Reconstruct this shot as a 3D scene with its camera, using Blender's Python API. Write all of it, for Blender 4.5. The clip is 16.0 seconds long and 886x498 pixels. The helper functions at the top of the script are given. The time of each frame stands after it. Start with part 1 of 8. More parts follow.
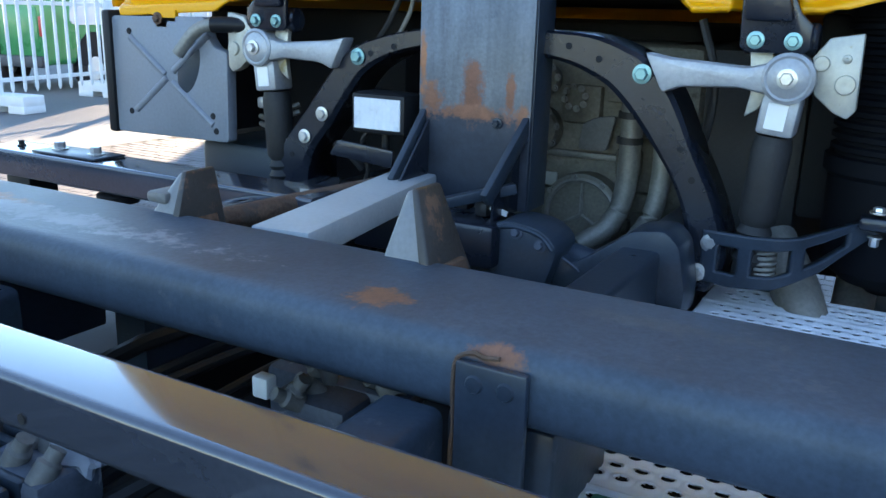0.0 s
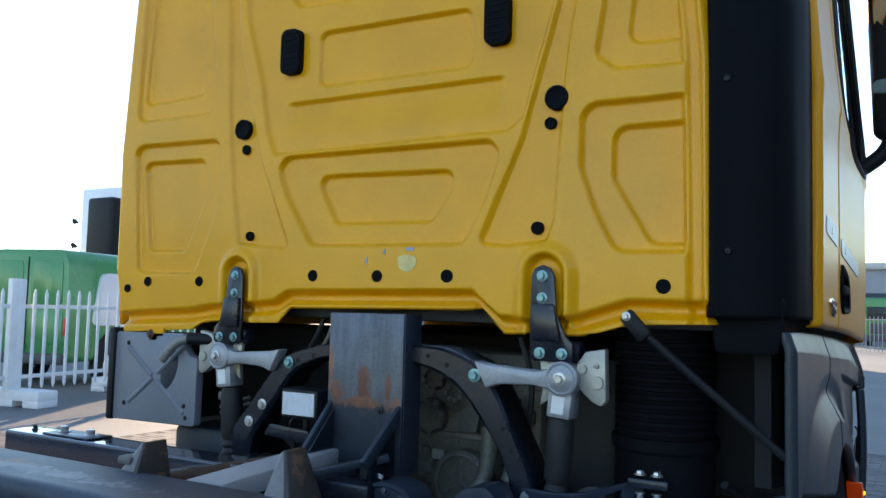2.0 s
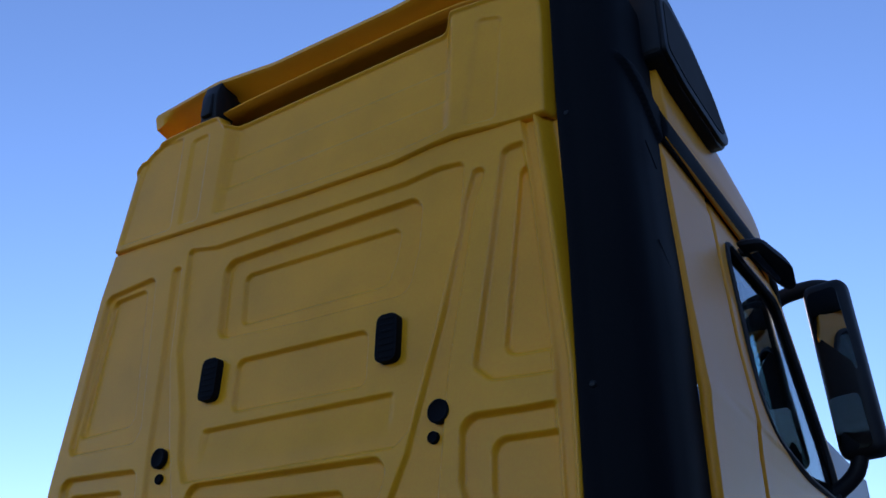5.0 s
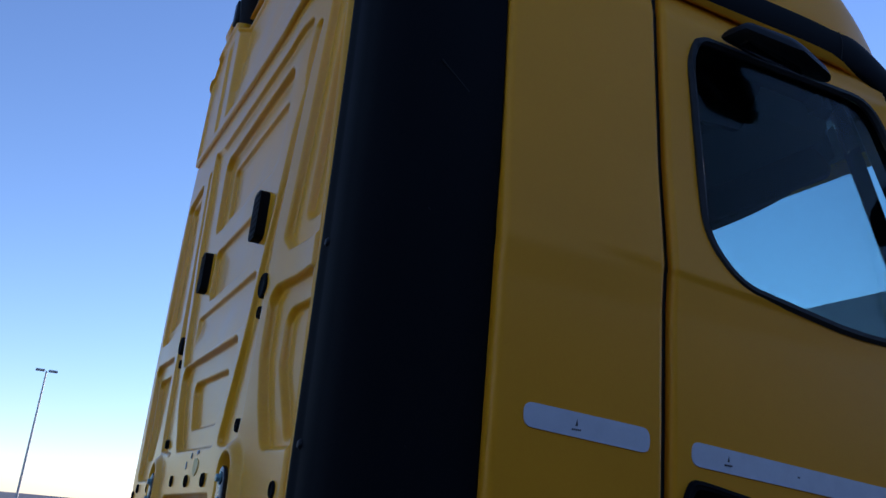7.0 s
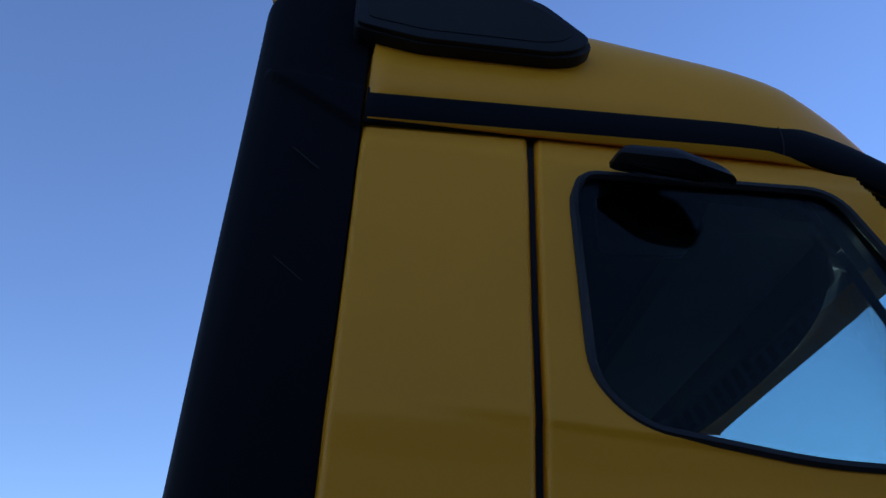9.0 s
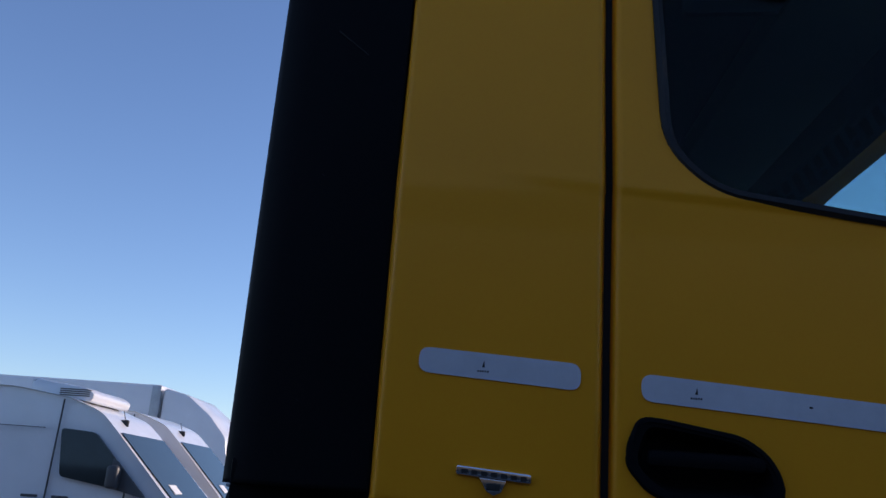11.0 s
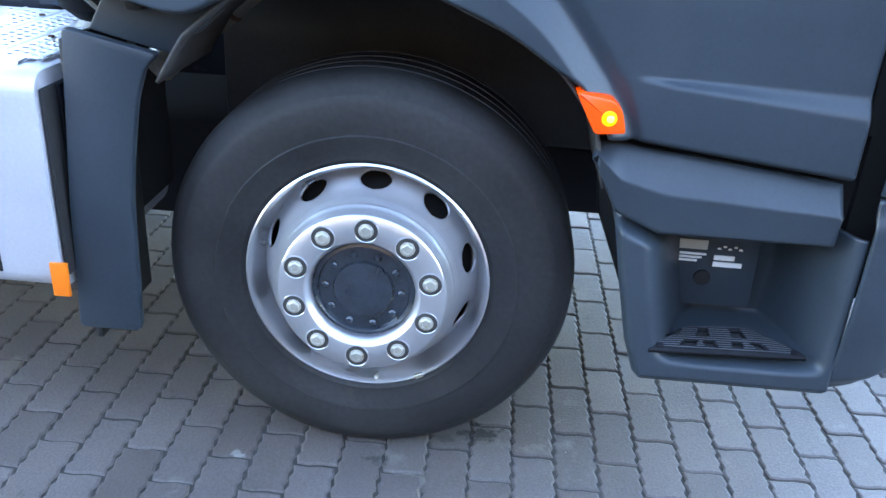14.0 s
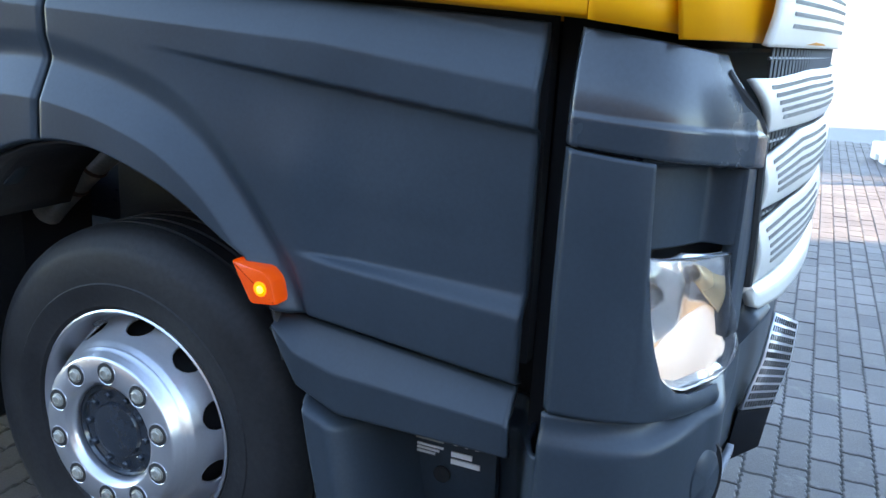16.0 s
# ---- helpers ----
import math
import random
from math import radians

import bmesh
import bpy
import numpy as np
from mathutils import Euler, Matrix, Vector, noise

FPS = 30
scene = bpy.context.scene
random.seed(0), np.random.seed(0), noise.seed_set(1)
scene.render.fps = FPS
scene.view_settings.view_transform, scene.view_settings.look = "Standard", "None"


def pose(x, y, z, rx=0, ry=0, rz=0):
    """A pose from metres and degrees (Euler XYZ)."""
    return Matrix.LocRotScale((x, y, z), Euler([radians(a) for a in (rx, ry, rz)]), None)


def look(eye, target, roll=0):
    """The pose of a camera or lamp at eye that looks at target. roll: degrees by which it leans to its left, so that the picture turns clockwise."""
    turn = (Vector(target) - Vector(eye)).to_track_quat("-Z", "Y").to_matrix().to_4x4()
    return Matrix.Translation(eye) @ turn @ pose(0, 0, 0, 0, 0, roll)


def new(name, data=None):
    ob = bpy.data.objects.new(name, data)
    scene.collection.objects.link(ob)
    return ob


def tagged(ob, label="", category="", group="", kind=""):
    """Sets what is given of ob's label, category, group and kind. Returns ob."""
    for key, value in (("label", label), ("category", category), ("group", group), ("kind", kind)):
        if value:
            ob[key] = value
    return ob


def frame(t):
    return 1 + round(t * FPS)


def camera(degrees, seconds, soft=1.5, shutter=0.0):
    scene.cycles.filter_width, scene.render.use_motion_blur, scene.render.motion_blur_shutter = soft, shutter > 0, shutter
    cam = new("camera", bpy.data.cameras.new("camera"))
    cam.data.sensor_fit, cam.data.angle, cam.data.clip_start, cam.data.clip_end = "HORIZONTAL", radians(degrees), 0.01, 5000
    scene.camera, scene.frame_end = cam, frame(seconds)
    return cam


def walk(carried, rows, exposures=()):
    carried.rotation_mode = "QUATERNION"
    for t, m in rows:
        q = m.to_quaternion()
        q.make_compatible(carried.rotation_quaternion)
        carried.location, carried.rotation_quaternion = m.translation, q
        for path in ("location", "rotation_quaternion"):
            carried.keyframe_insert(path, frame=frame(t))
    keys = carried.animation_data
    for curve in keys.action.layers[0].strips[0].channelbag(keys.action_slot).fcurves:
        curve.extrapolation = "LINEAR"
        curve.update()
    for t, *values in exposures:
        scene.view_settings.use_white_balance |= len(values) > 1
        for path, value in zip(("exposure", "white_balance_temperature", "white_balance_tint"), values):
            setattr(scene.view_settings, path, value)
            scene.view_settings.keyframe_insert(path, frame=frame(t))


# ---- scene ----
cam = camera(55.7, 16.0)

PATH = [
    (0, (0.832, -1.661, 1.559), (-0.1, 0.023, 1.016), 1.7),
    (0.5, (1.104, -1.868, 1.589), (0.195, -0.155, 1.092), 1.9),
    (1, (1.336, -2.029, 1.599), (0.403, -0.288, 1.283), 1.5),
    (1.5, (1.434, -2.103, 1.626), (0.47, -0.353, 1.545), 1.5),
    (2, (1.472, -2.12, 1.636), (0.468, -0.397, 1.781), 1.5),
    (2.5, (1.504, -2.133, 1.638), (0.479, -0.456, 2.01), 1.7),
    (3, (1.523, -2.139, 1.654), (0.515, -0.515, 2.245), 1.6),
    (3.5, (1.532, -2.11, 1.665), (0.56, -0.582, 2.514), 1.9),
    (4, (1.482, -2.112, 1.68), (0.593, -0.661, 2.731), 0.9),
    (4.5, (1.623, -2.02, 1.635), (0.714, -0.595, 2.704), 1.4),
    (5, (1.857, -1.833, 1.553), (0.852, -0.377, 2.486), 1.3),
    (5.2, (1.925, -1.704, 1.536), (0.867, -0.23, 2.377), 1.2),
    (7.3, (2.846, -0.276, 1.668), (1.081, 0.361, 2.358), 4.5),
    (7.5, (2.895, -0.131, 1.668), (1.122, 0.377, 2.442), 4.4),
    (8, (2.887, 0.144, 1.67), (1.16, 0.464, 2.625), 4.4),
    (8.2, (2.903, 0.232, 1.662), (1.198, 0.488, 2.676), 4.4),
    (10.3, (2.963, 0.52, 1.662), (1.169, 0.445, 2.543), 4.3),
    (10.5, (2.964, 0.528, 1.66), (1.131, 0.447, 2.453), 4.2),
    (11, (2.94, 0.536, 1.635), (1.023, 0.459, 2.203), 4.1),
    (11.5, (2.929, 0.542, 1.614), (0.953, 0.466, 1.912), 4.1),
    (12, (2.912, 0.565, 1.588), (0.914, 0.488, 1.583), 4.0),
    (12.5, (2.894, 0.585, 1.545), (0.922, 0.492, 1.222), 4.2),
    (13, (2.825, 0.666, 1.512), (0.928, 0.523, 0.896), 4.3),
    (13.5, (2.824, 0.84, 1.488), (1.005, 0.737, 0.680), 3.6),
    (14, (2.905, 1.22, 1.445), (1.093, 1.123, 0.605), 3.4),
    (14.5, (2.855, 1.561, 1.402), (1.021, 1.413, 0.62), 3.5),
    (15, (2.785, 1.895, 1.406), (0.953, 1.566, 0.673), 3.6),
    (15.5, (2.727, 2.23, 1.442), (0.926, 1.656, 0.787), 3.2),
    (16, (2.573, 2.418, 1.521), (0.797, 1.654, 1.008), 3.0),
]
walk(cam, [(t, look(eye, target, roll)) for t, eye, target, roll in PATH],
     [(0, 2.85, 8500, 13), (0.25, 3.12, 8600, 13), (0.5, 3.25, 8700, 13), (0.9, 3.0, 9000, 12), (1.5, 2.4, 9200, 14), (2.2, 1.85, 9200, 17), (2.8, 0.95, 8000, 27), (3.2, 0.42, 7300, 35), (3.6, 0.38, 7200, 35), (4.0, 0.40, 6600, 29), (4.4, 0.45, 6500, 28), (4.9, 0.65, 6500, 28), (5.2, 0.65, 6500, 28),
      (7.3, 0.6, 6500, 27), (8.2, 0.72, 6500, 26), (10.3, 0.66, 6500, 25), (10.6, 0.64, 6600, 25), (11.0, 0.46, 7000, 25), (11.4, 0.68, 7600, 26), (11.9, 1.2, 8600, 24), (12.3, 2.65, 10000, 22), (12.5, 2.95, 10000, 20), (12.7, 3.65, 10000, 19), (13.0, 4.15, 10000, 18), (13.5, 4.35, 10100, 18),
      (14.0, 4.85, 10200, 19), (14.5, 4.95, 10200, 19), (15.0, 4.5, 10200, 17), (15.5, 4.15, 10200, 17), (16.0, 3.85, 10200, 17)])

# ---- world and sun ----
SUN_AZ, SUN_EL = -30.0, 16.0
world = bpy.data.worlds.new("world")
scene.world = world
world.use_nodes = True
wn = world.node_tree.nodes
sky = wn.new("ShaderNodeTexSky")
sky.sky_type = 'NISHITA'
sky.sun_disc = False
sky.sun_elevation = radians(SUN_EL)
sky.sun_rotation = radians(SUN_AZ)
sky.air_density, sky.dust_density, sky.ozone_density = 1.0, 0.0, 5.0
world.node_tree.links.new(sky.outputs[0], wn["Background"].inputs[0])
wn["Background"].inputs[1].default_value = 0.15
sun = new("sun", bpy.data.lights.new("sun", 'SUN'))
sun.data.energy, sun.data.angle, sun.data.color = 3.0, radians(0.5), (1.0, 0.91, 0.80)
sun_from = Vector((math.sin(radians(SUN_AZ)) * math.cos(radians(SUN_EL)), math.cos(radians(SUN_AZ)) * math.cos(radians(SUN_EL)),
                   math.sin(radians(SUN_EL))))
sun.matrix_world = look(sun_from * 30, (0, 0, 0))


# ---- materials ----
def material(name, base, rough=0.5, metal=0.0, vary=0.15, scale=6.0, fine=120.0, bump=0.05, spots=None, spot_amount=0.5,
             spot_scale=8.0, coat=0.0, rough_vary=0.12, spec=0.5):
    """A surface with large stains, fine grain, uneven gloss and, where given, patches of a second colour."""
    m = bpy.data.materials.new(name)
    m.use_nodes = True
    n, l = m.node_tree.nodes, m.node_tree.links
    b = n["Principled BSDF"]
    tc = n.new("ShaderNodeTexCoord")
    big = n.new("ShaderNodeTexNoise")
    big.inputs["Scale"].default_value, big.inputs["Detail"].default_value = scale, 5
    small = n.new("ShaderNodeTexNoise")
    small.inputs["Scale"].default_value, small.inputs["Detail"].default_value = fine, 3
    for t in (big, small):
        l.new(tc.outputs["Object"], t.inputs["Vector"])
    ramp = n.new("ShaderNodeValToRGB")
    ramp.color_ramp.elements[0].position, ramp.color_ramp.elements[1].position = 0.3, 0.7
    ramp.color_ramp.elements[0].color = (*[c * (1 - vary) for c in base], 1)
    ramp.color_ramp.elements[1].color = (*[min(1, c * (1 + vary * 0.6)) for c in base], 1)
    l.new(big.outputs["Fac"], ramp.inputs[0])
    grain = n.new("ShaderNodeMixRGB")
    grain.blend_type = 'OVERLAY'
    grain.inputs[0].default_value = min(0.5, vary)
    l.new(ramp.outputs[0], grain.inputs[1])
    l.new(small.outputs["Fac"], grain.inputs[2])
    out = grain.outputs[0]
    rr = n.new("ShaderNodeMapRange")
    rr.inputs["To Min"].default_value, rr.inputs["To Max"].default_value = max(0.02, rough - rough_vary), min(1, rough + rough_vary)
    l.new(big.outputs["Fac"], rr.inputs["Value"])
    if spots:
        sn = n.new("ShaderNodeTexNoise")
        sn.inputs["Scale"].default_value, sn.inputs["Detail"].default_value, sn.inputs["Roughness"].default_value = spot_scale, 8, 0.7
        l.new(tc.outputs["Object"], sn.inputs["Vector"])
        sr = n.new("ShaderNodeValToRGB")
        edge = 0.72 - 0.3 * spot_amount
        sr.color_ramp.elements[0].position, sr.color_ramp.elements[1].position = edge, edge + 0.06
        l.new(sn.outputs["Fac"], sr.inputs[0])
        mx = n.new("ShaderNodeMixRGB")
        l.new(sr.outputs[0], mx.inputs[0])
        l.new(out, mx.inputs[1])
        mx.inputs[2].default_value = (*spots, 1)
        out = mx.outputs[0]
    l.new(out, b.inputs["Base Color"])
    l.new(rr.outputs[0], b.inputs["Roughness"])
    b.inputs["Metallic"].default_value = metal
    b.inputs["Coat Weight"].default_value = coat
    b.inputs["Coat Roughness"].default_value = 0.08
    b.inputs["Specular IOR Level"].default_value = spec
    if bump:
        bp = n.new("ShaderNodeBump")
        bp.inputs["Strength"].default_value, bp.inputs["Distance"].default_value = bump, 0.01
        l.new(small.outputs["Fac"], bp.inputs["Height"])
        l.new(bp.outputs[0], b.inputs["Normal"])
    return m


def glowing(name, colour, strength, base=None):
    m = material(name, base or colour, 0.2, vary=0.05, bump=0)
    b = m.node_tree.nodes["Principled BSDF"]
    b.inputs["Emission Color"].default_value = (*colour, 1)
    b.inputs["Emission Strength"].default_value = strength
    return m


def glass(name, tint=(0.8, 0.9, 0.9), rough=0.0):
    m = bpy.data.materials.new(name)
    m.use_nodes = True
    b = m.node_tree.nodes["Principled BSDF"]
    b.inputs["Base Color"].default_value = (*tint, 1)
    b.inputs["Roughness"].default_value = rough
    b.inputs["Transmission Weight"].default_value = 1.0
    b.inputs["IOR"].default_value = 1.45
    return m


YELLOW = material("yellow_paint", (0.90, 0.372, 0.009), 0.33, vary=0.10, scale=3, bump=0.008, coat=0.2, spec=0.26, rough_vary=0.12, spots=(0.78, 0.66, 0.42), spot_amount=-0.13, spot_scale=11)
YELLOW_SIDE = material("yellow_door_paint", (0.93, 0.345, 0.012), 0.38, vary=0.05, scale=2, bump=0.004, coat=0.04, spec=0.2, rough_vary=0.06)
GREY_PLASTIC = material("dark_grey_panel", (0.027, 0.040, 0.051), 0.36, vary=0.14, scale=4, bump=0.025, rough_vary=0.1, spec=0.30)
BLACK_PLASTIC = material("black_plastic", (0.012, 0.013, 0.015), 0.48, vary=0.2, scale=5, bump=0.03, spec=0.2)
DEFLECTOR = material("matt_black_deflector", (0.005, 0.006, 0.008), 0.7, vary=0.2, scale=3, bump=0.02, spec=0.07)
RUBBER = material("rubber", (0.020, 0.0205, 0.0215), 0.6, vary=0.4, scale=5, fine=60, bump=0.12, spec=0.32, spots=(0.034, 0.031, 0.028), spot_amount=0.3, spot_scale=6)
TYRE = material("dusty_tyre_rubber", (0.021, 0.0215, 0.0225), 0.6, vary=0.4, scale=4, fine=70, bump=0.12, spec=0.3, spots=(0.033, 0.031, 0.028), spot_amount=0.3, spot_scale=5)
ARCH_DUST = material("dusty_arch_plastic", (0.030, 0.029, 0.029), 0.7, vary=0.4, scale=6, bump=0.1)
FRAME_BLUE = material("painted_frame_steel", (0.024, 0.037, 0.052), 0.32, vary=0.3, scale=5, bump=0.03, spots=(0.06, 0.07, 0.085),
                      spot_amount=0.28, spot_scale=14, spec=0.32)
FRAME_WORN = material("worn_frame_paint", (0.06, 0.076, 0.102), 0.52, vary=0.35, scale=4, bump=0.06, spots=(0.22, 0.235, 0.25),
                      spot_amount=0.33, spot_scale=22)
ARCH_BLACK = material("black_pressed_steel", (0.009, 0.013, 0.021), 0.27, vary=0.3, scale=6, bump=0.03, spots=(0.07, 0.06, 0.05),
                      spot_amount=0.2, spot_scale=9)
RUST = material("rusty_steel", (0.12, 0.062, 0.038), 0.8, vary=0.5, scale=14, bump=0.35, spots=(0.07, 0.045, 0.035), spot_amount=0.6,
                spot_scale=25)
CAST_GREY = material("grey_casting", (0.14, 0.138, 0.132), 0.6, vary=0.25, scale=10, bump=0.15, spots=(0.16, 0.1, 0.06), spot_amount=0.25)
SILVER_ARM = material("silver_painted_casting", (0.36, 0.37, 0.38), 0.45, metal=0.35, vary=0.2, scale=12, bump=0.12)
ZINC = material("yellowed_zinc_plate", (0.42, 0.41, 0.36), 0.45, metal=0.45, vary=0.2, scale=14, bump=0.06, spots=(0.3, 0.25, 0.14),
                spot_amount=0.4, spot_scale=20)
BOLT_TEAL = material("teal_zinc_bolt", (0.18, 0.37, 0.38), 0.35, metal=0.6, vary=0.2, bump=0.02)
BOLT_SILVER = material("bright_bolt", (0.55, 0.55, 0.54), 0.35, metal=0.8, vary=0.2, bump=0.02)
BOLT_YELLOW = material("yellow_rusty_bolt", (0.55, 0.24, 0.07), 0.5, metal=0.4, vary=0.3, bump=0.1, spots=(0.25, 0.1, 0.03), spot_amount=0.4)
ENGINE = material("dirty_cast_engine", (0.19, 0.172, 0.138), 0.62, metal=0.25, vary=0.4, scale=9, bump=0.2, spots=(0.10, 0.088, 0.062),
                  spot_amount=0.4)
PIPE = material("grey_pipe", (0.25, 0.24, 0.215), 0.55, metal=0.4, vary=0.3, scale=10, bump=0.1)
PALE_BEAM = material("pale_grey_beam", (0.38, 0.40, 0.40), 0.5, vary=0.12, scale=6, bump=0.04)
BOX_GREY = material("grey_box_cover", (0.17, 0.19, 0.22), 0.45, vary=0.15, scale=4, bump=0.03)
ALU = material("brushed_aluminium", (0.62, 0.63, 0.65), 0.38, metal=0.75, vary=0.12, scale=5, bump=0.03, spots=(0.4, 0.39, 0.37),
               spot_amount=0.22, spot_scale=9)
ALU_SIDE = material("painted_aluminium", (0.49, 0.51, 0.55), 0.42, metal=0.4, vary=0.1, scale=3, bump=0.02)
RIM = material("silver_wheel_paint", (0.56, 0.57, 0.59), 0.29, metal=0.8, vary=0.06, scale=8, bump=0.02, rough_vary=0.04)
# Near-black that paints deep shade in gaps, bays and holes; also plain black parts.
SHADE_TRIM_BLACK = material("shade_and_trim_black", (0.010, 0.010, 0.011), 0.9, vary=0.2, bump=0)
STRIP_WHITE = material("reflective_strip", (0.62, 0.64, 0.68), 0.4, vary=0.06, scale=20, bump=0.02)
CHROME = material("chrome", (0.75, 0.76, 0.78), 0.15, metal=1.0, vary=0.08, bump=0)
WHITE_LABEL = material("white_paper", (0.75, 0.75, 0.73), 0.6, vary=0.06, bump=0.01)
PALE_LABEL = material("pale_plate", (0.4, 0.41, 0.36), 0.5, vary=0.1, bump=0.01)
INK = material("black_print", (0.02, 0.02, 0.02), 0.6, vary=0.1, bump=0)
AMBER = glowing("amber_lit_lens", (1.0, 0.085, 0.004), 0.022, (0.55, 0.06, 0.006))
AMBER_BULB = glowing("amber_bulb", (1.0, 0.42, 0.05), 0.6)
AMBER_DULL = material("amber_reflector", (0.9, 0.17, 0.012), 0.35, vary=0.05, bump=0.01)
GLASS = glass("clear_glass", (0.86, 0.93, 0.92))
TINT_GLASS = glass("tinted_glass", (0.27, 0.50, 0.50))
TINT_GLASS.node_tree.nodes["Principled BSDF"].inputs["IOR"].default_value = 1.2
LENS = glass("lamp_lens", (0.95, 0.95, 0.95), 0.06)
REFLECTOR = material("lamp_reflector", (0.85, 0.85, 0.84), 0.18, metal=0.9, vary=0.05, bump=0)
MIRROR = material("mirror_glass", (0.5, 0.52, 0.54), 0.02, metal=1.0, vary=0.02, bump=0, rough_vary=0.01)
INTERIOR = material("dark_cloth", (0.045, 0.047, 0.05), 0.85, vary=0.2, bump=0.1)
HEADLINER = material("grey_headliner", (0.2, 0.2, 0.2), 0.9, vary=0.12, bump=0.05)
VAN_WHITE = material("white_van_paint", (0.72, 0.73, 0.75), 0.25, vary=0.04, scale=2, bump=0.004, coat=0.4, rough_vary=0.05)
VAN_GLASS = material("dark_window_glass", (0.022, 0.035, 0.038), 0.06, vary=0.1, bump=0, rough_vary=0.02, spec=0.25)
VAN_TRIM = material("grey_van_trim", (0.06, 0.062, 0.066), 0.5, vary=0.15, bump=0.03)
GREEN = material("green_van_paint", (0.02, 0.24, 0.075), 0.3, vary=0.08, scale=2, bump=0.004, coat=0.3)
FENCE_WHITE = material("white_fence_paint", (0.76, 0.76, 0.74), 0.5, vary=0.08, scale=4, bump=0.02)
CONCRETE = material("concrete", (0.36, 0.35, 0.33), 0.85, vary=0.25, scale=8, bump=0.2)
GALV = material("galvanised_steel", (0.38, 0.39, 0.4), 0.5, metal=0.6, vary=0.15, bump=0.03)
HALL = material("hall_cladding", (0.24, 0.26, 0.29), 0.6, vary=0.1, scale=0.5, bump=0.02)
RED = material("red_paint", (0.5, 0.03, 0.02), 0.35, vary=0.08, bump=0.01)
HOSE = material("black_hose", (0.015, 0.015, 0.016), 0.55, vary=0.2, bump=0.05)
CAST_RUST = material("rusty_casting", (0.13, 0.085, 0.06), 0.7, vary=0.4, scale=16, bump=0.2, spots=(0.2, 0.1, 0.06), spot_amount=0.45, spot_scale=20)
CABLE_GREEN = material("green_fitting", (0.02, 0.25, 0.14), 0.4, vary=0.1, bump=0)


def stained(name, base, low, fields, rough=0.5, metal=0.0, pale=None, below=None, streak=0.25):
    """Weathered steel: base colour with upright streaks; fields are soft ellipsoids (centre, radii, colour, ragged) of
    rust, scuffing and pale colour in the place's metres;
    below = (height, colour) paints the part under a ragged line."""
    m = material(name, base, rough, metal, 0.3, 5, 130, 0.06, spots=low, spot_amount=0.3, spot_scale=16)
    n, l = m.node_tree.nodes, m.node_tree.links
    b = n["Principled BSDF"]
    out = b.inputs["Base Color"].links[0].from_socket
    tc = n.new("ShaderNodeTexCoord")
    sc = n.new("ShaderNodeMapping")
    sc.inputs["Scale"].default_value = (60, 60, 6)
    l.new(tc.outputs["Object"], sc.inputs[0])
    sn = n.new("ShaderNodeTexNoise")
    sn.inputs["Scale"].default_value, sn.inputs["Detail"].default_value = 1.0, 4
    l.new(sc.outputs[0], sn.inputs["Vector"])
    mx = n.new("ShaderNodeMixRGB")
    mx.blend_type, mx.inputs[0].default_value = 'OVERLAY', streak
    l.new(out, mx.inputs[1]), l.new(sn.outputs["Fac"], mx.inputs[2])
    out = mx.outputs[0]
    rag = n.new("ShaderNodeTexNoise")
    rag.inputs["Scale"].default_value, rag.inputs["Detail"].default_value, rag.inputs["Roughness"].default_value = 26, 8, 0.75
    l.new(tc.outputs["Object"], rag.inputs["Vector"])

    def lay(mask, colour):
        nonlocal out
        g = n.new("ShaderNodeMixRGB")
        l.new(mask, g.inputs[0]), l.new(out, g.inputs[1])
        dark = n.new("ShaderNodeMixRGB")
        dark.blend_type, dark.inputs[0].default_value = 'OVERLAY', 0.7
        dark.inputs[1].default_value = (*colour, 1)
        l.new(rag.outputs["Fac"], dark.inputs[2])
        l.new(dark.outputs[0], g.inputs[2])
        out = g.outputs[0]

    def calc(op, a, c):
        k = n.new("ShaderNodeMath")
        k.operation = op
        for i, q in enumerate((a, c)):
            if isinstance(q, (int, float)):
                k.inputs[i].default_value = q
            else:
                l.new(q, k.inputs[i])
        return k.outputs[0]

    def ramp(v, a, c):
        k = n.new("ShaderNodeMapRange")
        k.inputs["From Min"].default_value, k.inputs["From Max"].default_value = a, c
        l.new(v, k.inputs["Value"])
        return k.outputs[0]

    if below:
        sep = n.new("ShaderNodeSeparateXYZ")
        l.new(tc.outputs["Object"], sep.inputs[0])
        h = calc('ADD', sep.outputs["Z"], calc('MULTIPLY', calc('SUBTRACT', rag.outputs["Fac"], 0.5), 0.05))
        lay(ramp(h, below[0] + 0.003, below[0] - 0.003), below[1])
    for centre, radii, colour, ragged in fields:
        mp = n.new("ShaderNodeMapping")
        mp.inputs["Location"].default_value = [-c / r for c, r in zip(centre, radii)]
        mp.inputs["Scale"].default_value = [1 / r for r in radii]
        l.new(tc.outputs["Object"], mp.inputs[0])
        ln = n.new("ShaderNodeVectorMath")
        ln.operation = 'LENGTH'
        l.new(mp.outputs[0], ln.inputs[0])
        v = calc('SUBTRACT', calc('MULTIPLY', calc('SUBTRACT', rag.outputs["Fac"], 0.5), ragged), calc('SUBTRACT', ln.outputs["Value"], 0.75))
        lay(ramp(v, -0.06, 0.34), colour)
    l.new(out, b.inputs["Base Color"])
    return m


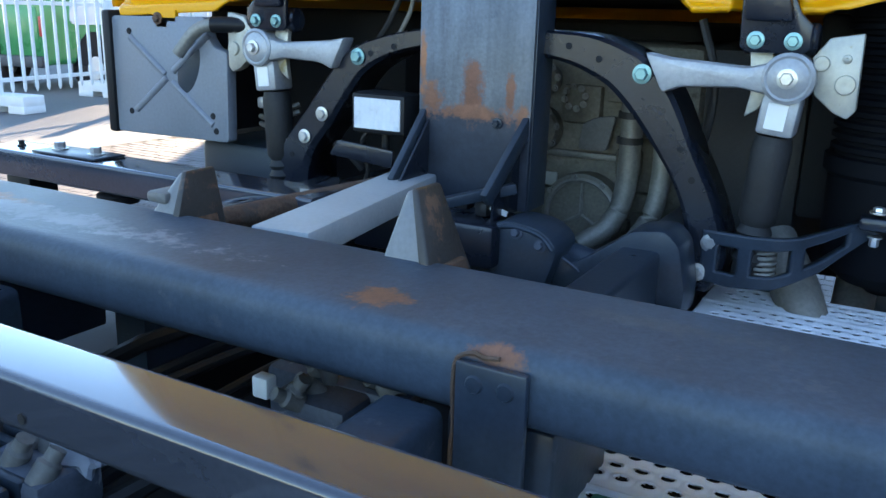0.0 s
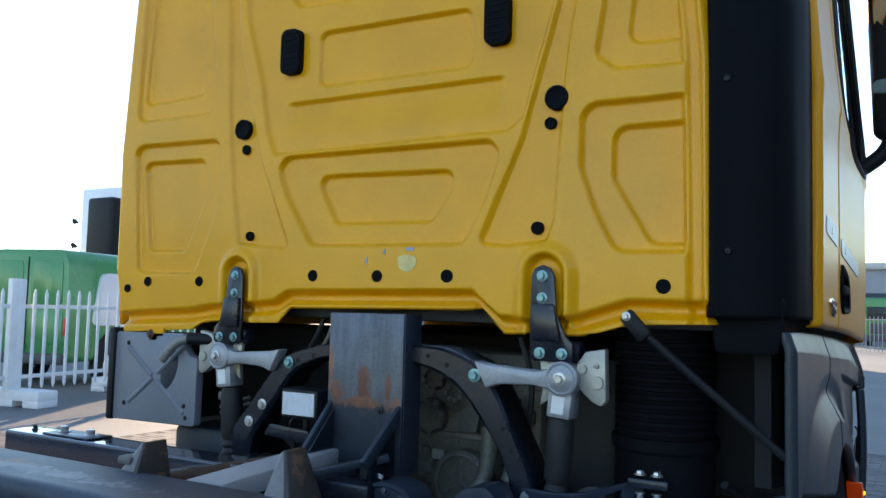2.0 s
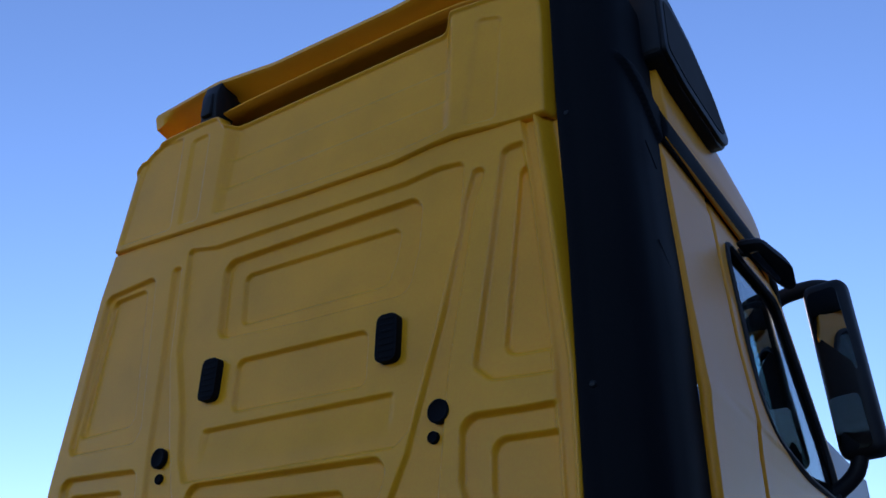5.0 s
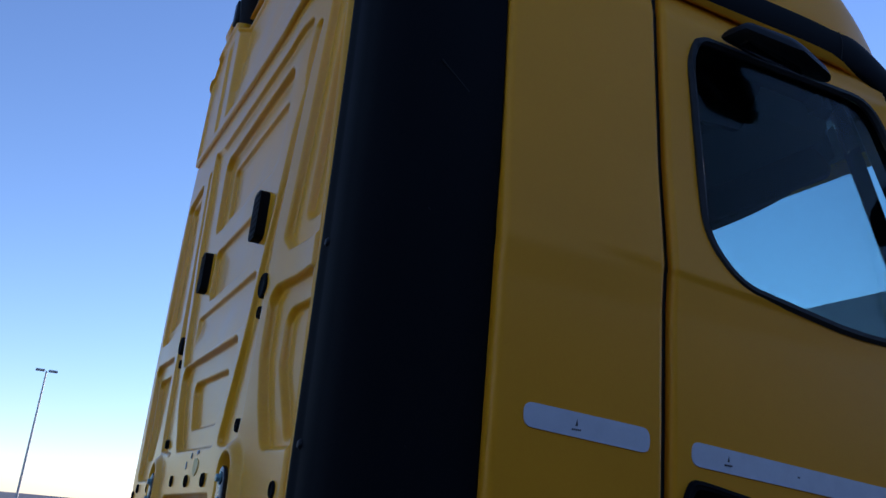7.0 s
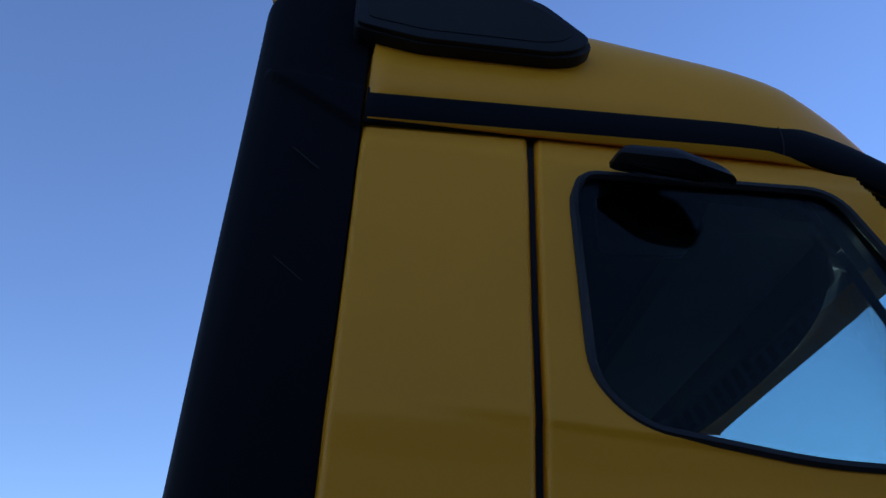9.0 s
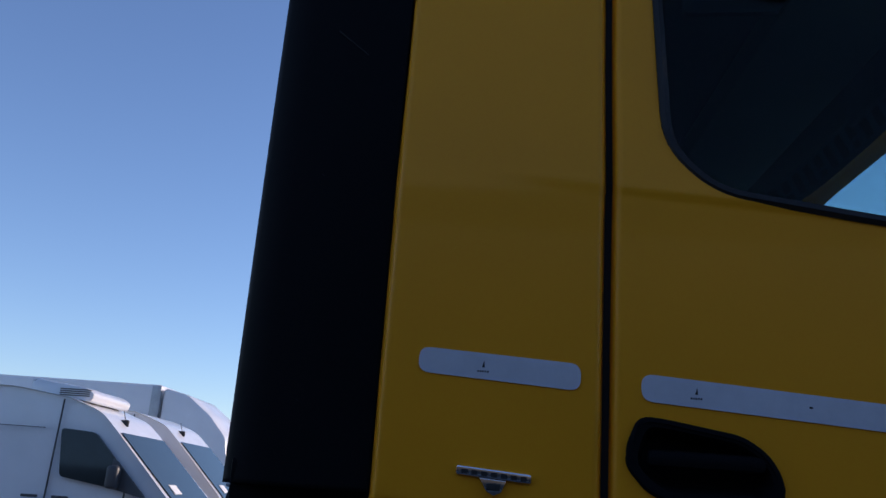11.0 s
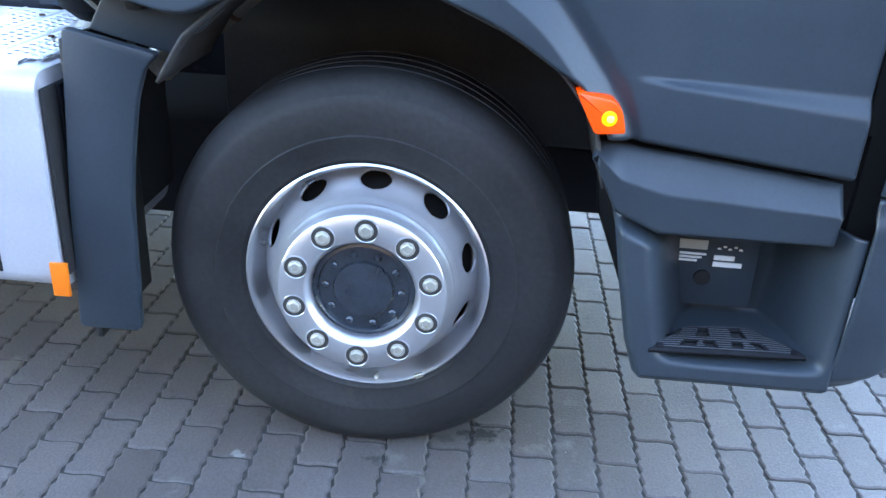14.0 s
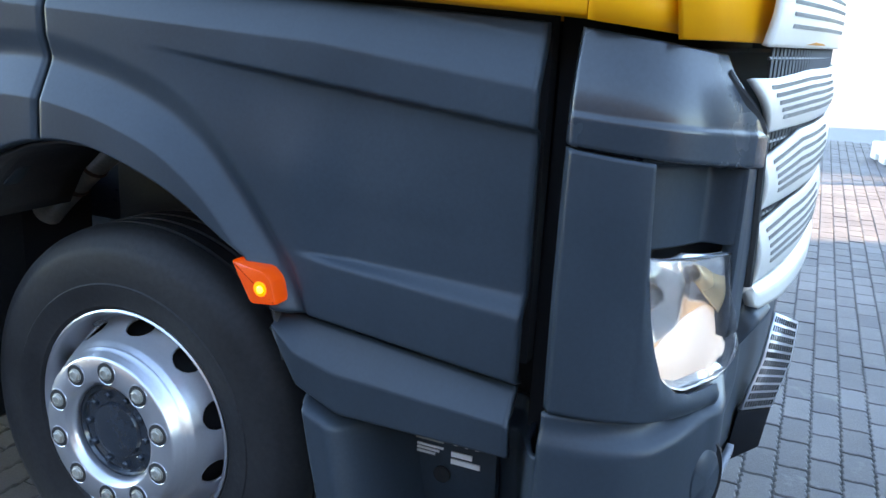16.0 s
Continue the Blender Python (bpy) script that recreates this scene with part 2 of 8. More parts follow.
CORNER_GREY = material("weathered_corner_panel", (0.026, 0.037, 0.047), 0.27, vary=0.16, scale=5, bump=0.012, rough_vary=0.05, spec=0.4, coat=0.2)
ORANGE_RUST, BROWN_RUST, PALE_SCUFF = (0.20, 0.088, 0.055), (0.11, 0.068, 0.048), (0.15, 0.165, 0.18)
POST_STEEL = stained("post_steel", (0.115, 0.132, 0.155), (0.065, 0.08, 0.10), [
    ((-0.005, -0.03, 1.405), (0.036, 0.2, 0.10), (0.15, 0.06, 0.038), 2.0), ((0.085, -0.03, 1.40), (0.016, 0.2, 0.075), (0.15, 0.06, 0.038), 2.2),
    ((-0.105, -0.03, 1.375), (0.045, 0.2, 0.055), ORANGE_RUST, 2.4), ((0.0, -0.03, 1.352), (0.16, 0.2, 0.024), ORANGE_RUST, 2.2), ((0.115, -0.03, 1.34), (0.018, 0.2, 0.05), ORANGE_RUST, 2.2),
    ((-0.128, -0.03, 1.45), (0.012, 0.2, 0.10), (0.3, 0.12, 0.06), 2.0)],
    0.45, 0.35, below=(1.347, (0.03, 0.042, 0.062)), streak=0.45)
# Rust and scuff fields, and one much paler field near the left end.
TUBE_PAINT = stained("worn_tube_paint", (0.050, 0.072, 0.095), (0.075, 0.088, 0.105), [
    ((0.29, -0.832, 1.22), (0.06, 0.045, 0.05), ORANGE_RUST, 3.2), ((-0.56, -0.78, 1.22), (0.13, 0.06, 0.05), ORANGE_RUST, 3.0),
    ((-0.42, -0.80, 1.22), (0.50, 0.05, 0.03), PALE_SCUFF, 3.4), ((-0.85, -0.82, 1.22), (0.30, 0.04, 0.03), (0.4, 0.42, 0.44), 2.2), ((0.48, -0.905, 1.205), (0.055, 0.03, 0.016), ORANGE_RUST, 2.4), ((0.438, -0.905, 1.16), (0.009, 0.03, 0.06), BROWN_RUST, 2.0),
    ((1.09, -0.76, 1.22), (0.13, 0.12, 0.03), BROWN_RUST, 1.6), ((1.17, -0.78, 1.17), (0.03, 0.12, 0.06), BROWN_RUST, 2.0), ((0.98, -0.79, 1.22), (0.05, 0.03, 0.03), ORANGE_RUST, 2.2),
    ((0.62, -0.74, 1.22), (0.2, 0.03, 0.02), (0.07, 0.08, 0.09), 2.4), ((-1.09, -0.76, 1.22), (0.13, 0.12, 0.03), BROWN_RUST, 1.6)], 0.46, 0.0, streak=0.15)

TUBE_PAINT.node_tree.nodes["Principled BSDF"].inputs["Specular IOR Level"].default_value = 0.22


# ---- shaping helpers ----
def part(name, bm, mat, parent=None, label="", smooth=40):
    """Links a bmesh as one mesh object under a thing or a part."""
    me = bpy.data.meshes.new(name)
    bmesh.ops.recalc_face_normals(bm, faces=bm.faces)
    bm.to_mesh(me)
    bm.free()
    me.materials.append(mat)
    if smooth:
        me.polygons.foreach_set("use_smooth", [True] * len(me.polygons))
        me.set_sharp_from_angle(angle=radians(smooth))
    ob = new(name, me)
    if parent:
        ob.parent = parent
    if label:
        tagged(ob, label)
    return ob


def thing(name, label, category, at=(0, 0, 0), group="", kind=""):
    ob = new(name)
    ob.location = at
    ob.empty_display_size = 0.1
    return tagged(ob, label, category, group, kind)


def box(bm, x0, x1, y0, y1, z0, z1, r=0.0, seg=2, m=None):
    """A block with rounded edges."""
    v = bmesh.ops.create_cube(bm, size=1.0)["verts"]
    t = Matrix.Translation(((x0 + x1) / 2, (y0 + y1) / 2, (z0 + z1) / 2)) @ Matrix.Diagonal((x1 - x0, y1 - y0, z1 - z0, 1))
    bmesh.ops.transform(bm, matrix=t, verts=v)
    if r:
        e = list({e for w in v for e in w.link_edges})
        v = [w for w in bmesh.ops.bevel(bm, geom=e, offset=r, segments=seg, affect='EDGES', profile=0.5)["verts"]]
    if m is not None:
        bmesh.ops.transform(bm, matrix=m, verts=list(set(v)))
    return bm


def bm_box(*a, **k):
    return box(bmesh.new(), *a, **k)


def prism(bm, pts, axis, a, b, r=0.0, m=None):
    """A polygon pushed along an axis from a to b, with rounded edges. pts: the two other axes in order x, y, z."""
    def put(p, w):
        q = list(p)
        q.insert("xyz".index(axis), w)
        return q
    lo = [bm.verts.new(put(p, a)) for p in pts]
    hi = [bm.verts.new(put(p, b)) for p in pts]
    n = len(pts)
    f = [bm.faces.new(lo[::-1]), bm.faces.new(hi)]
    f += [bm.faces.new((lo[i], lo[(i + 1) % n], hi[(i + 1) % n], hi[i])) for i in range(n)]
    v = lo + hi
    bmesh.ops.recalc_face_normals(bm, faces=f)
    if r:
        e = list({e for w in v for e in w.link_edges})
        v = bmesh.ops.bevel(bm, geom=e, offset=r, segments=2, affect='EDGES', profile=0.5)["verts"]
    if m is not None:
        bmesh.ops.transform(bm, matrix=m, verts=list(set(v)))
    return bm


def bm_prism(*a, **k):
    return prism(bmesh.new(), *a, **k)


def lathe(bm, profile, seg=32, m=None, cap=True):
    """A profile of (radius, height) turned round z."""
    rings = []
    for r, h in profile:
        rings.append([bm.verts.new((r * math.cos(2 * math.pi * i / seg), r * math.sin(2 * math.pi * i / seg), h)) for i in range(seg)])
    for a, b in zip(rings, rings[1:]):
        for i in range(seg):
            bm.faces.new((a[i], a[(i + 1) % seg], b[(i + 1) % seg], b[i]))
    for ring in (rings[0], rings[-1]) if cap else ():
        if max(abs(v.co.x) + abs(v.co.y) for v in ring) > 1e-4:
            bm.faces.new(ring)
    v = [w for ring in rings for w in ring]
    bmesh.ops.remove_doubles(bm, verts=v, dist=1e-6)
    if m is not None:
        bmesh.ops.transform(bm, matrix=m, verts=[w for w in v if w.is_valid])
    return bm


def bm_lathe(profile, seg=32, m=None, cap=True):
    return lathe(bmesh.new(), profile, seg, m, cap)


def along(p, q):
    """A pose at p whose z axis points to q."""
    d = Vector(q) - Vector(p)
    return Matrix.Translation(p) @ d.to_track_quat('Z', 'Y').to_matrix().to_4x4()


def rod(bm, p, q, r, seg=12, r2=None):
    L = (Vector(q) - Vector(p)).length
    r2 = r if r2 is None else r2
    c = min(r, r2) * 0.15
    return lathe(bm, [(r - c, 0), (r, c), (r2, L - c), (r2 - c, L)], seg, along(p, q))


def bm_rod(*a, **k):
    return rod(bmesh.new(), *a, **k)


def smooth_path(pts, n=6):
    """Points of a soft curve through the given ones."""
    p = [Vector(q) for q in pts]
    p = [p[0] * 2 - p[1]] + p + [p[-1] * 2 - p[-2]]
    out = []
    for a, b, c, d in zip(p, p[1:], p[2:], p[3:]):
        for i in range(n):
            t = i / n
            out.append(0.5 * (2 * b + (c - a) * t + (2 * a - 5 * b + 4 * c - d) * t * t + (3 * b - a - 3 * c + d) * t ** 3))
    return out + [p[-2]]


def hose(bm, pts, r, seg=8, n=6, closed=False):
    """A round section led along a soft curve; r may be one radius or one for each point of the curve."""
    c = smooth_path(pts, n) if n > 1 else [Vector(q) for q in pts]
    rings, up = [], Vector((0.31, 0.17, 0.93))
    for i, p in enumerate(c):
        d = (c[min(i + 1, len(c) - 1)] - c[max(i - 1, 0)]).normalized()
        s = d.cross(up).normalized()
        t = s.cross(d)
        rings.append([bm.verts.new(p + r * (math.cos(2 * math.pi * k / seg) * s + math.sin(2 * math.pi * k / seg) * t)) for k in range(seg)])
    for a, b in zip(rings, rings[1:]):
        for i in range(seg):
            bm.faces.new((a[i], a[(i + 1) % seg], b[(i + 1) % seg], b[i]))
    bm.faces.new(rings[0]), bm.faces.new(rings[-1])
    return bm


def bm_hose(*a, **k):
    return hose(bmesh.new(), *a, **k)


def bolt(bm, p, d, r=0.014, h=0.012):
    """A hexagon head on a washer at p, facing along d."""
    m = along(p, Vector(p) + Vector(d))
    lathe(bm, [(r * 1.5, 0), (r * 1.5, 0.003), (r * 1.05, 0.004)], 16, m)
    lathe(bm, [(r, 0.003), (r, h - 0.002), (r * 0.85, h)], 6, m)
    return bm


def bm_bolt(*a, **k):
    return bolt(bmesh.new(), *a, **k)


def sheet(us, vs, place, keep=None):
    """A fine skin: place(u, v) takes two arrays and gives x, y, z arrays; keep(u, v) tells which cells stay."""
    U, V = np.meshgrid(np.asarray(us, float), np.asarray(vs, float), indexing="ij")
    X, Y, Z = place(U, V)
    co = np.stack([np.broadcast_to(a, U.shape) for a in (X, Y, Z)], -1).reshape(-1, 3)
    nu, nv = U.shape
    idx = np.arange(nu * nv).reshape(nu, nv)
    quads = np.stack([idx[:-1, :-1], idx[1:, :-1], idx[1:, 1:], idx[:-1, 1:]], -1)
    if keep is not None:
        uc, vc = (U[:-1, :-1] + U[1:, 1:]) / 2, (V[:-1, :-1] + V[1:, 1:]) / 2
        quads = quads[keep(uc, vc)]
    return co, quads.reshape(-1, 4)


def skin(name, data, mat, parent=None, label="", thick=0.0, smooth=50, flip=False):
    co, quads = data
    me = bpy.data.meshes.new(name)
    if flip:
        quads = quads[:, ::-1]
    me.from_pydata(co.tolist(), [], quads.tolist())
    me.materials.append(mat)
    me.polygons.foreach_set("use_smooth", [True] * len(me.polygons))
    ob = new(name, me)
    if thick:
        s = ob.modifiers.new("thickness", 'SOLIDIFY')
        s.thickness, s.offset = thick, -1
    if parent:
        ob.parent = parent
    if label:
        tagged(ob, label)
    return ob


def poly_distance(x, z, pts, r=0.0):
    """Signed distance to a polygon with corners rounded by r (negative inside)."""
    d = np.full(x.shape, 1e9)
    inside = np.zeros(x.shape, bool)
    n = len(pts)
    c = np.mean(pts, 0)
    if r:
        pts = inset(pts, r)
    for i in range(n):
        a, b = np.array(pts[i], float), np.array(pts[(i + 1) % n], float)
        e = b - a
        t = np.clip(((x - a[0]) * e[0] + (z - a[1]) * e[1]) / (e @ e), 0, 1)
        d = np.minimum(d, np.hypot(x - a[0] - t * e[0], z - a[1] - t * e[1]))
        cross = (a[1] > z) != (b[1] > z)
        with np.errstate(divide="ignore", invalid="ignore"):
            at = (b[0] - a[0]) * (z - a[1]) / (b[1] - a[1] + 1e-12) + a[0]
        inside ^= cross & (x < at)
    return np.where(inside, -d, d) - r


def inset(pts, r):
    """The polygon moved inwards by r."""
    p = [np.array(q, float) for q in pts]
    n = len(p)
    area = sum(p[i][0] * p[(i + 1) % n][1] - p[(i + 1) % n][0] * p[i][1] for i in range(n))
    s = 1 if area > 0 else -1
    out = []
    for i in range(n):
        a, b, c = p[i - 1], p[i], p[(i + 1) % n]
        u, v = (b - a) / np.linalg.norm(b - a), (c - b) / np.linalg.norm(c - b)
        nu, nv = s * np.array([-u[1], u[0]]), s * np.array([-v[1], v[0]])
        k = (nu + nv) / max(0.3, 1 + nu @ nv)
        out.append(b + r * k)
    return out


def step(v, a, b):
    t = np.clip((v - a) / (b - a), 0, 1)
    return t * t * (3 - 2 * t)


def outline(pts, r=0.05, n=5):
    """A closed polygon with rounded corners, as a list of points."""
    out, k = [], len(pts)
    for i in range(k):
        a, b, c = (Vector(pts[j % k]) for j in (i - 1, i, i + 1))
        u, v = (a - b), (c - b)
        q = min(r, u.length * 0.45, v.length * 0.45)
        p0, p1 = b + u.normalized() * q, b + v.normalized() * q
        for j in range(n + 1):
            t = j / n
            out.append(tuple((1 - t) ** 2 * p0 + 2 * t * (1 - t) * b + t * t * p1))
    return out


def frustum(bm, low, high, r=0.0):
    """A block between two outlines of equal count, given as x, y, z points."""
    a, b = [bm.verts.new(q) for q in low], [bm.verts.new(q) for q in high]
    n = len(a)
    f = [bm.faces.new(a[::-1]), bm.faces.new(b)]
    f += [bm.faces.new((a[i], a[(i + 1) % n], b[(i + 1) % n], b[i])) for i in range(n)]
    bmesh.ops.recalc_face_normals(bm, faces=f)
    if r:
        bmesh.ops.bevel(bm, geom=list({e for w in a + b for e in w.link_edges}), offset=r, segments=2, affect='EDGES', profile=0.5)
    return bm


def soft(x, xs, ys):
    """A smooth curve through the given heights."""
    xs, ys = np.asarray(xs, float), np.asarray(ys, float)
    m = np.gradient(ys, xs)
    i = np.clip(np.searchsorted(xs, x) - 1, 0, len(xs) - 2)
    h = xs[i + 1] - xs[i]
    t = np.clip((x - xs[i]) / h, 0, 1)
    return ((2 * t ** 3 - 3 * t * t + 1) * ys[i] + (t ** 3 - 2 * t * t + t) * h * m[i] + (3 * t * t - 2 * t ** 3) * ys[i + 1] + (t ** 3 - t * t) * h * m[i + 1])

# ---- the truck: cab ----
truck = thing("truck", "yellow truck with dark grey lower panels and a bare chassis", "truck")


def side_x(z):
    """Half width of the cab's side at a height."""
    return np.interp(z, [1.5, 1.62, 1.9, 2.2, 2.29, 2.34, 2.6, 3.0, 3.15, 3.3, 3.5, 3.65],
                     [1.205, 1.218, 1.222, 1.222, 1.227, 1.222, 1.204, 1.182, 1.176, 1.172, 1.16, 1.14])


RECESS = [  # outline, corner radius, depth
    ([(-0.615, 3.06), (-0.46, 3.03), (0.43, 3.015), (0.57, 3.03), (0.655, 3.025), (0.64, 2.80), (0.585, 2.573), (0.548, 2.42), (0.51, 2.29), (0.485, 2.19), (0.435, 2.15), (-0.43, 2.142), (-0.465, 2.22),
      (-0.50, 2.40), (-0.575, 2.63)], 0.02, 0.010),
    ([(0.352, 1.83), (0.482, 2.124), (0.537, 2.318), (0.595, 2.536), (0.662, 2.89), (0.69, 2.985), (0.728, 2.985), (0.684, 2.827), (0.62, 2.41), (0.608, 2.31), (0.58, 1.89), (0.56, 1.832), (0.43, 1.82)], 0.015, 0.010),
    ([(-0.352, 1.822), (-0.46, 1.832), (-0.575, 1.845), (-0.61, 2.03), (-0.64, 2.294), (-0.66, 2.64), (-0.69, 2.995), (-0.645, 2.995), (-0.615, 2.60), (-0.545, 2.318), (-0.485, 2.12)], 0.015, 0.009),
    ([(-0.405, 2.955), (0.495, 2.955), (0.485, 2.76), (0.45, 2.625), (0.05, 2.627), (-0.385, 2.645)], 0.05, 0.014),
    ([(-0.312, 2.885), (0.405, 2.876), (0.385, 2.762), (0.355, 2.683), (-0.292, 2.685)], 0.03, 0.009),
    ([(-0.264, 2.540), (0.305, 2.532), (0.308, 2.355), (-0.26, 2.36)], 0.03, 0.010),
    ([(-0.422, 2.130), (0.424, 2.126), (0.373, 1.968), (0.30, 1.828), (-0.262, 1.832), (-0.373, 2.0)], 0.045, 0.013),
    ([(-0.25, 2.060), (0.256, 2.050), (0.245, 1.99), (0.18, 1.899), (-0.175, 1.902), (-0.237, 2.013)], 0.03, 0.011),
    ([(-1.12, 2.222), (-0.685, 2.212), (-0.672, 2.10), (-0.685, 1.974), (-0.785, 1.742), (-1.08, 1.744)], 0.04, 0.012),
    ([(-1.085, 2.158), (-0.775, 2.150), (-0.748, 2.037), (-0.85, 1.826), (-1.04, 1.826)], 0.03, 0.011),
    ([(-1.09, 2.965), (-0.85, 2.985), (-0.795, 2.99), (-0.71, 2.365), (-0.73, 2.315), (-1.12, 2.314)], 0.04, 0.012),
    ([(-1.06, 2.945), (-0.86, 2.955), (-0.782, 2.42), (-0.80, 2.390), (-1.10, 2.380)], 0.03, 0.010),
    ([(0.655, 2.206), (1.1, 2.210), (1.1, 1.80), (0.752, 1.802), (0.697, 1.909), (0.655, 2.03)], 0.05, 0.014),
    ([(0.738, 2.140), (1.1, 2.142), (1.1, 1.820), (0.84, 1.822), (0.738, 2.00)], 0.04, 0.011),
    ([(0.788, 3.035), (1.1, 3.045), (1.1, 2.289), (0.745, 2.298), (0.692, 2.34), (0.747, 2.72)], 0.03, 0.012),
    ([(0.838, 2.955), (1.1, 2.990), (1.1, 2.361), (0.775, 2.366)], 0.035, 0.011),
]


def back_bottom(x):
    return np.interp(x, [-1.2, -1.15, -0.80, -0.73, -0.62, -0.50, -0.40, -0.335, 0.355, 0.425, 0.70, 0.79, 1.03],
                     [1.54, 1.525, 1.545, 1.58, 1.583, 1.577, 1.58, 1.637, 1.647, 1.582, 1.584, 1.61, 1.617])


def back_fold(x):
    """Height of the fold above the panel's lower flange."""
    return np.interp(x, [-1.2, -1.03, -0.79, -0.70, -0.41, -0.35, 0.335, 0.42, 0.52, 0.645, 0.785, 0.97, 1.03],
                     [1.60, 1.612, 1.624, 1.639, 1.658, 1.692, 1.70, 1.63, 1.624, 1.635, 1.68, 1.679, 1.679])


def back_edge(z):
    return np.interp(z, [1.5, 1.64, 1.76, 2.2, 2.97, 3.16], [-1.175, -1.20, -1.228, -1.232, -1.172, -1.14])


def back_place(u, v):
    x0 = -1.2 + u * 2.24
    bot = back_bottom(x0)
    z = bot + v * (3.16 - bot)
    right = np.interp(z, [1.5, 2.3, 3.16], [1.04, 1.03, 0.948])
    x = back_edge(z) + u * (right - back_edge(z))
    y = np.zeros_like(x)
    inside = 1 - step(x - right, -0.115, -0.095)
    for pts, r, depth in RECESS:
        y = y + inside * 1.6 * depth * step(-poly_distance(x, z, pts, r), -0.006, 0.006)
    # ledge under the upper field, fading out downwards
    y = y + 0.014 * step(2.3125 - z, -0.006, 0.006) * (1 - step(2.30 - z, 0.0, 0.12)) * step(0.41 - np.abs(x - 0.015), 0, 0.03)
    # hinge pockets
    for hx in (-0.563, 0.562):
        d = np.hypot(x - hx, np.maximum(z - 1.74, 0))
        y = y - 0.02 * step(0.1 - d, 0, 0.035) * step(1.86 - z, 0, 0.03) + 0.03 * step(0.062 - d, 0, 0.02)
    # lower flange
    f = back_fold(x)
    y = y + 0.035 * step(f - z, 0.0, 0.022) - 0.028 * step(f - 0.035 - z, 0, 0.025)
    # rolled left edge and channel at the right
    y = y + 0.10 * step(back_edge(z) + 0.05 - x, 0, 0.05) ** 2
    y = y + 0.018 * step(x - right, -0.105, -0.085) - 0.022 * step(x - right, -0.065, -0.053) + 0.055 * step(x - right, -0.055, -0.008)
    # the wall bends forward a little towards the deflector
    y = y + 0.0015 * np.sin(5 * x + 1) * np.sin(4 * z) + 0.026 * step(x, 0.5, 0.88)
    return x, y, z


back_panel = skin("back_panel", sheet(np.linspace(0, 1, 470), np.linspace(0, 1, 370), back_place), YELLOW, truck,
                  "pressed yellow steel back wall of the cab, with embossed fields", thick=0.012)


def roof_back_place(u, v):
    x0 = -1.13 + u * 2.17
    mid = step(0.635 - np.abs(x0 - 0.05), 0, 0.07)
    bot = np.interp(x0, [-1.13, -0.57, -0.48, 0.0, 0.45, 0.60, 0.69, 0.96], [3.165, 3.138, 3.133, 3.108, 3.096, 3.110, 3.117, 3.110])
    top = 3.662 - 0.055 * mid + 0.02 * step(-x0, 0.4, 0.7)
    top = np.where(x0 < -0.88, 3.682 - 0.24 * (1 - np.sqrt((1 - ((-0.88 - x0) / 0.252).clip(0, 1) ** 2).clip(0))), top)
    z = bot + v * (top - bot)
    left = np.interp(z, [3.1, 3.5, 3.7], [-1.135, -1.09, -1.06])
    right = np.interp(z, [3.1, 3.5, 3.7], [0.958, 0.962, 0.945])
    x = left + u * (right - left)
    m = step(0.56 - np.abs(x - 0.06), 0, 0.05)
    # shelf above the seam, then the set-back field between the two corner fields
    y = -0.016 + 0.034 * step(x, 0.55, 0.9) + 0.028 * (1 - step(z - bot, -0.001, 0.010)) + 0.022 * m * step(z - bot, 0.038, 0.062)
    y = y + 0.010 * m * step(z - 3.292, -0.012, 0.012) + 0.009 * m * step(z - 3.428, -0.012, 0.012)
    for pts in ([(-1.0, 3.66), (-0.77, 3.64), (-0.745, 3.185), (-1.06, 3.195)], [(-0.70, 3.60), (-0.60, 3.60), (-0.585, 3.18), (-0.69, 3.188)], [(0.71, 3.58), (0.795, 3.56), (0.770, 3.148), (0.66, 3.152)]):
        y = y + 0.010 * step(-poly_distance(x, z, pts, 0.02), -0.007, 0.007)
    y = y + 0.05 * step(x - right, -0.03, 0) + 0.09 * step(left + 0.05 - x, 0, 0.05) ** 2 - 0.012 * step(z, top - 0.03, top - 0.016) + 0.26 * step(z, top - 0.014, top + 0.03)
    return x, y, z


skin("roof_back_panel", sheet(np.linspace(0, 1, 300), np.linspace(0, 1, 110), roof_back_place), YELLOW, truck,
     "yellow upper back panel of the high roof", thick=0.012)

for hx, hz, r in [(-0.576, 2.24, 0.034), (-0.563, 2.169, 0.017), (0.585, 2.23, 0.034), (0.566, 2.161, 0.017), (0.532, 1.869, 0.018),
                  (-0.53, 1.869, 0.016), (-1.121, 1.686, 0.015), (-1.013, 1.712, 0.017), (-0.751, 1.714, 0.017), (-0.245, 1.735, 0.018),
                  (0.005, 1.734, 0.018), (0.252, 1.735, 0.019), (0.879, 1.711, 0.019)]:
    part("plug", bm_lathe([(r * 1.02, -0.02), (r * 1.02, 0.003), (r * 0.9, 0.006), (r * 0.75, 0.002), (0.0001, 0.001)], 20,
                          pose(hx, (0.0 if hz > 2.2 else 0.008 if hz > 1.8 else 0.0) + 0.026 * float(step(np.float64(hx), 0.5, 0.88)), hz, 90)), DEFLECTOR, back_panel, "black rubber plug")
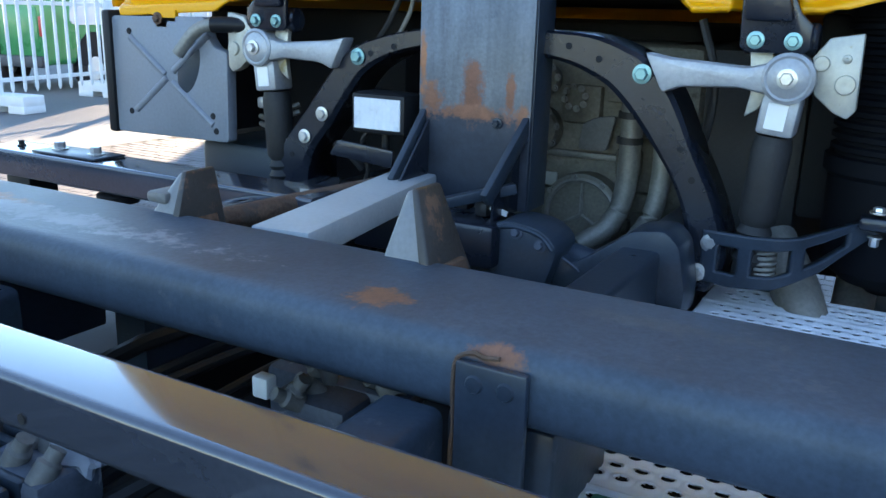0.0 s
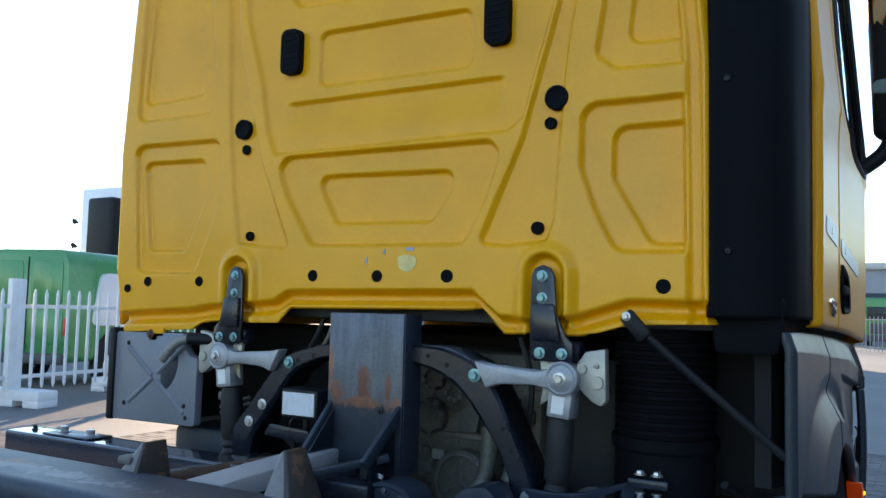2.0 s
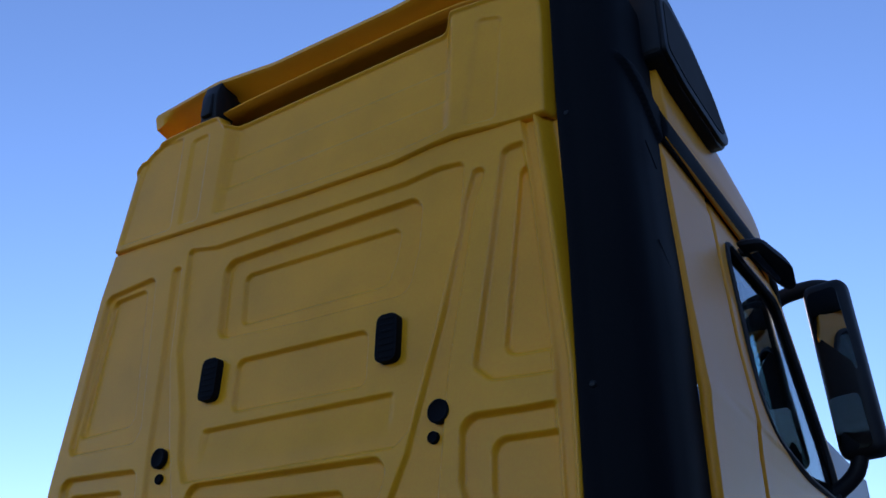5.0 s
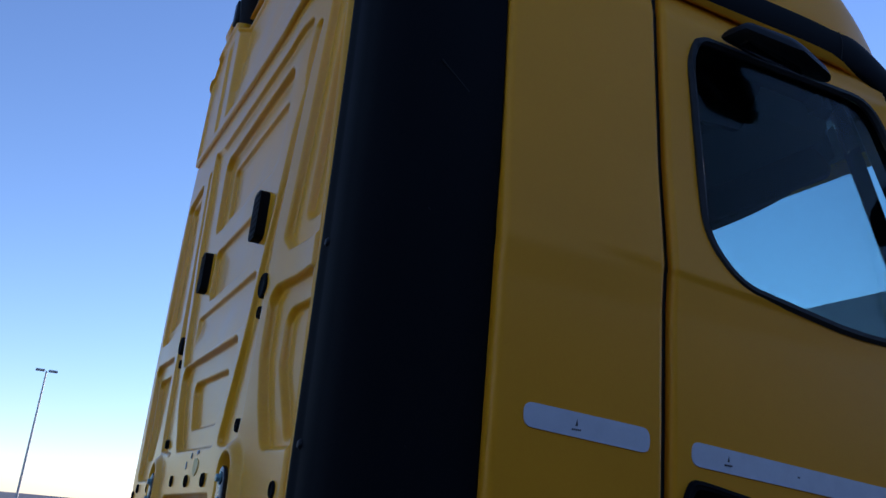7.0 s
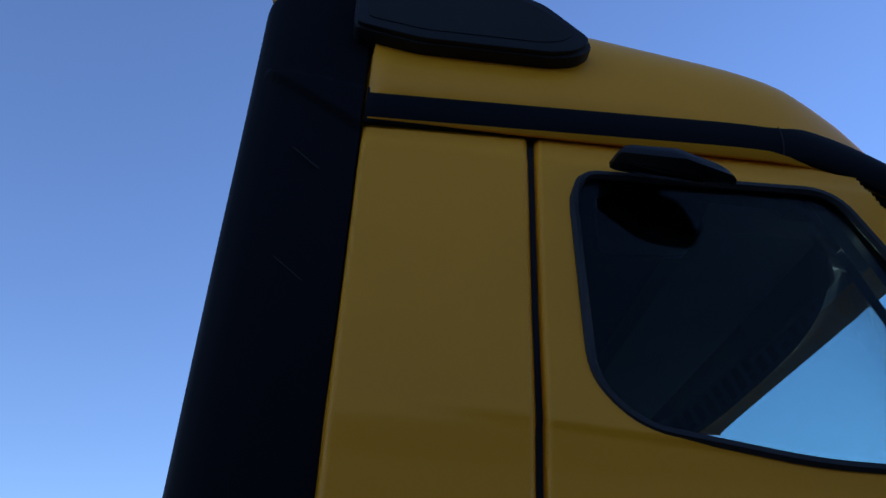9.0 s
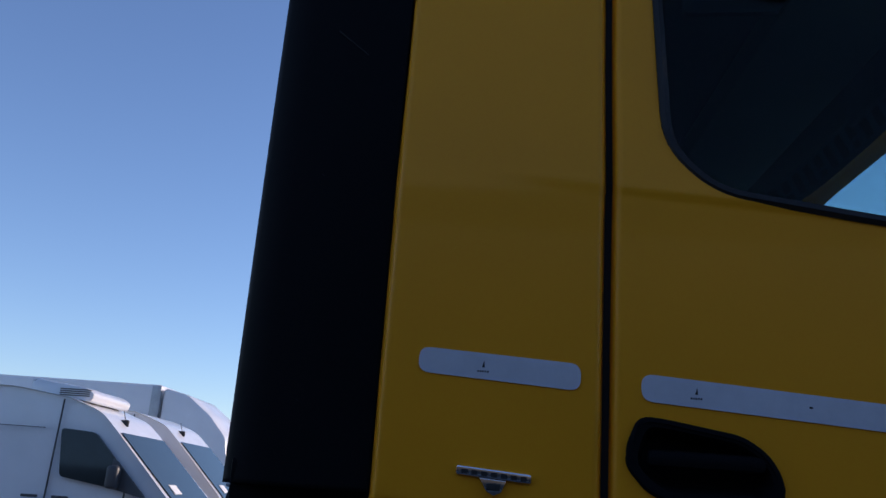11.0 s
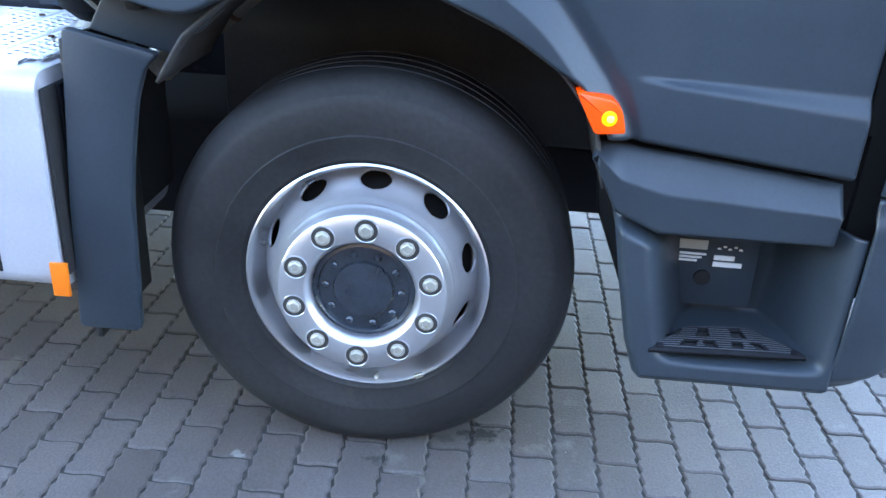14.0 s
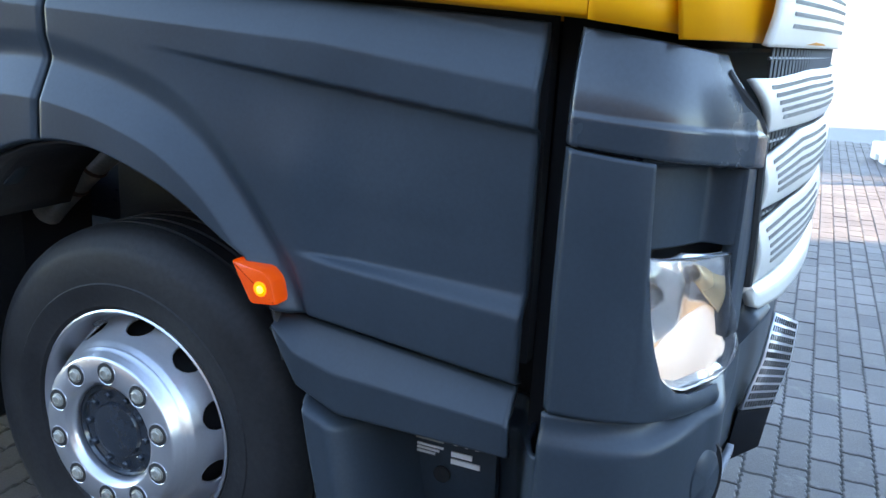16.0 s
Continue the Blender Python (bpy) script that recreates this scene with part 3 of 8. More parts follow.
for sx, sz in ((-0.37, 2.485), (0.40, 2.48)):
    bm = bm_prism(outline([(sx - 0.039, sz - 0.076), (sx + 0.039, sz - 0.076), (sx + 0.039, sz + 0.076), (sx - 0.039, sz + 0.076)], 0.028),
                  'y', -0.012, 0.02)
    for i in range(7):
        box(bm, sx - 0.029, sx + 0.029, -0.014, -0.010, sz - 0.066 + i * 0.0205, sz - 0.058 + i * 0.0205, 0.001, 1)
    part("vent_flap", bm, DEFLECTOR, back_panel, "black rubber cab vent flap")

# scuffs near the lower edge of the back wall
SCUFF = material("rubbed_pale_paint", (0.80, 0.60, 0.22), 0.5, vary=0.2, scale=30, bump=0.02)
BLUE_SMEAR = material("blue_grey_paint_smear", (0.33, 0.38, 0.46), 0.5, vary=0.3, scale=40, bump=0.02)
part("rubbed_spot", bm_prism(outline([(0.082, 1.758), (0.112, 1.745), (0.142, 1.76), (0.148, 1.79), (0.112, 1.80), (0.078, 1.795)], 0.012, 4), 'y', -0.0012, 0.004), SCUFF, back_panel, "pale rubbed spot in the paint")
for q, w, h in (((-0.037, 1.781), 0.004, 0.012), ((0.03, 1.809), 0.004, 0.008), ((0.122, 1.816), 0.014, 0.006)):
    part("smear", bm_prism(outline([(q[0] - w, q[1] - h), (q[0] + w, q[1] - h * 0.6), (q[0] + w * 0.8, q[1] + h), (q[0] - w, q[1] + h * 0.7)], min(w, h) * 0.4, 2), 'y', -0.0015, 0.004), BLUE_SMEAR, back_panel, "blue paint smear")

# fold plate with a bolt at the lower left corner of the back wall
bm = bm_prism([(-1.02, 1.545), (-0.92, 1.545), (-0.92, 1.515), (-0.95, 1.515), (-0.955, 1.50), (-0.99, 1.50), (-1.0, 1.525)], 'y', 0.0, 0.012)
part("bracket", bm, YELLOW, back_panel)
part("bolt", bm_bolt((-0.985, 0, 1.522), (0, -1, 0), 0.011), RUST, back_panel)

# roof, sides that close the cab
def roof_place(u, v):
    """u round the section from the left side over the top to the right side, v from back to front."""
    y = 0.03 + v * 2.2
    drop = np.interp(y, [0, 1.0, 1.42, 1.6, 1.78, 1.93, 2.06, 2.23], [0, 0.01, 0.105, 0.17, 0.285, 0.43, 0.57, 0.62])
    a = (u - 0.5) * math.pi
    w = 1.19 - 0.20 * step(y, 1.5, 2.25) - 0.28 * (1 - step(y, 0.32, 0.36))
    x = w * np.sign(np.sin(a)) * np.abs(np.sin(a)) ** 0.32
    z = 3.13 + (0.61 - drop * 0.95) * np.abs(np.cos(a)) ** 0.42
    return x, y, z


skin("roof", sheet(np.linspace(0, 1, 60), np.linspace(0, 1, 40), roof_place), YELLOW_SIDE, truck, "yellow high roof", thick=0.01)


def left_place(u, v):
    z = 1.55 + v * 1.62
    return -side_x(z), 0.06 + u * 2.1, z


skin("side_wall", sheet(np.linspace(0, 1, 6), np.linspace(0, 1, 30), left_place), YELLOW_SIDE, truck, thick=0.02)
# Floor coloured near-black, so the cab's underside always looks deeply shaded.
part("cab_floor", bm_box(-1.18, 1.16, 0.34, 2.2, 1.60, 1.64, 0.01), SHADE_TRIM_BLACK, truck, "cab underside, coloured black as in deep shade")

# roof spoiler with its two brackets
bm = bmesh.new()
top = []
for i in range(57):
    x = -1.025 + i * 2.155 / 56
    k = float(np.interp(x, [-1.025, -0.635, -0.28, 0.33, 0.74, 1.16], [0.035, 0.062, 0.012, -0.004, 0.022, -0.03]))
    zt = 3.838 + k
    end = float(step(abs(x - 0.0675), 0.97, 1.08))
    rear = 0.04 - 0.24 * float(step(x, 0.95, 1.12))
    ring = [(x, 0.003, zt), (x, -0.002, zt - 0.022), (x, 0.016, zt - 0.034 - 0.04 * end), (x, 0.085, zt - 0.040 - 0.05 * end), (x, 0.098, zt - 0.056 - 0.04 * end), (x, 0.17 + max(rear, 0), zt - 0.075),
            (x, 0.36 + rear, zt - 0.07), (x, 0.38 + rear, zt + 0.02), (x, 0.20, zt + 0.03), (x, 0.038, zt + 0.012)]
    top.append([bm.verts.new(p) for p in ring])
for a, b in zip(top, top[1:]):
    for i in range(len(a)):
        bm.faces.new((a[i], a[(i + 1) % len(a)], b[(i + 1) % len(a)], b[i]))
bm.faces.new(top[0]), bm.faces.new(top[-1])
spoiler = part("roof_spoiler", bm, YELLOW, truck, "yellow roof spoiler with rounded lip", smooth=50)
# Black block that paints shade into the gap below the spoiler.
part("gap_filler", bm_box(-0.95, 1.03, 0.20, 0.24, 3.6, 3.79), SHADE_TRIM_BLACK, truck, "black filler that darkens the gap under the roof spoiler")
for bx in (-0.635, 0.775):
    bm = bm_prism(outline([(-0.008, 3.660), (0.058, 3.660), (0.088, 3.695), (0.088, 3.722), (0.073, 3.737), (0.078, 3.797), (0.24, 3.807), (0.24, 3.868),
                           (-0.008, 3.880), (-0.024, 3.797)], 0.02, 3), 'x', bx - 0.046, bx + 0.046, 0.006)
    box(bm, bx - 0.028, bx + 0.028, -0.032, -0.008, 3.697, 3.807, 0.006)
    part("spoiler_bracket", bm, BLACK_PLASTIC, truck, "black plastic spoiler bracket")

# side deflector: tall black fairing behind the cab's right side
def deflector_place(u, v):
    z = 1.635 + v * (3.70 - 1.635)
    k = [0, 0.05, 0.11, 0.30, 0.45, 0.57, 0.66, 0.75, 1.0]
    px = soft(u, k, [0.985, 0.978, 0.988, 1.05, 1.11, 1.155, 1.181, 1.194, 1.196])
    py = soft(u, k, [0.14, 0.075, 0.036, 0.024, 0.032, 0.058, 0.105, 0.175, 0.352])
    lean = soft(z, [1.6, 2.3, 2.7, 3.1, 3.7], [0.0, 0.0, -0.004, -0.016, -0.022])
    # the crown draws in all round
    top = step(z, 3.56, 3.72)
    px = px + lean * (1 - 0.4 * step(u, 0.4, 0.8)) - 0.07 * top ** 2 * step(u, 0.1, 0.6) - 0.016 * step(z, 2.35, 3.05) * step(u, 0.5, 0.9)
    py = py + 0.10 * top ** 2 * (1 - step(u, 0.55, 0.9))
    # flat wedge that carries the roof moulding on round the side
    d = (z - 3.10 - 0.62 * (0.352 - py)) / (0.155 - 0.50 * (0.352 - py)).clip(0.002)
    px = px + 0.016 * step(py, 0.06, 0.10) * step(d, 0, 0.08) * (1 - step(d, 0.92, 1.0)) * (u > 0.45)
    return px, py, z - 0.03 * top * (1 - py / 0.36)


deflector = skin("side_deflector", sheet(np.linspace(0, 1, 130), np.linspace(0, 1, 190), deflector_place), DEFLECTOR, truck,
                 "matt black plastic side deflector", thick=0.012)
part("deflector_cap", bm_box(0.975, 1.11, 0.12, 0.40, 3.58, 3.685, 0.03, 3), DEFLECTOR, truck)
# Black core, the shade inside the deflector put into its colour.
part("deflector_core", bm_box(1.0, 1.12, 0.11, 0.34, 1.70, 3.58, 0.01), SHADE_TRIM_BLACK, truck)
for q in [(1.037, 0.036, 2.235), (1.01, 0.036, 3.077), (1.04, 0.036, 1.80)]:
    part("screw", bm_lathe([(0.011, 0), (0.0105, 0.006), (0.007, 0.010), (0.0001, 0.011)], 14, pose(q[0], q[1] - 0.008, q[2], 90)), BLACK_PLASTIC, deflector)
for zz in (1.78, 2.28, 2.645, 2.98):
    yy = 0.185
    part("clip_slot", bm_hose([(1.194 - 0.01 * step(np.float64(zz), 2.35, 3.05), yy + 0.075 * q, zz + 0.03 * (1 - 2 * q)) for q in (0, 0.5, 1)], 0.0022, 5), SHADE_TRIM_BLACK, deflector)
# lower tail of the deflector, behind the wing
part("deflector_tail", bm_prism(outline([(1.0, 1.545), (1.15, 1.545), (1.168, 1.69), (0.985, 1.69)], 0.02), 'y', 0.06, 0.33, 0.006), DEFLECTOR, truck)

# right side: panel behind the door, and the door
WIN = outline([(0.925, 2.93), (0.955, 3.02), (1.66, 3.045), (1.98, 2.44), (1.98, 2.255), (1.44, 2.258), (1.05, 2.308), (0.945, 2.415)], 0.09, 6)


def side_low(y):
    """Lower edge of the yellow side."""
    return np.interp(y, [0.3, 0.82, 1.4, 2.05, 2.35], [1.615, 1.602, 1.58, 1.545, 1.51])


def press(y, z):
    """Soft crease that runs forward from the rear panel, and the shallow roll at its top."""
    line = 2.325 - 0.06 * (y - 0.57)
    fade = step(y, 0.5, 0.75)
    return 0.006 * fade * (step(z, line - 0.02, line) - step(z, line, line + 0.30)) - 0.006 * step(z, 3.05, 3.09)


def panel_place(u, v):
    y = 0.352 + u * (0.815 - 0.352)
    lo = side_low(y)
    z = lo + v * (3.135 - lo)
    edge = step(np.minimum(u, 1 - u) * 0.463, 0.0, 0.012)
    roll = step(np.minimum(v * 1.5, 3), 0, 0.012)
    return side_x(z) + press(y, z) - 0.028 * (1 - edge) - 0.012 * (1 - roll), y, z


skin("side_panel", sheet(np.linspace(0, 1, 60), np.linspace(0, 1, 130), panel_place), YELLOW_SIDE, truck,
     "yellow side panel behind the door", thick=0.01)


def door_place(u, v):
    y = 0.828 + u * (2.06 - 0.828)
    lo = side_low(y)
    z = lo + v * (3.135 - lo)
    edge = step(u * 1.2, 0.0, 0.012)
    return side_x(z) + press(y, z) - 0.02 * (1 - edge) - 0.012 * (1 - step(v * 1.5, 0, 0.012)), y, z


def door_keep(u, v):
    y = 0.828 + u * (2.06 - 0.828)
    z = side_low(y) + v * (3.135 - side_low(y))
    front = z < 3.16 - (y - 1.72).clip(0) * 1.9
    return (poly_distance(y, z, WIN) > 0) & front & (poly_distance(y, z, HANDLE) > 0)


HANDLE = outline([(0.862, 1.725), (0.870, 1.773), (0.888, 1.812), (0.93, 1.810), (1.088, 1.786), (1.132, 1.758), (1.155, 1.724), (1.163, 1.688), (1.152, 1.667), (0.944, 1.663), (0.905, 1.677)], 0.022, 4)
door = skin("door", sheet(np.linspace(0, 1, 170), np.linspace(0, 1, 200), door_place, door_keep), YELLOW_SIDE, truck,
            "closed yellow cab door with large window", thick=0.012)
# Black strip behind the panels puts shade into the door gap.
skin("door_gap", sheet(np.linspace(0.79, 0.86, 3), np.linspace(1.612, 3.14, 40), lambda y, z: (side_x(z) - 0.024, y, z)), SHADE_TRIM_BLACK, truck, thick=0.06)
part("door_inner", bm_box(1.09, 1.14, 0.36, 2.05, 1.56, 2.24, 0.01), INTERIOR, truck, "dark inner door trim")


def ring_on_side(name, pts, width, mat, parent, lift=0.004, r=0.010):
    """A rubber moulding laid round an outline on the cab's side."""
    p3 = [(float(side_x(z)) + lift, y, z) for y, z in pts]
    return part(name, bm_hose(p3 + [p3[0]], r, 6, 1), mat, parent)


ring_on_side("window_seal", WIN, 0.02, RUBBER, door, 0.0, 0.013)
bm = bmesh.new()
vs = [bm.verts.new((float(side_x(z)) - 0.012, y, z)) for y, z in WIN]
face = bm.faces.new(vs)
g = bmesh.ops.extrude_face_region(bm, geom=[face])
bmesh.ops.translate(bm, vec=(-0.005, 0, 0), verts=[q for q in g["geom"] if isinstance(q, bmesh.types.BMVert)])
bmesh.ops.triangulate(bm, faces=bm.faces)
pane = part("window_pane", bm, TINT_GLASS, door, "tinted door window")
pane.visible_shadow = False

# handle: recessed bowl with a grip bar across it
bm = bmesh.new()
n0 = [(float(side_x(z)) + 0.008, y, z) for y, z in HANDLE]
n1 = [(float(side_x(z)) + 0.006, 1.02 + (y - 1.02) * 0.90, 1.735 + (z - 1.735) * 0.84) for y, z in HANDLE]
n2 = [(float(side_x(z)) - 0.05, 1.02 + (y - 1.02) * 0.78, 1.735 + (z - 1.735) * 0.62) for y, z in HANDLE]
n3 = [(float(side_x(z)) - 0.012, y, z) for y, z in HANDLE]
rings = [[bm.verts.new(p) for p in q] for q in (n3, n0, n1, n2)]
for a, b in zip(rings, rings[1:]):
    for i in range(len(a)):
        bm.faces.new((a[i], a[(i + 1) % len(a)], b[(i + 1) % len(a)], b[i]))
bm.faces.new(rings[-1])
handle = part("door_handle", bm, DEFLECTOR, door, "black recessed door handle")
ring_on_side("handle_rim", HANDLE, 0.01, DEFLECTOR, door, 0.002, 0.008)
part("grip", bm_box(1.205, 1.230, 0.90, 1.135, 1.722, 1.756, 0.012), DEFLECTOR, door, "black grip bar")

# white reflective strips and badge
def side_tape(name, pts, lift, mat, parent, label=""):
    return part(name, bm_prism(pts, 'x', 1.212, 1.2225 + lift), mat, parent, label)


side_tape("reflective_strip", outline([(0.434, 1.880), (0.766, 1.861), (0.766, 1.916), (0.434, 1.932)], 0.024, 6), 0.002, STRIP_WHITE, truck,
          "white reflective strip on the side panel")
side_tape("reflective_strip", outline([(0.889, 1.850), (1.60, 1.806), (1.60, 1.861), (0.889, 1.905)], 0.024, 6), 0.002, STRIP_WHITE, door,
          "white reflective strip on the door")
for yy, zz in ((0.567, 1.896), (0.999, 1.869)):
    bm = bmesh.new()
    for k in range(5):
        box(bm, 1.222, 1.2254, yy - 0.012 + k * 0.005, yy - 0.009 + k * 0.005, zz - 0.01, zz - 0.006)
    prism(bm, [(yy - 0.003, zz), (yy + 0.003, zz), (yy + 0.0015, zz + 0.014)], 'x', 1.222, 1.2254)
    part("print_bars", bm, INK, truck)
badge = part("badge", bm_prism(outline([(0.524, 1.682), (0.673, 1.672), (0.673, 1.690), (0.524, 1.700)], 0.004, 2), 'x', 1.214, 1.228, 0.002), CHROME, truck,
             "chrome name badge with dark bars")
bm = bmesh.new()
for k in range(7):
    y0 = 0.535 + k * 0.0195
    box(bm, 1.227, 1.2292, y0, y0 + 0.012, 1.683 - k * 0.0013 + 0.001, 1.692 - k * 0.0013 + 0.001)
part("bars", bm, INK, badge)
part("shield", bm_prism([(0.57, 1.678), (0.625, 1.675), (0.615, 1.652), (0.60, 1.645), (0.585, 1.653)], 'x', 1.214, 1.230, 0.002), CHROME, badge)
part("shield_mark", bm_box(1.229, 1.2315, 0.585, 0.612, 1.655, 1.668, 0.001), INK, badge)
bm = bm_box(1.2225, 1.2255, 1.223, 1.230, 1.856, 1.860)
part("lock", bm, INK, door)

# black strip above door and panel
def strip_place(u, v):
    y = 0.36 + u * 1.72
    z = 3.115 + v * 0.145 + 0.03 * (y - 0.36) - 0.20 * step(y, 1.3, 2.1) * (y - 1.3).clip(0)
    bulge = 0.024 * np.sin(np.pi * v.clip(0, 1)) ** 0.6
    return 1.178 + bulge - 0.012 * v - 0.25 * (y - 1.6).clip(0) ** 1.5, y, z


skin("roof_strip", sheet(np.linspace(0, 1, 60), np.linspace(0, 1, 16), strip_place), DEFLECTOR, truck, "black moulding above the door", thick=0.03)
part("strip_joint", bm_hose([tuple(float(c) + d for c, d in zip(strip_place(np.float64(0.684), np.float64(v)), (0.0005, 0, 0))) for v in (0.1, 0.35, 0.6, 0.85)], 0.0022, 6), SHADE_TRIM_BLACK, truck)
# dark fairing on the roof side, with a mesh face in a raised frame
FAIR = outline([(0.30, 3.42), (0.30, 3.72), (0.40, 3.735), (0.62, 3.69), (0.86, 3.585), (1.0, 3.455), (0.955, 3.402), (0.88, 3.383), (0.49, 3.383)], 0.03, 4)
fairing = part("roof_side_fairing", bm_prism(FAIR, 'x', 1.11, 1.232, 0.012), BLACK_PLASTIC, truck, "dark plastic fairing on the roof side")
mid = (0.58, 3.53)
bm = bm_prism([(mid[0] + (y - mid[0]) * 0.97, mid[1] + (z - mid[1]) * 0.94) for y, z in FAIR], 'x', 1.228, 1.246, 0.004)
part("fairing_frame", bm, BLACK_PLASTIC, fairing)
part("fairing_mesh", bm_prism([(mid[0] + (y - mid[0]) * 0.86, mid[1] + (z - mid[1]) * 0.72) for y, z in FAIR], 'x', 1.24, 1.2485), SHADE_TRIM_BLACK, fairing)

# kerb mirror above the door and main mirror
SHIFT = Vector((-0.012, -0.022, -0.017))
low = [(1.205, 1.03, 3.045), (1.24, 1.16, 3.0), (1.30, 1.36, 2.955), (1.355, 1.34, 2.955), (1.375, 1.20, 2.975), (1.31, 1.04, 3.035)]
high = [(1.205, 1.05, 3.075), (1.225, 1.15, 3.105), (1.26, 1.30, 3.065), (1.335, 1.31, 3.0), (1.34, 1.19, 3.05), (1.29, 1.07, 3.085)]
low, high = [Vector(q) + SHIFT for q in low], [Vector(q) + SHIFT for q in high]
kerb = part("kerb_mirror", frustum(bmesh.new(), low, high, 0.024), BLACK_PLASTIC, truck, "black kerb mirror above the door")
part("mirror_face", frustum(bmesh.new(), [Vector(q) + SHIFT for q in ((1.25, 1.08, 3.018), (1.275, 1.17, 2.984), (1.30, 1.26, 2.966), (1.31, 1.24, 2.968), (1.30, 1.16, 2.985), (1.28, 1.08, 3.018))],
                            [Vector(q) + SHIFT for q in ((1.25, 1.08, 3.03), (1.275, 1.17, 3.0), (1.30, 1.26, 2.98), (1.31, 1.24, 2.98), (1.30, 1.16, 3.0), (1.28, 1.08, 3.03))]), MIRROR, kerb, "slit of mirror glass")
part("mirror_arm", bm_hose([(1.14, 1.17, 3.075), (1.2, 1.175, 3.07), (1.26, 1.18, 3.03)], 0.018), BLACK_PLASTIC, kerb)

MX, MY = 1.345, 1.98
bm = bm_box(-0.095, 0.095, -0.05, 0.07, -0.40, 0.40, 0.045, 4, pose(MX, MY, 2.83, 0, -2, -8))
mirror = part("main_mirror", bm, BLACK_PLASTIC, truck, "tall black door mirror housing")
for zc, hh in ((2.98, 0.21), (2.58, 0.12)):
    bm = bm_prism(outline([(-0.066, -hh * 0.94), (0.066, -hh * 0.94), (0.066, hh * 0.94), (-0.066, hh * 0.94)], 0.03), 'y', -0.062, -0.054, 0, pose(MX + 0.004, MY + 0.004, zc, 5, -2, -14))
    part("mirror_glass", bm, MIRROR, mirror, "mirror glass")
part("upper_arm", bm_hose([(1.06, 2.0, 3.17), (1.15, 2.01, 3.22), (1.28, 2.0, 3.23), (1.36, 1.99, 3.2)], 0.038, 10), BLACK_PLASTIC, mirror)
bm = bm_hose([(1.13, 1.98, 2.30), (1.2, 1.99, 2.30), (1.30, 1.985, 2.37), (1.34, 1.98, 2.45)], 0.034, 10)
part("lower_arm", bm, BLACK_PLASTIC, mirror)

# front pillars, windscreen and inside of the cab
for sx in (-1, 1):
    part("windscreen_pillar", bm_hose([(sx * 1.12, 1.70, 3.12), (sx * 1.14, 1.86, 2.75), (sx * 1.17, 2.02, 2.32)], 0.05, 8), BLACK_PLASTIC, truck)
def screen_place(u, v):
    x = -1.12 + u * 2.24
    z = 2.2 + v * 0.92
    y = 2.28 - 0.42 * v - 0.28 * np.abs(x / 1.12) ** 3
    return x, y, z


screen = skin("windscreen", sheet(np.linspace(0, 1, 24), np.linspace(0, 1, 8), screen_place), GLASS, truck, "large windscreen", thick=0.006)
screen.visible_shadow = False
STRIP_GREY = material("dim_grey_banner", (0.075, 0.10, 0.105), 0.9, vary=0.1, bump=0.02, spec=0.1)


def banner_place(u, v):
    x = -0.95 + u * 1.95
    z = 2.945 + v * 0.115
    vz = (z - 2.2) / 0.92
    return x, 2.272 - 0.42 * vz - 0.28 * np.abs(x / 1.12) ** 3 - 0.012, z


banner = skin("sun_strip", sheet(np.linspace(0, 1, 24), np.linspace(0, 1, 3), banner_place), STRIP_GREY, screen, "grey banner with dark bars across the windscreen")
for k in range(17):
    x = -0.80 + 0.096 * k
    bm = bmesh.new()
    for z0, z1 in ((2.962, 3.042),) if k % 3 else ((2.962, 2.985), (2.995, 3.042)):
        rows = []
        for xx in (x, x + 0.05):
            for zz in (z0, z1):
                yy = 2.272 - 0.42 * (zz - 2.2) / 0.92 - 0.28 * abs(xx / 1.12) ** 3 - 0.018
                rows.append((xx, yy, zz))
        a, b, c, d = (Vector(q) for q in rows)
        back = Vector((0, 0.003, 0))
        frustum(bm, [a, c, d, b], [a + back, c + back, d + back, b + back])
    part("banner_bar", bm, INK, screen)
def front_place(u, v):
    x = -1.16 + u * 2.32
    z = 1.52 + v * 0.70
    y = 2.42 - 0.10 * v - 0.22 * np.abs(x / 1.16) ** 3.5
    return x, y, z


skin("front_panel", sheet(np.linspace(0, 1, 30), np.linspace(0, 1, 8), front_place), YELLOW_SIDE, truck, "yellow front panel under the windscreen", thick=0.012)
def corner_place(u, v):
    y = 2.062 + u * 0.17
    z = side_low(y) + v * 0.72
    return side_x(z) - 0.30 * u ** 2.4 * 0.45, y, z


skin("front_corner", sheet(np.linspace(0, 1, 12), np.linspace(0, 1, 20), corner_place), YELLOW_SIDE, truck, "yellow front corner panel", thick=0.012)
part("dashboard", bm_box(-1.1, 1.1, 1.75, 2.12, 1.7, 2.2, 0.06, 3), INTERIOR, truck, "dark dashboard")
part("steering_wheel", bm_lathe([(0.2, 0.0), (0.22, -0.015), (0.24, 0), (0.22, 0.015), (0.2, 0.0)], 32, pose(-0.6, 1.62, 2.3, 60)), BLACK_PLASTIC, truck)
for sx in (-0.6, 0.62):
    bm = bm_box(sx - 0.25, sx + 0.25, 0.75, 1.3, 1.85, 2.05, 0.06, 3)
    box(bm, sx - 0.25, sx + 0.25, 0.68, 0.84, 2.0, 2.72, 0.06, 3)
    box(bm, sx - 0.14, sx + 0.14, 0.69, 0.81, 2.70, 2.93, 0.05, 3)
    part("seat", bm, INTERIOR, truck, "dark cloth driver seat")
part("headliner", bm_box(-1.05, 1.05, 0.1, 1.75, 3.12, 3.16, 0.02), INTERIOR, truck)
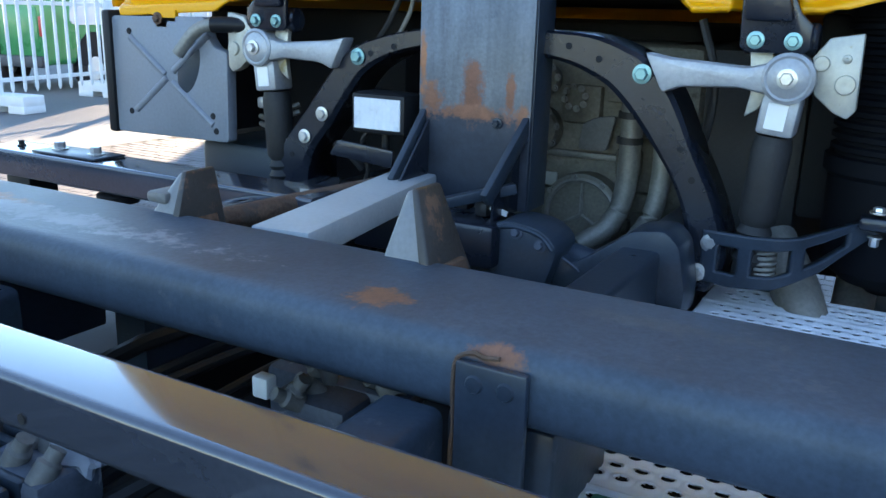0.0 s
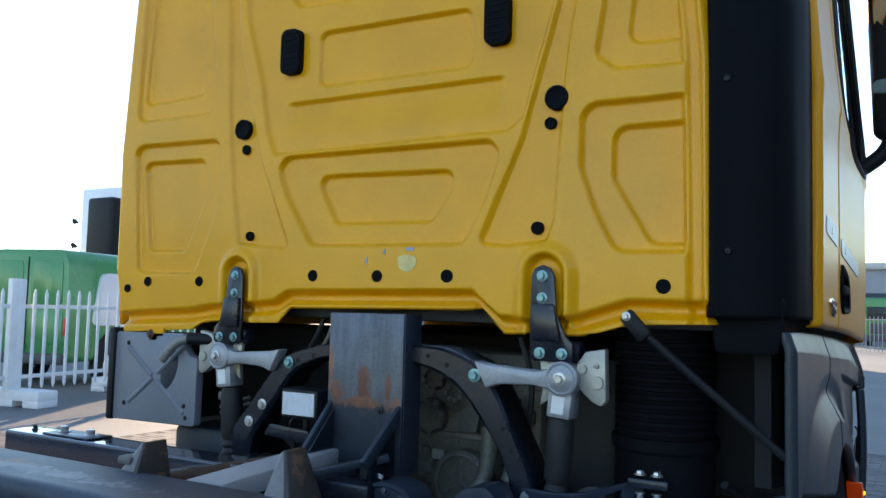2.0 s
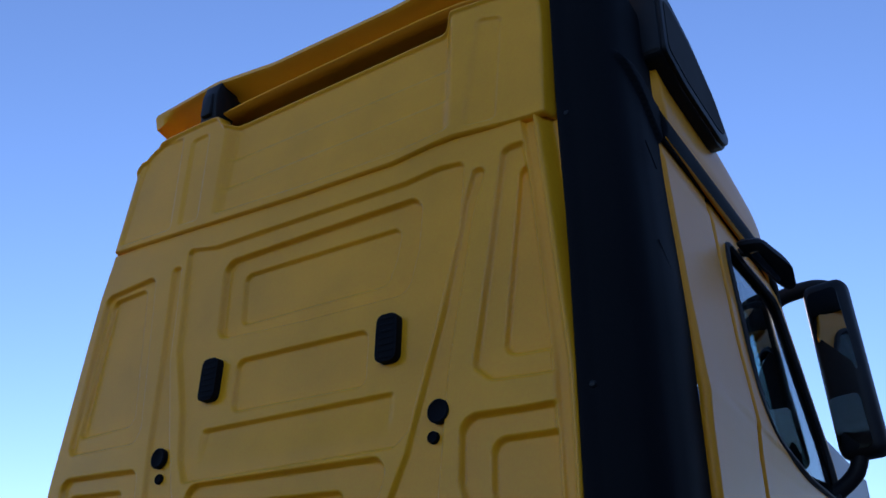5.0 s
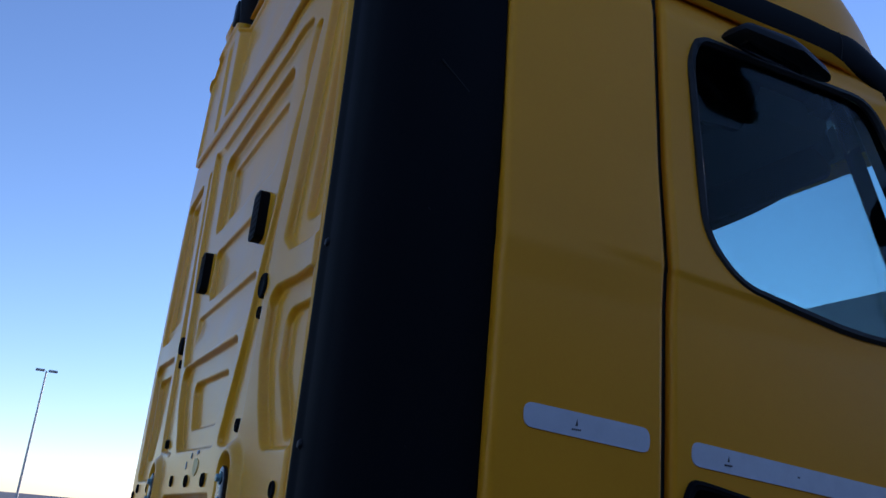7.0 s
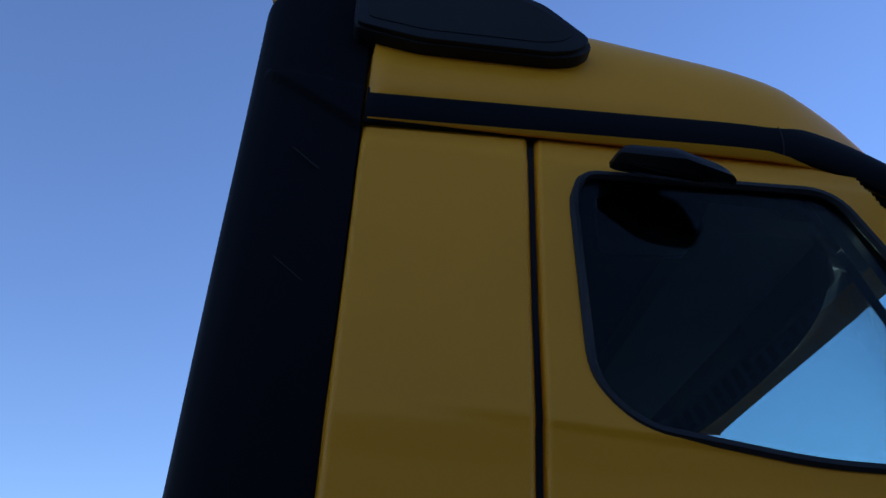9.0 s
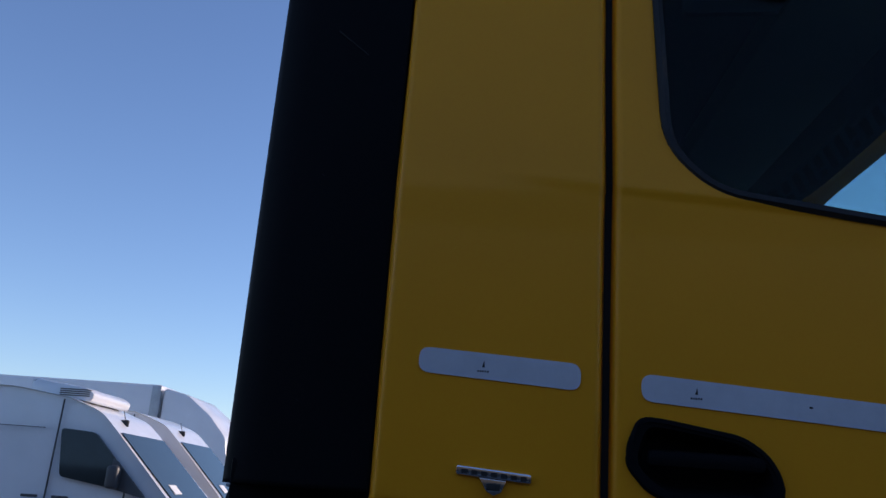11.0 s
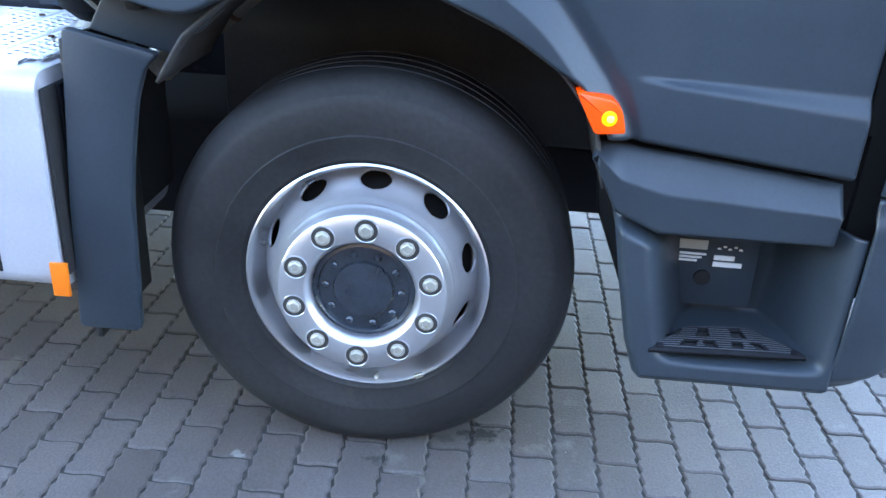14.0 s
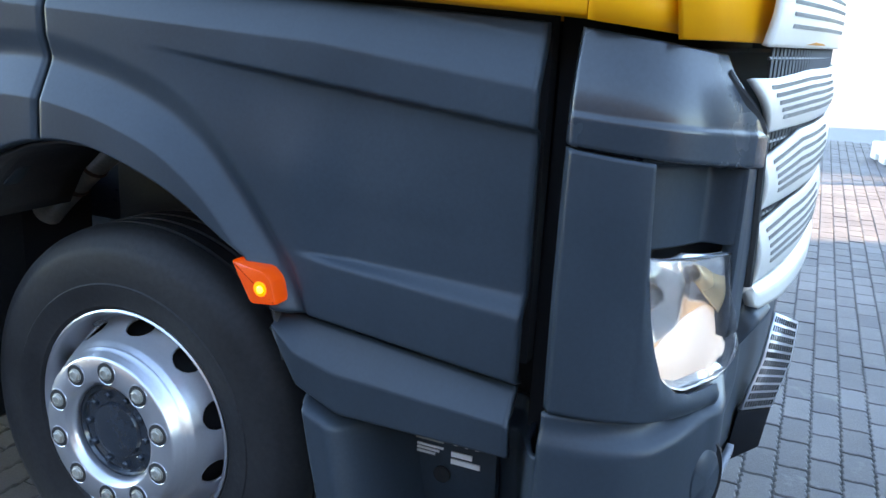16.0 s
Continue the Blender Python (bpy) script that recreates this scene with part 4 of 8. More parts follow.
part("rear_lining", bm_box(-1.1, 1.1, 0.10, 0.14, 1.6, 3.12, 0.01), INTERIOR, truck)
part("overhead_locker", bm_box(-1.0, 1.0, 1.35, 1.72, 3.0, 3.12, 0.04), HEADLINER, truck)
part("door_far_lining", bm_box(-1.15, -1.1, 0.1, 1.9, 1.6, 3.12, 0.01), INTERIOR, truck)
part("front_lining", bm_prism([(1.60, 3.15), (1.60, 3.065), (1.98, 3.07), (2.03, 3.10), (1.9, 3.16)], 'x', -1.06, 1.06), INTERIOR, truck)
part("side_visor", bm_prism(outline([(1.042, 2.886), (1.289, 2.905), (1.385, 3.098), (1.037, 3.075)], 0.018, 4), 'x', 0.99, 1.01), SHADE_TRIM_BLACK, truck, "black square visor inside the door window")
part("front_visor", bm_box(0.35, 0.95, 1.74, 1.77, 2.90, 3.13, 0.02), INTERIOR, truck, "dark fabric sun visor")
part("rear_curtain", bm_box(0.2, 1.06, 0.12, 0.2, 2.0, 3.1, 0.03), INTERIOR, truck, "dark gathered curtain behind the seat")

# ---- lower body, wheels and front ----
WY, WZ = 0.941, 0.504


def arch_low(y):
    """Lower edge of the wing and door skirt."""
    ends = np.interp(y, [1.35, 1.41, 1.44, 1.46, 1.98], [1.062, 1.02, 0.98, 0.935, 0.875])
    return np.where(y > 1.40, ends, soft(y, [0.07, 0.16, 0.25, 0.45, 0.584, 0.66, 0.768, 0.864, 0.97, 1.096, 1.22, 1.335, 1.41, 1.44, 1.46, 1.98],
                     [1.195, 1.188, 1.178, 1.152, 1.135, 1.168, 1.211, 1.228, 1.226, 1.195, 1.145, 1.073, 1.02, 0.98, 0.935, 0.875]))


def flare_top(y):
    return soft(y, [0.07, 0.235, 0.34, 0.455, 0.565, 0.68, 0.80, 0.92, 1.06, 1.20, 1.31, 1.39, 1.45, 1.50, 1.53, 2.0],
                     [1.09, 1.185, 1.280, 1.352, 1.389, 1.406, 1.408, 1.394, 1.362, 1.306, 1.222, 1.128, 1.047, 0.97, 0.885, 0.5])


def skirt_x(y, z):
    # shoulder along the whole side: sloping top, crisp edge, upright face, undercut towards the front
    edge = np.interp(y, [0.07, 0.345, 0.60, 0.83, 1.016, 1.327, 1.546, 1.987], [1.556, 1.545, 1.532, 1.518, 1.509, 1.492, 1.480, 1.425])
    under = 1.421 - 0.114 * (y - 1.439)
    g = step(y, 0.80, 1.35)
    x = 1.191 + 0.004 * g
    x = x - (0.9 + 0.2 * g) * 0.031 * ((z - edge) / 0.085).clip(0, 1) + 0.006 * g * step(z, edge + 0.085, edge + 0.14)
    x = x - 0.024 * step(y, 1.10, 1.55) * ((under - z) / 0.010).clip(0, 1) * (1 - step(under - z, 0.015, 0.22))
    # groove above the flare, the flare's sloping top and its upright face
    d = flare_top(y) - z
    x = x - 0.012 * step(d, -0.065, -0.006) + 0.50 * np.minimum((d + np.sqrt(d * d + 0.00004)) / 2, 0.085) + 0.06 * (d - 0.085).clip(0, 0.15)
    x = x - 0.012 * (1 - step(y, 0.07, 0.085))
    # ledge low on the door, widening forward
    line = 1.053 - 0.113 * (y - 1.582)
    up = 0.012 + 0.10 * (y - 1.58).clip(0)
    x = x - 0.026 * step(y, 1.48, 1.62) * step(z, line - 0.002, line + up) * (1 - step(z, line + 0.10, line + 0.34))
    return x


def skirt_place(y0, y1):
    def place(u, v):
        y = y0 + u * (y1 - y0)
        lo, hi = arch_low(y), side_low(y) - 0.012
        z = lo + v * (hi - lo)
        end = np.minimum(u, 1 - u) * (y1 - y0)
        x = skirt_x(y, z) - 0.014 * (1 - step(end, 0, 0.008)) - 0.05 * (1 - step(v, -0.02, 0.022))
        return x, y, z
    return place


skin("wing_panel", sheet(np.linspace(0, 1, 140), np.linspace(0, 1, 110), skirt_place(0.07, 0.833)), GREY_PLASTIC, truck,
     "dark grey plastic wing panel behind the door", thick=0.014)
skin("door_skirt", sheet(np.linspace(0, 1, 160), np.linspace(0, 1, 130), skirt_place(0.841, 1.985)), GREY_PLASTIC, truck,
     "dark grey lower door panel with flared wheel arch", thick=0.014)
# Black backing behind the skirts, shade put into its colour.
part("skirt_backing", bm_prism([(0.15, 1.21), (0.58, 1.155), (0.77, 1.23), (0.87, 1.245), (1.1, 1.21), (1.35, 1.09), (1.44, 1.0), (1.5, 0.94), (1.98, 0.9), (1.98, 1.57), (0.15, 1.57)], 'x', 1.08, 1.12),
     SHADE_TRIM_BLACK, truck)
# black block in the shut gap at the front of the door, standing for shade
part("hinge_gap", bm_prism([(1.975, 0.745), (2.06, 0.745), (2.07, 1.55), (1.98, 1.56)], 'x', 1.0, 1.06), SHADE_TRIM_BLACK, truck)
bm = bm_box(1.05, 1.085, 2.02, 2.05, 0.95, 1.45, 0.01)
part("gap_seal", bm, SHADE_TRIM_BLACK, truck)

# side indicator, lit
AMBER_MID = glowing("amber_inner_glow", (1.0, 0.22, 0.012), 0.13, (0.85, 0.2, 0.01))
ind = part("side_indicator", bm_prism(outline([(1.378, 1.042), (1.455, 1.03), (1.475, 1.01), (1.488, 0.962), (1.425, 0.956)], 0.008, 2), 'x', 1.19, 1.243, 0.006), AMBER, truck,
           "lit amber side indicator")
part("bulb", bm_lathe([(0.0001, 0), (0.006, 0.001), (0.008, 0.004), (0.005, 0.007), (0.0001, 0.008)], 14, pose(1.243, 1.452, 0.992, 0, 90)), AMBER_BULB, ind)
part("bulb_halo", bm_lathe([(0.017, 0), (0.014, 0.0015), (0.0001, 0.002)], 20, pose(1.2425, 1.45, 0.992, 0, 90)), AMBER_MID, ind)

# wheel arch liner
LINER = np.array([(0.50, 0.98), (0.56, 1.08), (0.66, 1.165), (0.77, 1.205), (0.87, 1.222), (0.97, 1.22), (1.10, 1.19), (1.24, 1.13), (1.35, 1.06), (1.43, 0.96),
                  (1.462, 0.82)])


def liner_place(u, v):
    k = u * (len(LINER) - 1)
    n = np.arange(len(LINER))
    return 0.84 + v * 0.345, np.interp(k, n, LINER[:, 0]), np.interp(k, n, LINER[:, 1])


skin("wheel_arch_liner", sheet(np.linspace(0, 1, 40), np.linspace(0, 1, 6), liner_place), ARCH_DUST, truck, "dusty black wheel arch liner", thick=0.008)
part("chassis_block", bm_box(0.25, 0.62, 0.45, 2.1, 0.72, 1.5, 0.03), ARCH_DUST, truck)
# Black block fills the engine bay in place of its shade.
part("engine_bay_shade", bm_box(-1.05, 0.3, 0.75, 2.15, 0.55, 1.55, 0.03), SHADE_TRIM_BLACK, truck)
part("suspension", bm_box(0.40, 0.56, 0.62, 1.7, 0.50, 0.75, 0.04), BLACK_PLASTIC, truck)
PIPE_STEEL = material("heat_stained_pipe", (0.46, 0.42, 0.37), 0.35, metal=0.65, vary=0.3, scale=12, bump=0.06, spots=(0.16, 0.09, 0.055), spot_amount=0.45, spot_scale=12)
pipe_line = [(0.775, 0.33, 0.915), (0.775, 0.40, 0.98), (0.775, 0.47, 1.04), (0.77, 0.54, 1.10), (0.74, 0.62, 1.17), (0.66, 0.68, 1.22)]
arch_pipe = part("intake_pipe", bm_hose(pipe_line, 0.046, 18), PIPE_STEEL, truck, "heat-stained metal pipe in the wheel arch")
for a, b in (((0.775, 0.44, 1.014), (0.775, 0.457, 1.029)), ((0.773, 0.515, 1.079), (0.772, 0.53, 1.092))):
    part("pipe_clamp", bm_rod(a, b, 0.051, 20), RUST, arch_pipe, "rusty band clamp")

# mudguard behind the wheel
bm = bm_prism(outline([(0.288, 1.082), (0.495, 1.037), (0.462, 1.005), (0.437, 0.93), (0.415, 0.80), (0.402, 0.69), (0.39, 0.345), (0.235, 0.345), (0.252, 0.68)], 0.012, 2), 'x', 1.135, 1.165, 0.006)
flap = part("mudguard", bm, GREY_PLASTIC, truck, "dark grey mudguard flap behind the wheel")
part("rubber_flap", bm_box(0.82, 1.135, 0.262, 0.277, 0.30, 1.05, 0.004), RUBBER, flap)
bm = bm_prism(outline([(0.315, 1.068), (0.50, 1.025), (0.56, 1.075), (0.62, 1.13), (0.60, 1.17), (0.355, 1.14)], 0.012, 2), 'x', 1.05, 1.10, 0.006)
part("mudguard_top", bm, GREY_PLASTIC, flap)
part("bracket_rod", bm_hose([(1.0, 0.18, 1.20), (1.05, 0.30, 1.13), (1.09, 0.38, 1.08)], 0.012), BLACK_PLASTIC, flap)


# Flat dark disc under each nut, a recess's shade put into its colour.
NUT_PIT = material("nut_pit_shade", (0.045, 0.044, 0.042), 0.6, metal=0.2, vary=0.2, bump=0.02)
HUB_DARK = material("smoky_hub_cover", (0.022, 0.032, 0.042), 0.2, vary=0.35, scale=14, bump=0.015, coat=0.5)


def wheel(name, x, side):
    """A front wheel; side 1 faces +x."""
    w = new(name)
    w.parent = truck
    w.matrix_basis = Matrix.Translation((x, WY, WZ)) @ Matrix.Rotation(radians(90) * side, 4, 'Y')
    R = 0.508
    prof = [(0.292, -0.315), (0.33, -0.335), (0.40, -0.345), (0.46, -0.335), (0.486, -0.31), (0.500, -0.285)]
    for k, h in enumerate((-0.235, -0.18, -0.125, -0.07)):
        prof += [(R, h - 0.006), (R - 0.014, h - 0.004), (R - 0.014, h + 0.004), (R, h + 0.006)]
    prof += [(0.5045, -0.04), (0.499, -0.026), (0.491, -0.014), (0.482, -0.006), (0.472, 0.002), (0.462, 0.009), (0.458, 0.0125), (0.44, 0.018), (0.40, 0.0235), (0.372, 0.0225),
             (0.369, 0.0255), (0.345, 0.022), (0.32, 0.012), (0.312, 0.012), (0.302, 0.004), (0.294, -0.006)]
    tyre = part("tyre", bm_lathe(prof, 96, cap=False), TYRE, w, "black truck tyre", smooth=35)
    rimp = [(0.283, -0.02), (0.299, 0.0), (0.3005, 0.007), (0.296, 0.010), (0.290, 0.004), (0.286, -0.004), (0.281, -0.018), (0.276, -0.042), (0.268, -0.064)]
    part("rim", bm_lathe(rimp, 96, cap=False), RIM, w, "silver steel rim", smooth=60)
    pr = np.array([(0.2695, -0.060), (0.265, -0.054), (0.258, -0.036), (0.249, -0.014), (0.239, 0.010), (0.228, 0.033), (0.2185, 0.048), (0.2165, 0.055), (0.2115, 0.058), (0.2105, 0.066),
                   (0.206, 0.070), (0.2045, 0.080), (0.1985, 0.0865), (0.165, 0.0885), (0.142, 0.0885), (0.136, 0.085), (0.132, 0.076), (0.127, 0.072), (0.124, 0.045)])
    par = np.concatenate([np.linspace(0, 6, 73)[:-1], np.arange(6, len(pr))])

    def place(u, v):
        r = np.interp(v, np.arange(len(pr)), pr[:, 0])
        h = np.interp(v, np.arange(len(pr)), pr[:, 1])
        return r * np.cos(u), r * np.sin(u), h

    def keep(u, v):
        k = np.mod(u - radians(15), radians(36)) - radians(18)
        d = np.hypot(k / radians(8.6), (v - 2.35) / 1.55)
        return d > 1

    skin("wheel_disc", sheet(np.linspace(0, 2 * math.pi, 721), par, place, keep), RIM, w, "silver wheel disc with oval vents", thick=0.006)
    # Drum coloured shade black, darkening what shows through the vents.
    part("wheel_drum", bm_lathe([(0.25, -0.30), (0.25, -0.10), (0.20, -0.05), (0.19, 0.0), (0.0001, 0.01)], 40), SHADE_TRIM_BLACK, w)
    hub = part("hub_cap", bm_lathe([(0.127, 0.02), (0.126, 0.052), (0.112, 0.058), (0.108, 0.050), (0.075, 0.052), (0.07, 0.060), (0.05, 0.064), (0.0001, 0.065)], 48),
               HUB_DARK, w, "smoky dark hub cover")
    for k in range(10):
        a = radians(87 + 36 * k)
        c, s = math.cos(a), math.sin(a)
        m = Matrix.Translation((-0.1675 * s, 0.1675 * c, 0.0885)) if side > 0 else Matrix.Translation((0.1675 * s, 0.1675 * c, 0.0885))
        seatring = part("nut_seat", bm_lathe([(0.0300, -0.001), (0.0292, 0.0012), (0.0282, 0.0014), (0.0270, 0.0004)], 28, m, False), RIM, w)
        part("nut_pit", bm_lathe([(0.0276, 0.0003), (0.02, 0.0006), (0.0001, 0.0006)], 24, m), NUT_PIT, seatring)
        bm = lathe(bmesh.new(), [(0.0180, 0.0008), (0.0180, 0.002), (0.0165, 0.0028)], 20, m)
        lathe(bm, [(0.0155, 0.001), (0.0155, 0.0075), (0.0130, 0.0095), (0.0090, 0.0095), (0.0085, 0.008), (0.0001, 0.008)], 6, m)
        part("nut", bm, ZINC, w, "plated wheel nut")
        bm = lathe(bmesh.new(), [(0.010, 0.05), (0.010, 0.058), (0.006, 0.062), (0.0001, 0.062)], 6, Matrix.Translation((0.092 * math.cos(a), 0.092 * math.sin(a), 0)))
        part("hub_screw", bm, HUB_DARK, w)
    bm = bm_hose([(0.285, 0.03, -0.03), (0.28, 0.03, 0.0), (0.27, 0.03, 0.018)], 0.005, 6)
    part("valve", bm, ZINC, w)
    part("weight_clip", bm_box(-0.012, 0.012, 0.29, 0.302, -0.004, 0.013, 0.002, 1, Matrix.Rotation(radians(-62), 4, 'Z')), ZINC, w)
    return w


wheel("front_wheel", 1.085, 1)
wheel("front_wheel", -1.085, -1)
part("front_axle", bm_box(-0.85, 0.85, WY - 0.06, WY + 0.06, 0.40, 0.52, 0.03), SHADE_TRIM_BLACK, truck)

# entry step
def step_face(u, v):
    """Sloping band above the step well, part of the door skirt."""
    y = 1.445 + u * 0.53
    lo = np.interp(y, [1.44, 1.50, 1.60, 1.98], [0.88, 0.765, 0.72, 0.722])
    hi = np.interp(y, [1.44, 1.98], [0.925, 0.865])
    z = lo + v * (hi - lo)
    out = np.interp(v, [0, 0.06, 0.54, 0.57, 0.97, 1.0], [1.17, 1.19, 1.199, 1.196, 1.155, 1.145])
    return out, y, z


skin("step_fascia", sheet(np.linspace(0, 1, 50), np.linspace(0, 1, 40), step_face), GREY_PLASTIC, truck, "dark grey fascia above the entry step", thick=0.02)


def well_place(u, v):
    """The shell round the step well: u along the cab, v from the sill up to the top."""
    y = 1.455 + u * 0.575
    z = 0.35 + v * 0.52
    left = np.interp(z, [0.35, 0.45, 0.63, 0.76, 0.87], [1.60, 1.565, 1.525, 1.50, 1.455])
    y = left + u * (2.043 - left)
    brow = np.interp(y, [1.44, 1.50, 1.60, 1.98], [0.88, 0.765, 0.72, 0.722])
    face = 1.20 - 0.02 * (1 - step(z, 0.35, 0.37)) - 0.045 * step(z, brow - 0.035, brow - 0.004) * (y < 1.99)
    inn = step(y, left + 0.055, left + 0.20) * step(2.035 - y, 0.0, 0.11) * step(z, 0.405, 0.437)
    deep = 0.25 * inn * (1 - 0.15 * step(z, 0.5, 0.75))
    return face - deep - 0.03 * (1 - step(u, 0, 0.03)), y, z


def well_keep(u, v):
    z = 0.35 + v * 0.52
    left = np.interp(z, [0.35, 0.45, 0.63, 0.76, 0.87], [1.60, 1.565, 1.525, 1.50, 1.455])
    y = left + u * (2.043 - left)
    return z < np.interp(y, [1.44, 1.50, 1.60, 1.98], [0.88, 0.765, 0.72, 0.722]) + 0.03


skin("step_well", sheet(np.linspace(0, 1, 90), np.linspace(0, 1, 90), well_place, well_keep), GREY_PLASTIC, truck, "dark grey moulded entry step well", thick=0.01)
STEP_GREY = material("step_grid_plastic", (0.010, 0.011, 0.014), 0.75, vary=0.2, bump=0.05, spec=0.15)
ZS = 0.450
OPEN = [(0.19, 0.30, 0.12, 0.40, 0.02), (0.37, 0.46, 0.12, 0.40, -0.03), (0.53, 0.61, 0.12, 0.40, 0.03), (0.70, 0.79, 0.12, 0.40, -0.02), (0.28, 0.40, 0.50, 0.84, -0.03), (0.58, 0.71, 0.50, 0.84, 0.03)]


def grid_xy(u, v):
    """Trapezoid tread with rounded rear corners; u along the cab, v inwards."""
    side = 0.5 * 0.40 * step(v, 0.0, 1.0) * (0.75 + 0.25 * v)
    a, b = 1.618 + 0.5 * side * 0.9, 1.985 - 0.5 * side * 0.85
    y = a + u * (b - a)
    back = 0.128 * (1 - 0.22 * (np.abs(2 * u - 1)).clip(0, 1) ** 6)
    return 1.206 - 0.02 * (u - 0.0) - v * back, y


def grid_place(u, v):
    x, y = grid_xy(u, v)
    rib = 0.0022 * (np.mod(v * 12.5, 1.0) < 0.5) * step(v, 0.05, 0.09) * (1 - step(v, 0.93, 0.97))
    return x, y, ZS - 0.002 + rib - 0.004 * (1 - step(np.minimum(np.minimum(u, 1 - u), np.minimum(v, 1 - v) * 0.5), 0, 0.02))


def grid_keep(u, v):
    hole = np.zeros(u.shape, bool)
    for a, b, c, d, lean in OPEN:
        k = lean * (v - c) / (d - c)
        hole |= (u > a + k) & (u < b + k) & (v > c) & (v < d)
    return ~hole


grid = skin("step_grid", sheet(np.linspace(0, 1, 91), np.linspace(0, 1, 76), grid_place, grid_keep), STEP_GREY, truck, "black ribbed step grid with slanted openings", thick=0.010)
TOOTH = material("worn_grip_teeth", (0.075, 0.080, 0.088), 0.55, vary=0.25, bump=0.04)
tagged(skin("grip_strip", sheet(np.linspace(0.05, 0.95, 82), np.linspace(0.06, 0.94, 133), lambda u, v: (*grid_xy(u, v), np.full_like(u, ZS + 0.0012)), lambda u, v: grid_keep(u, v) & (np.mod(v * 12.5, 1.0) < 0.42)), TOOTH, grid), kind="stuff")
for gu in (0.07, 0.93):
    x, y = grid_xy(np.float64(gu), np.float64(0.10))
    part("grid_screw", bm_lathe([(0.009, 0), (0.009, 0.004), (0.006, 0.005), (0.0001, 0.004)], 14, pose(float(x), float(y), ZS)), STEP_GREY, grid)
# Thin black sheet paints the shade below the grid's openings.
part("step_pit_shade", bm_prism([(1.20, 1.66), (1.185, 1.94), (1.085, 1.87), (1.085, 1.74)], 'z', 0.4375, 0.4395), SHADE_TRIM_BLACK, grid)
plate = part("label_plate", bm_prism(outline([(1.695, 0.462), (1.895, 0.462), (1.89, 0.66), (1.69, 0.66)], 0.018, 4), 'x', 0.965, 0.9895, 0.002), GREY_PLASTIC, truck, "dark grey plate with stickers in the step well")
part("sticker", bm_box(0.991, 0.9945, 1.69, 1.765, 0.615, 0.64, 0.001), PALE_LABEL, plate)
for k in range(3):
    part("text_bar", bm_box(0.991, 0.9945, 1.70, 1.765 - 0.01 * k, 0.60 - 0.009 * k, 0.605 - 0.009 * k), WHITE_LABEL, plate)
part("text_bar", bm_box(0.991, 0.9945, 1.785, 1.835, 0.590, 0.602), WHITE_LABEL, plate)
part("text_bar", bm_box(0.991, 0.9945, 1.785, 1.855, 0.572, 0.584), WHITE_LABEL, plate)
for k in range(5):
    part("text_mark", bm_box(0.991, 0.9945, 1.79 + 0.013 * k, 1.798 + 0.013 * k, 0.618 + 0.006 * (k % 2), 0.622 + 0.006 * (k % 2)), WHITE_LABEL, plate)
part("plug", bm_lathe([(0.02, 0), (0.02, 0.005), (0.014, 0.006), (0.0001, 0.003)], 20, pose(0.992, 1.765, 0.54, 0, 90)), SHADE_TRIM_BLACK, plate)
part("slot", bm_box(0.975, 1.0, 1.955, 1.982, 0.585, 0.600, 0.005), SHADE_TRIM_BLACK, truck)
# Black block that puts dark shade behind the step well.
part("step_shadow_box", bm_prism([(1.47, 0.9), (1.50, 0.66), (1.60, 0.42), (2.03, 0.40), (2.03, 0.9)], 'x', 0.86, 0.93, 0.01), SHADE_TRIM_BLACK, truck)

# front corner, bumper, lamp and grille
PLAN = np.array([(1.20, 2.04), (1.198, 2.10), (1.185, 2.16), (1.155, 2.215), (1.10, 2.262), (1.03, 2.30), (0.95, 2.335), (0.6, 2.40), (0.3, 2.43), (0.0, 2.44)])
PLAN = np.array([(q.x, q.y) for q in smooth_path([(x, y, 0) for x, y in PLAN], 8)])
PLEN = np.concatenate([[0], np.cumsum(np.linalg.norm(np.diff(PLAN, axis=0), axis=1))])


def wrap(s, off=0.0):
    """Place and outward push along the front's plan curve, s in metres from the door gap."""
    s = np.asarray(s, float)
    far = 2 * PLEN[-1] - s
    m = s > PLEN[-1]
    t = np.where(m, far, s)
    x, y = np.interp(t, PLEN, PLAN[:, 0]), np.interp(t, PLEN, PLAN[:, 1])
    e = 0.02
    dx, dy = np.interp(t + e, PLEN, PLAN[:, 0]) - np.interp(t - e, PLEN, PLAN[:, 0]), np.interp(t + e, PLEN, PLAN[:, 1]) - np.interp(t - e, PLEN, PLAN[:, 1])
    L = np.hypot(dx, dy) + 1e-9
    nx, ny = dy / L, -dx / L
    x, y = x + off * nx, y + off * ny
    return np.where(m, -x, x), y


TOTAL = 2 * PLEN[-1]


def wrapped(name, s0, s1, z0, z1, mat, off=0.0, label="", n=40, nz=20, thick=0.02, lo=None, hi=None, bulge=None, parent=None):
    def place(u, v):
        s = s0 + u * (s1 - s0)
        a = z0 if lo is None else lo(s)
        b = z1 if hi is None else hi(s)
        z = a + v * (b - a)
        o = off + (0 if bulge is None else bulge(s, z, v))
        x, y = wrap(s, o)
        return x, y, z
    return skin(name, sheet(np.linspace(0, 1, n), np.linspace(0, 1, nz), place), mat, parent or truck, label, thick=thick)


def mirror_s(s):
    return np.minimum(s, TOTAL - s)


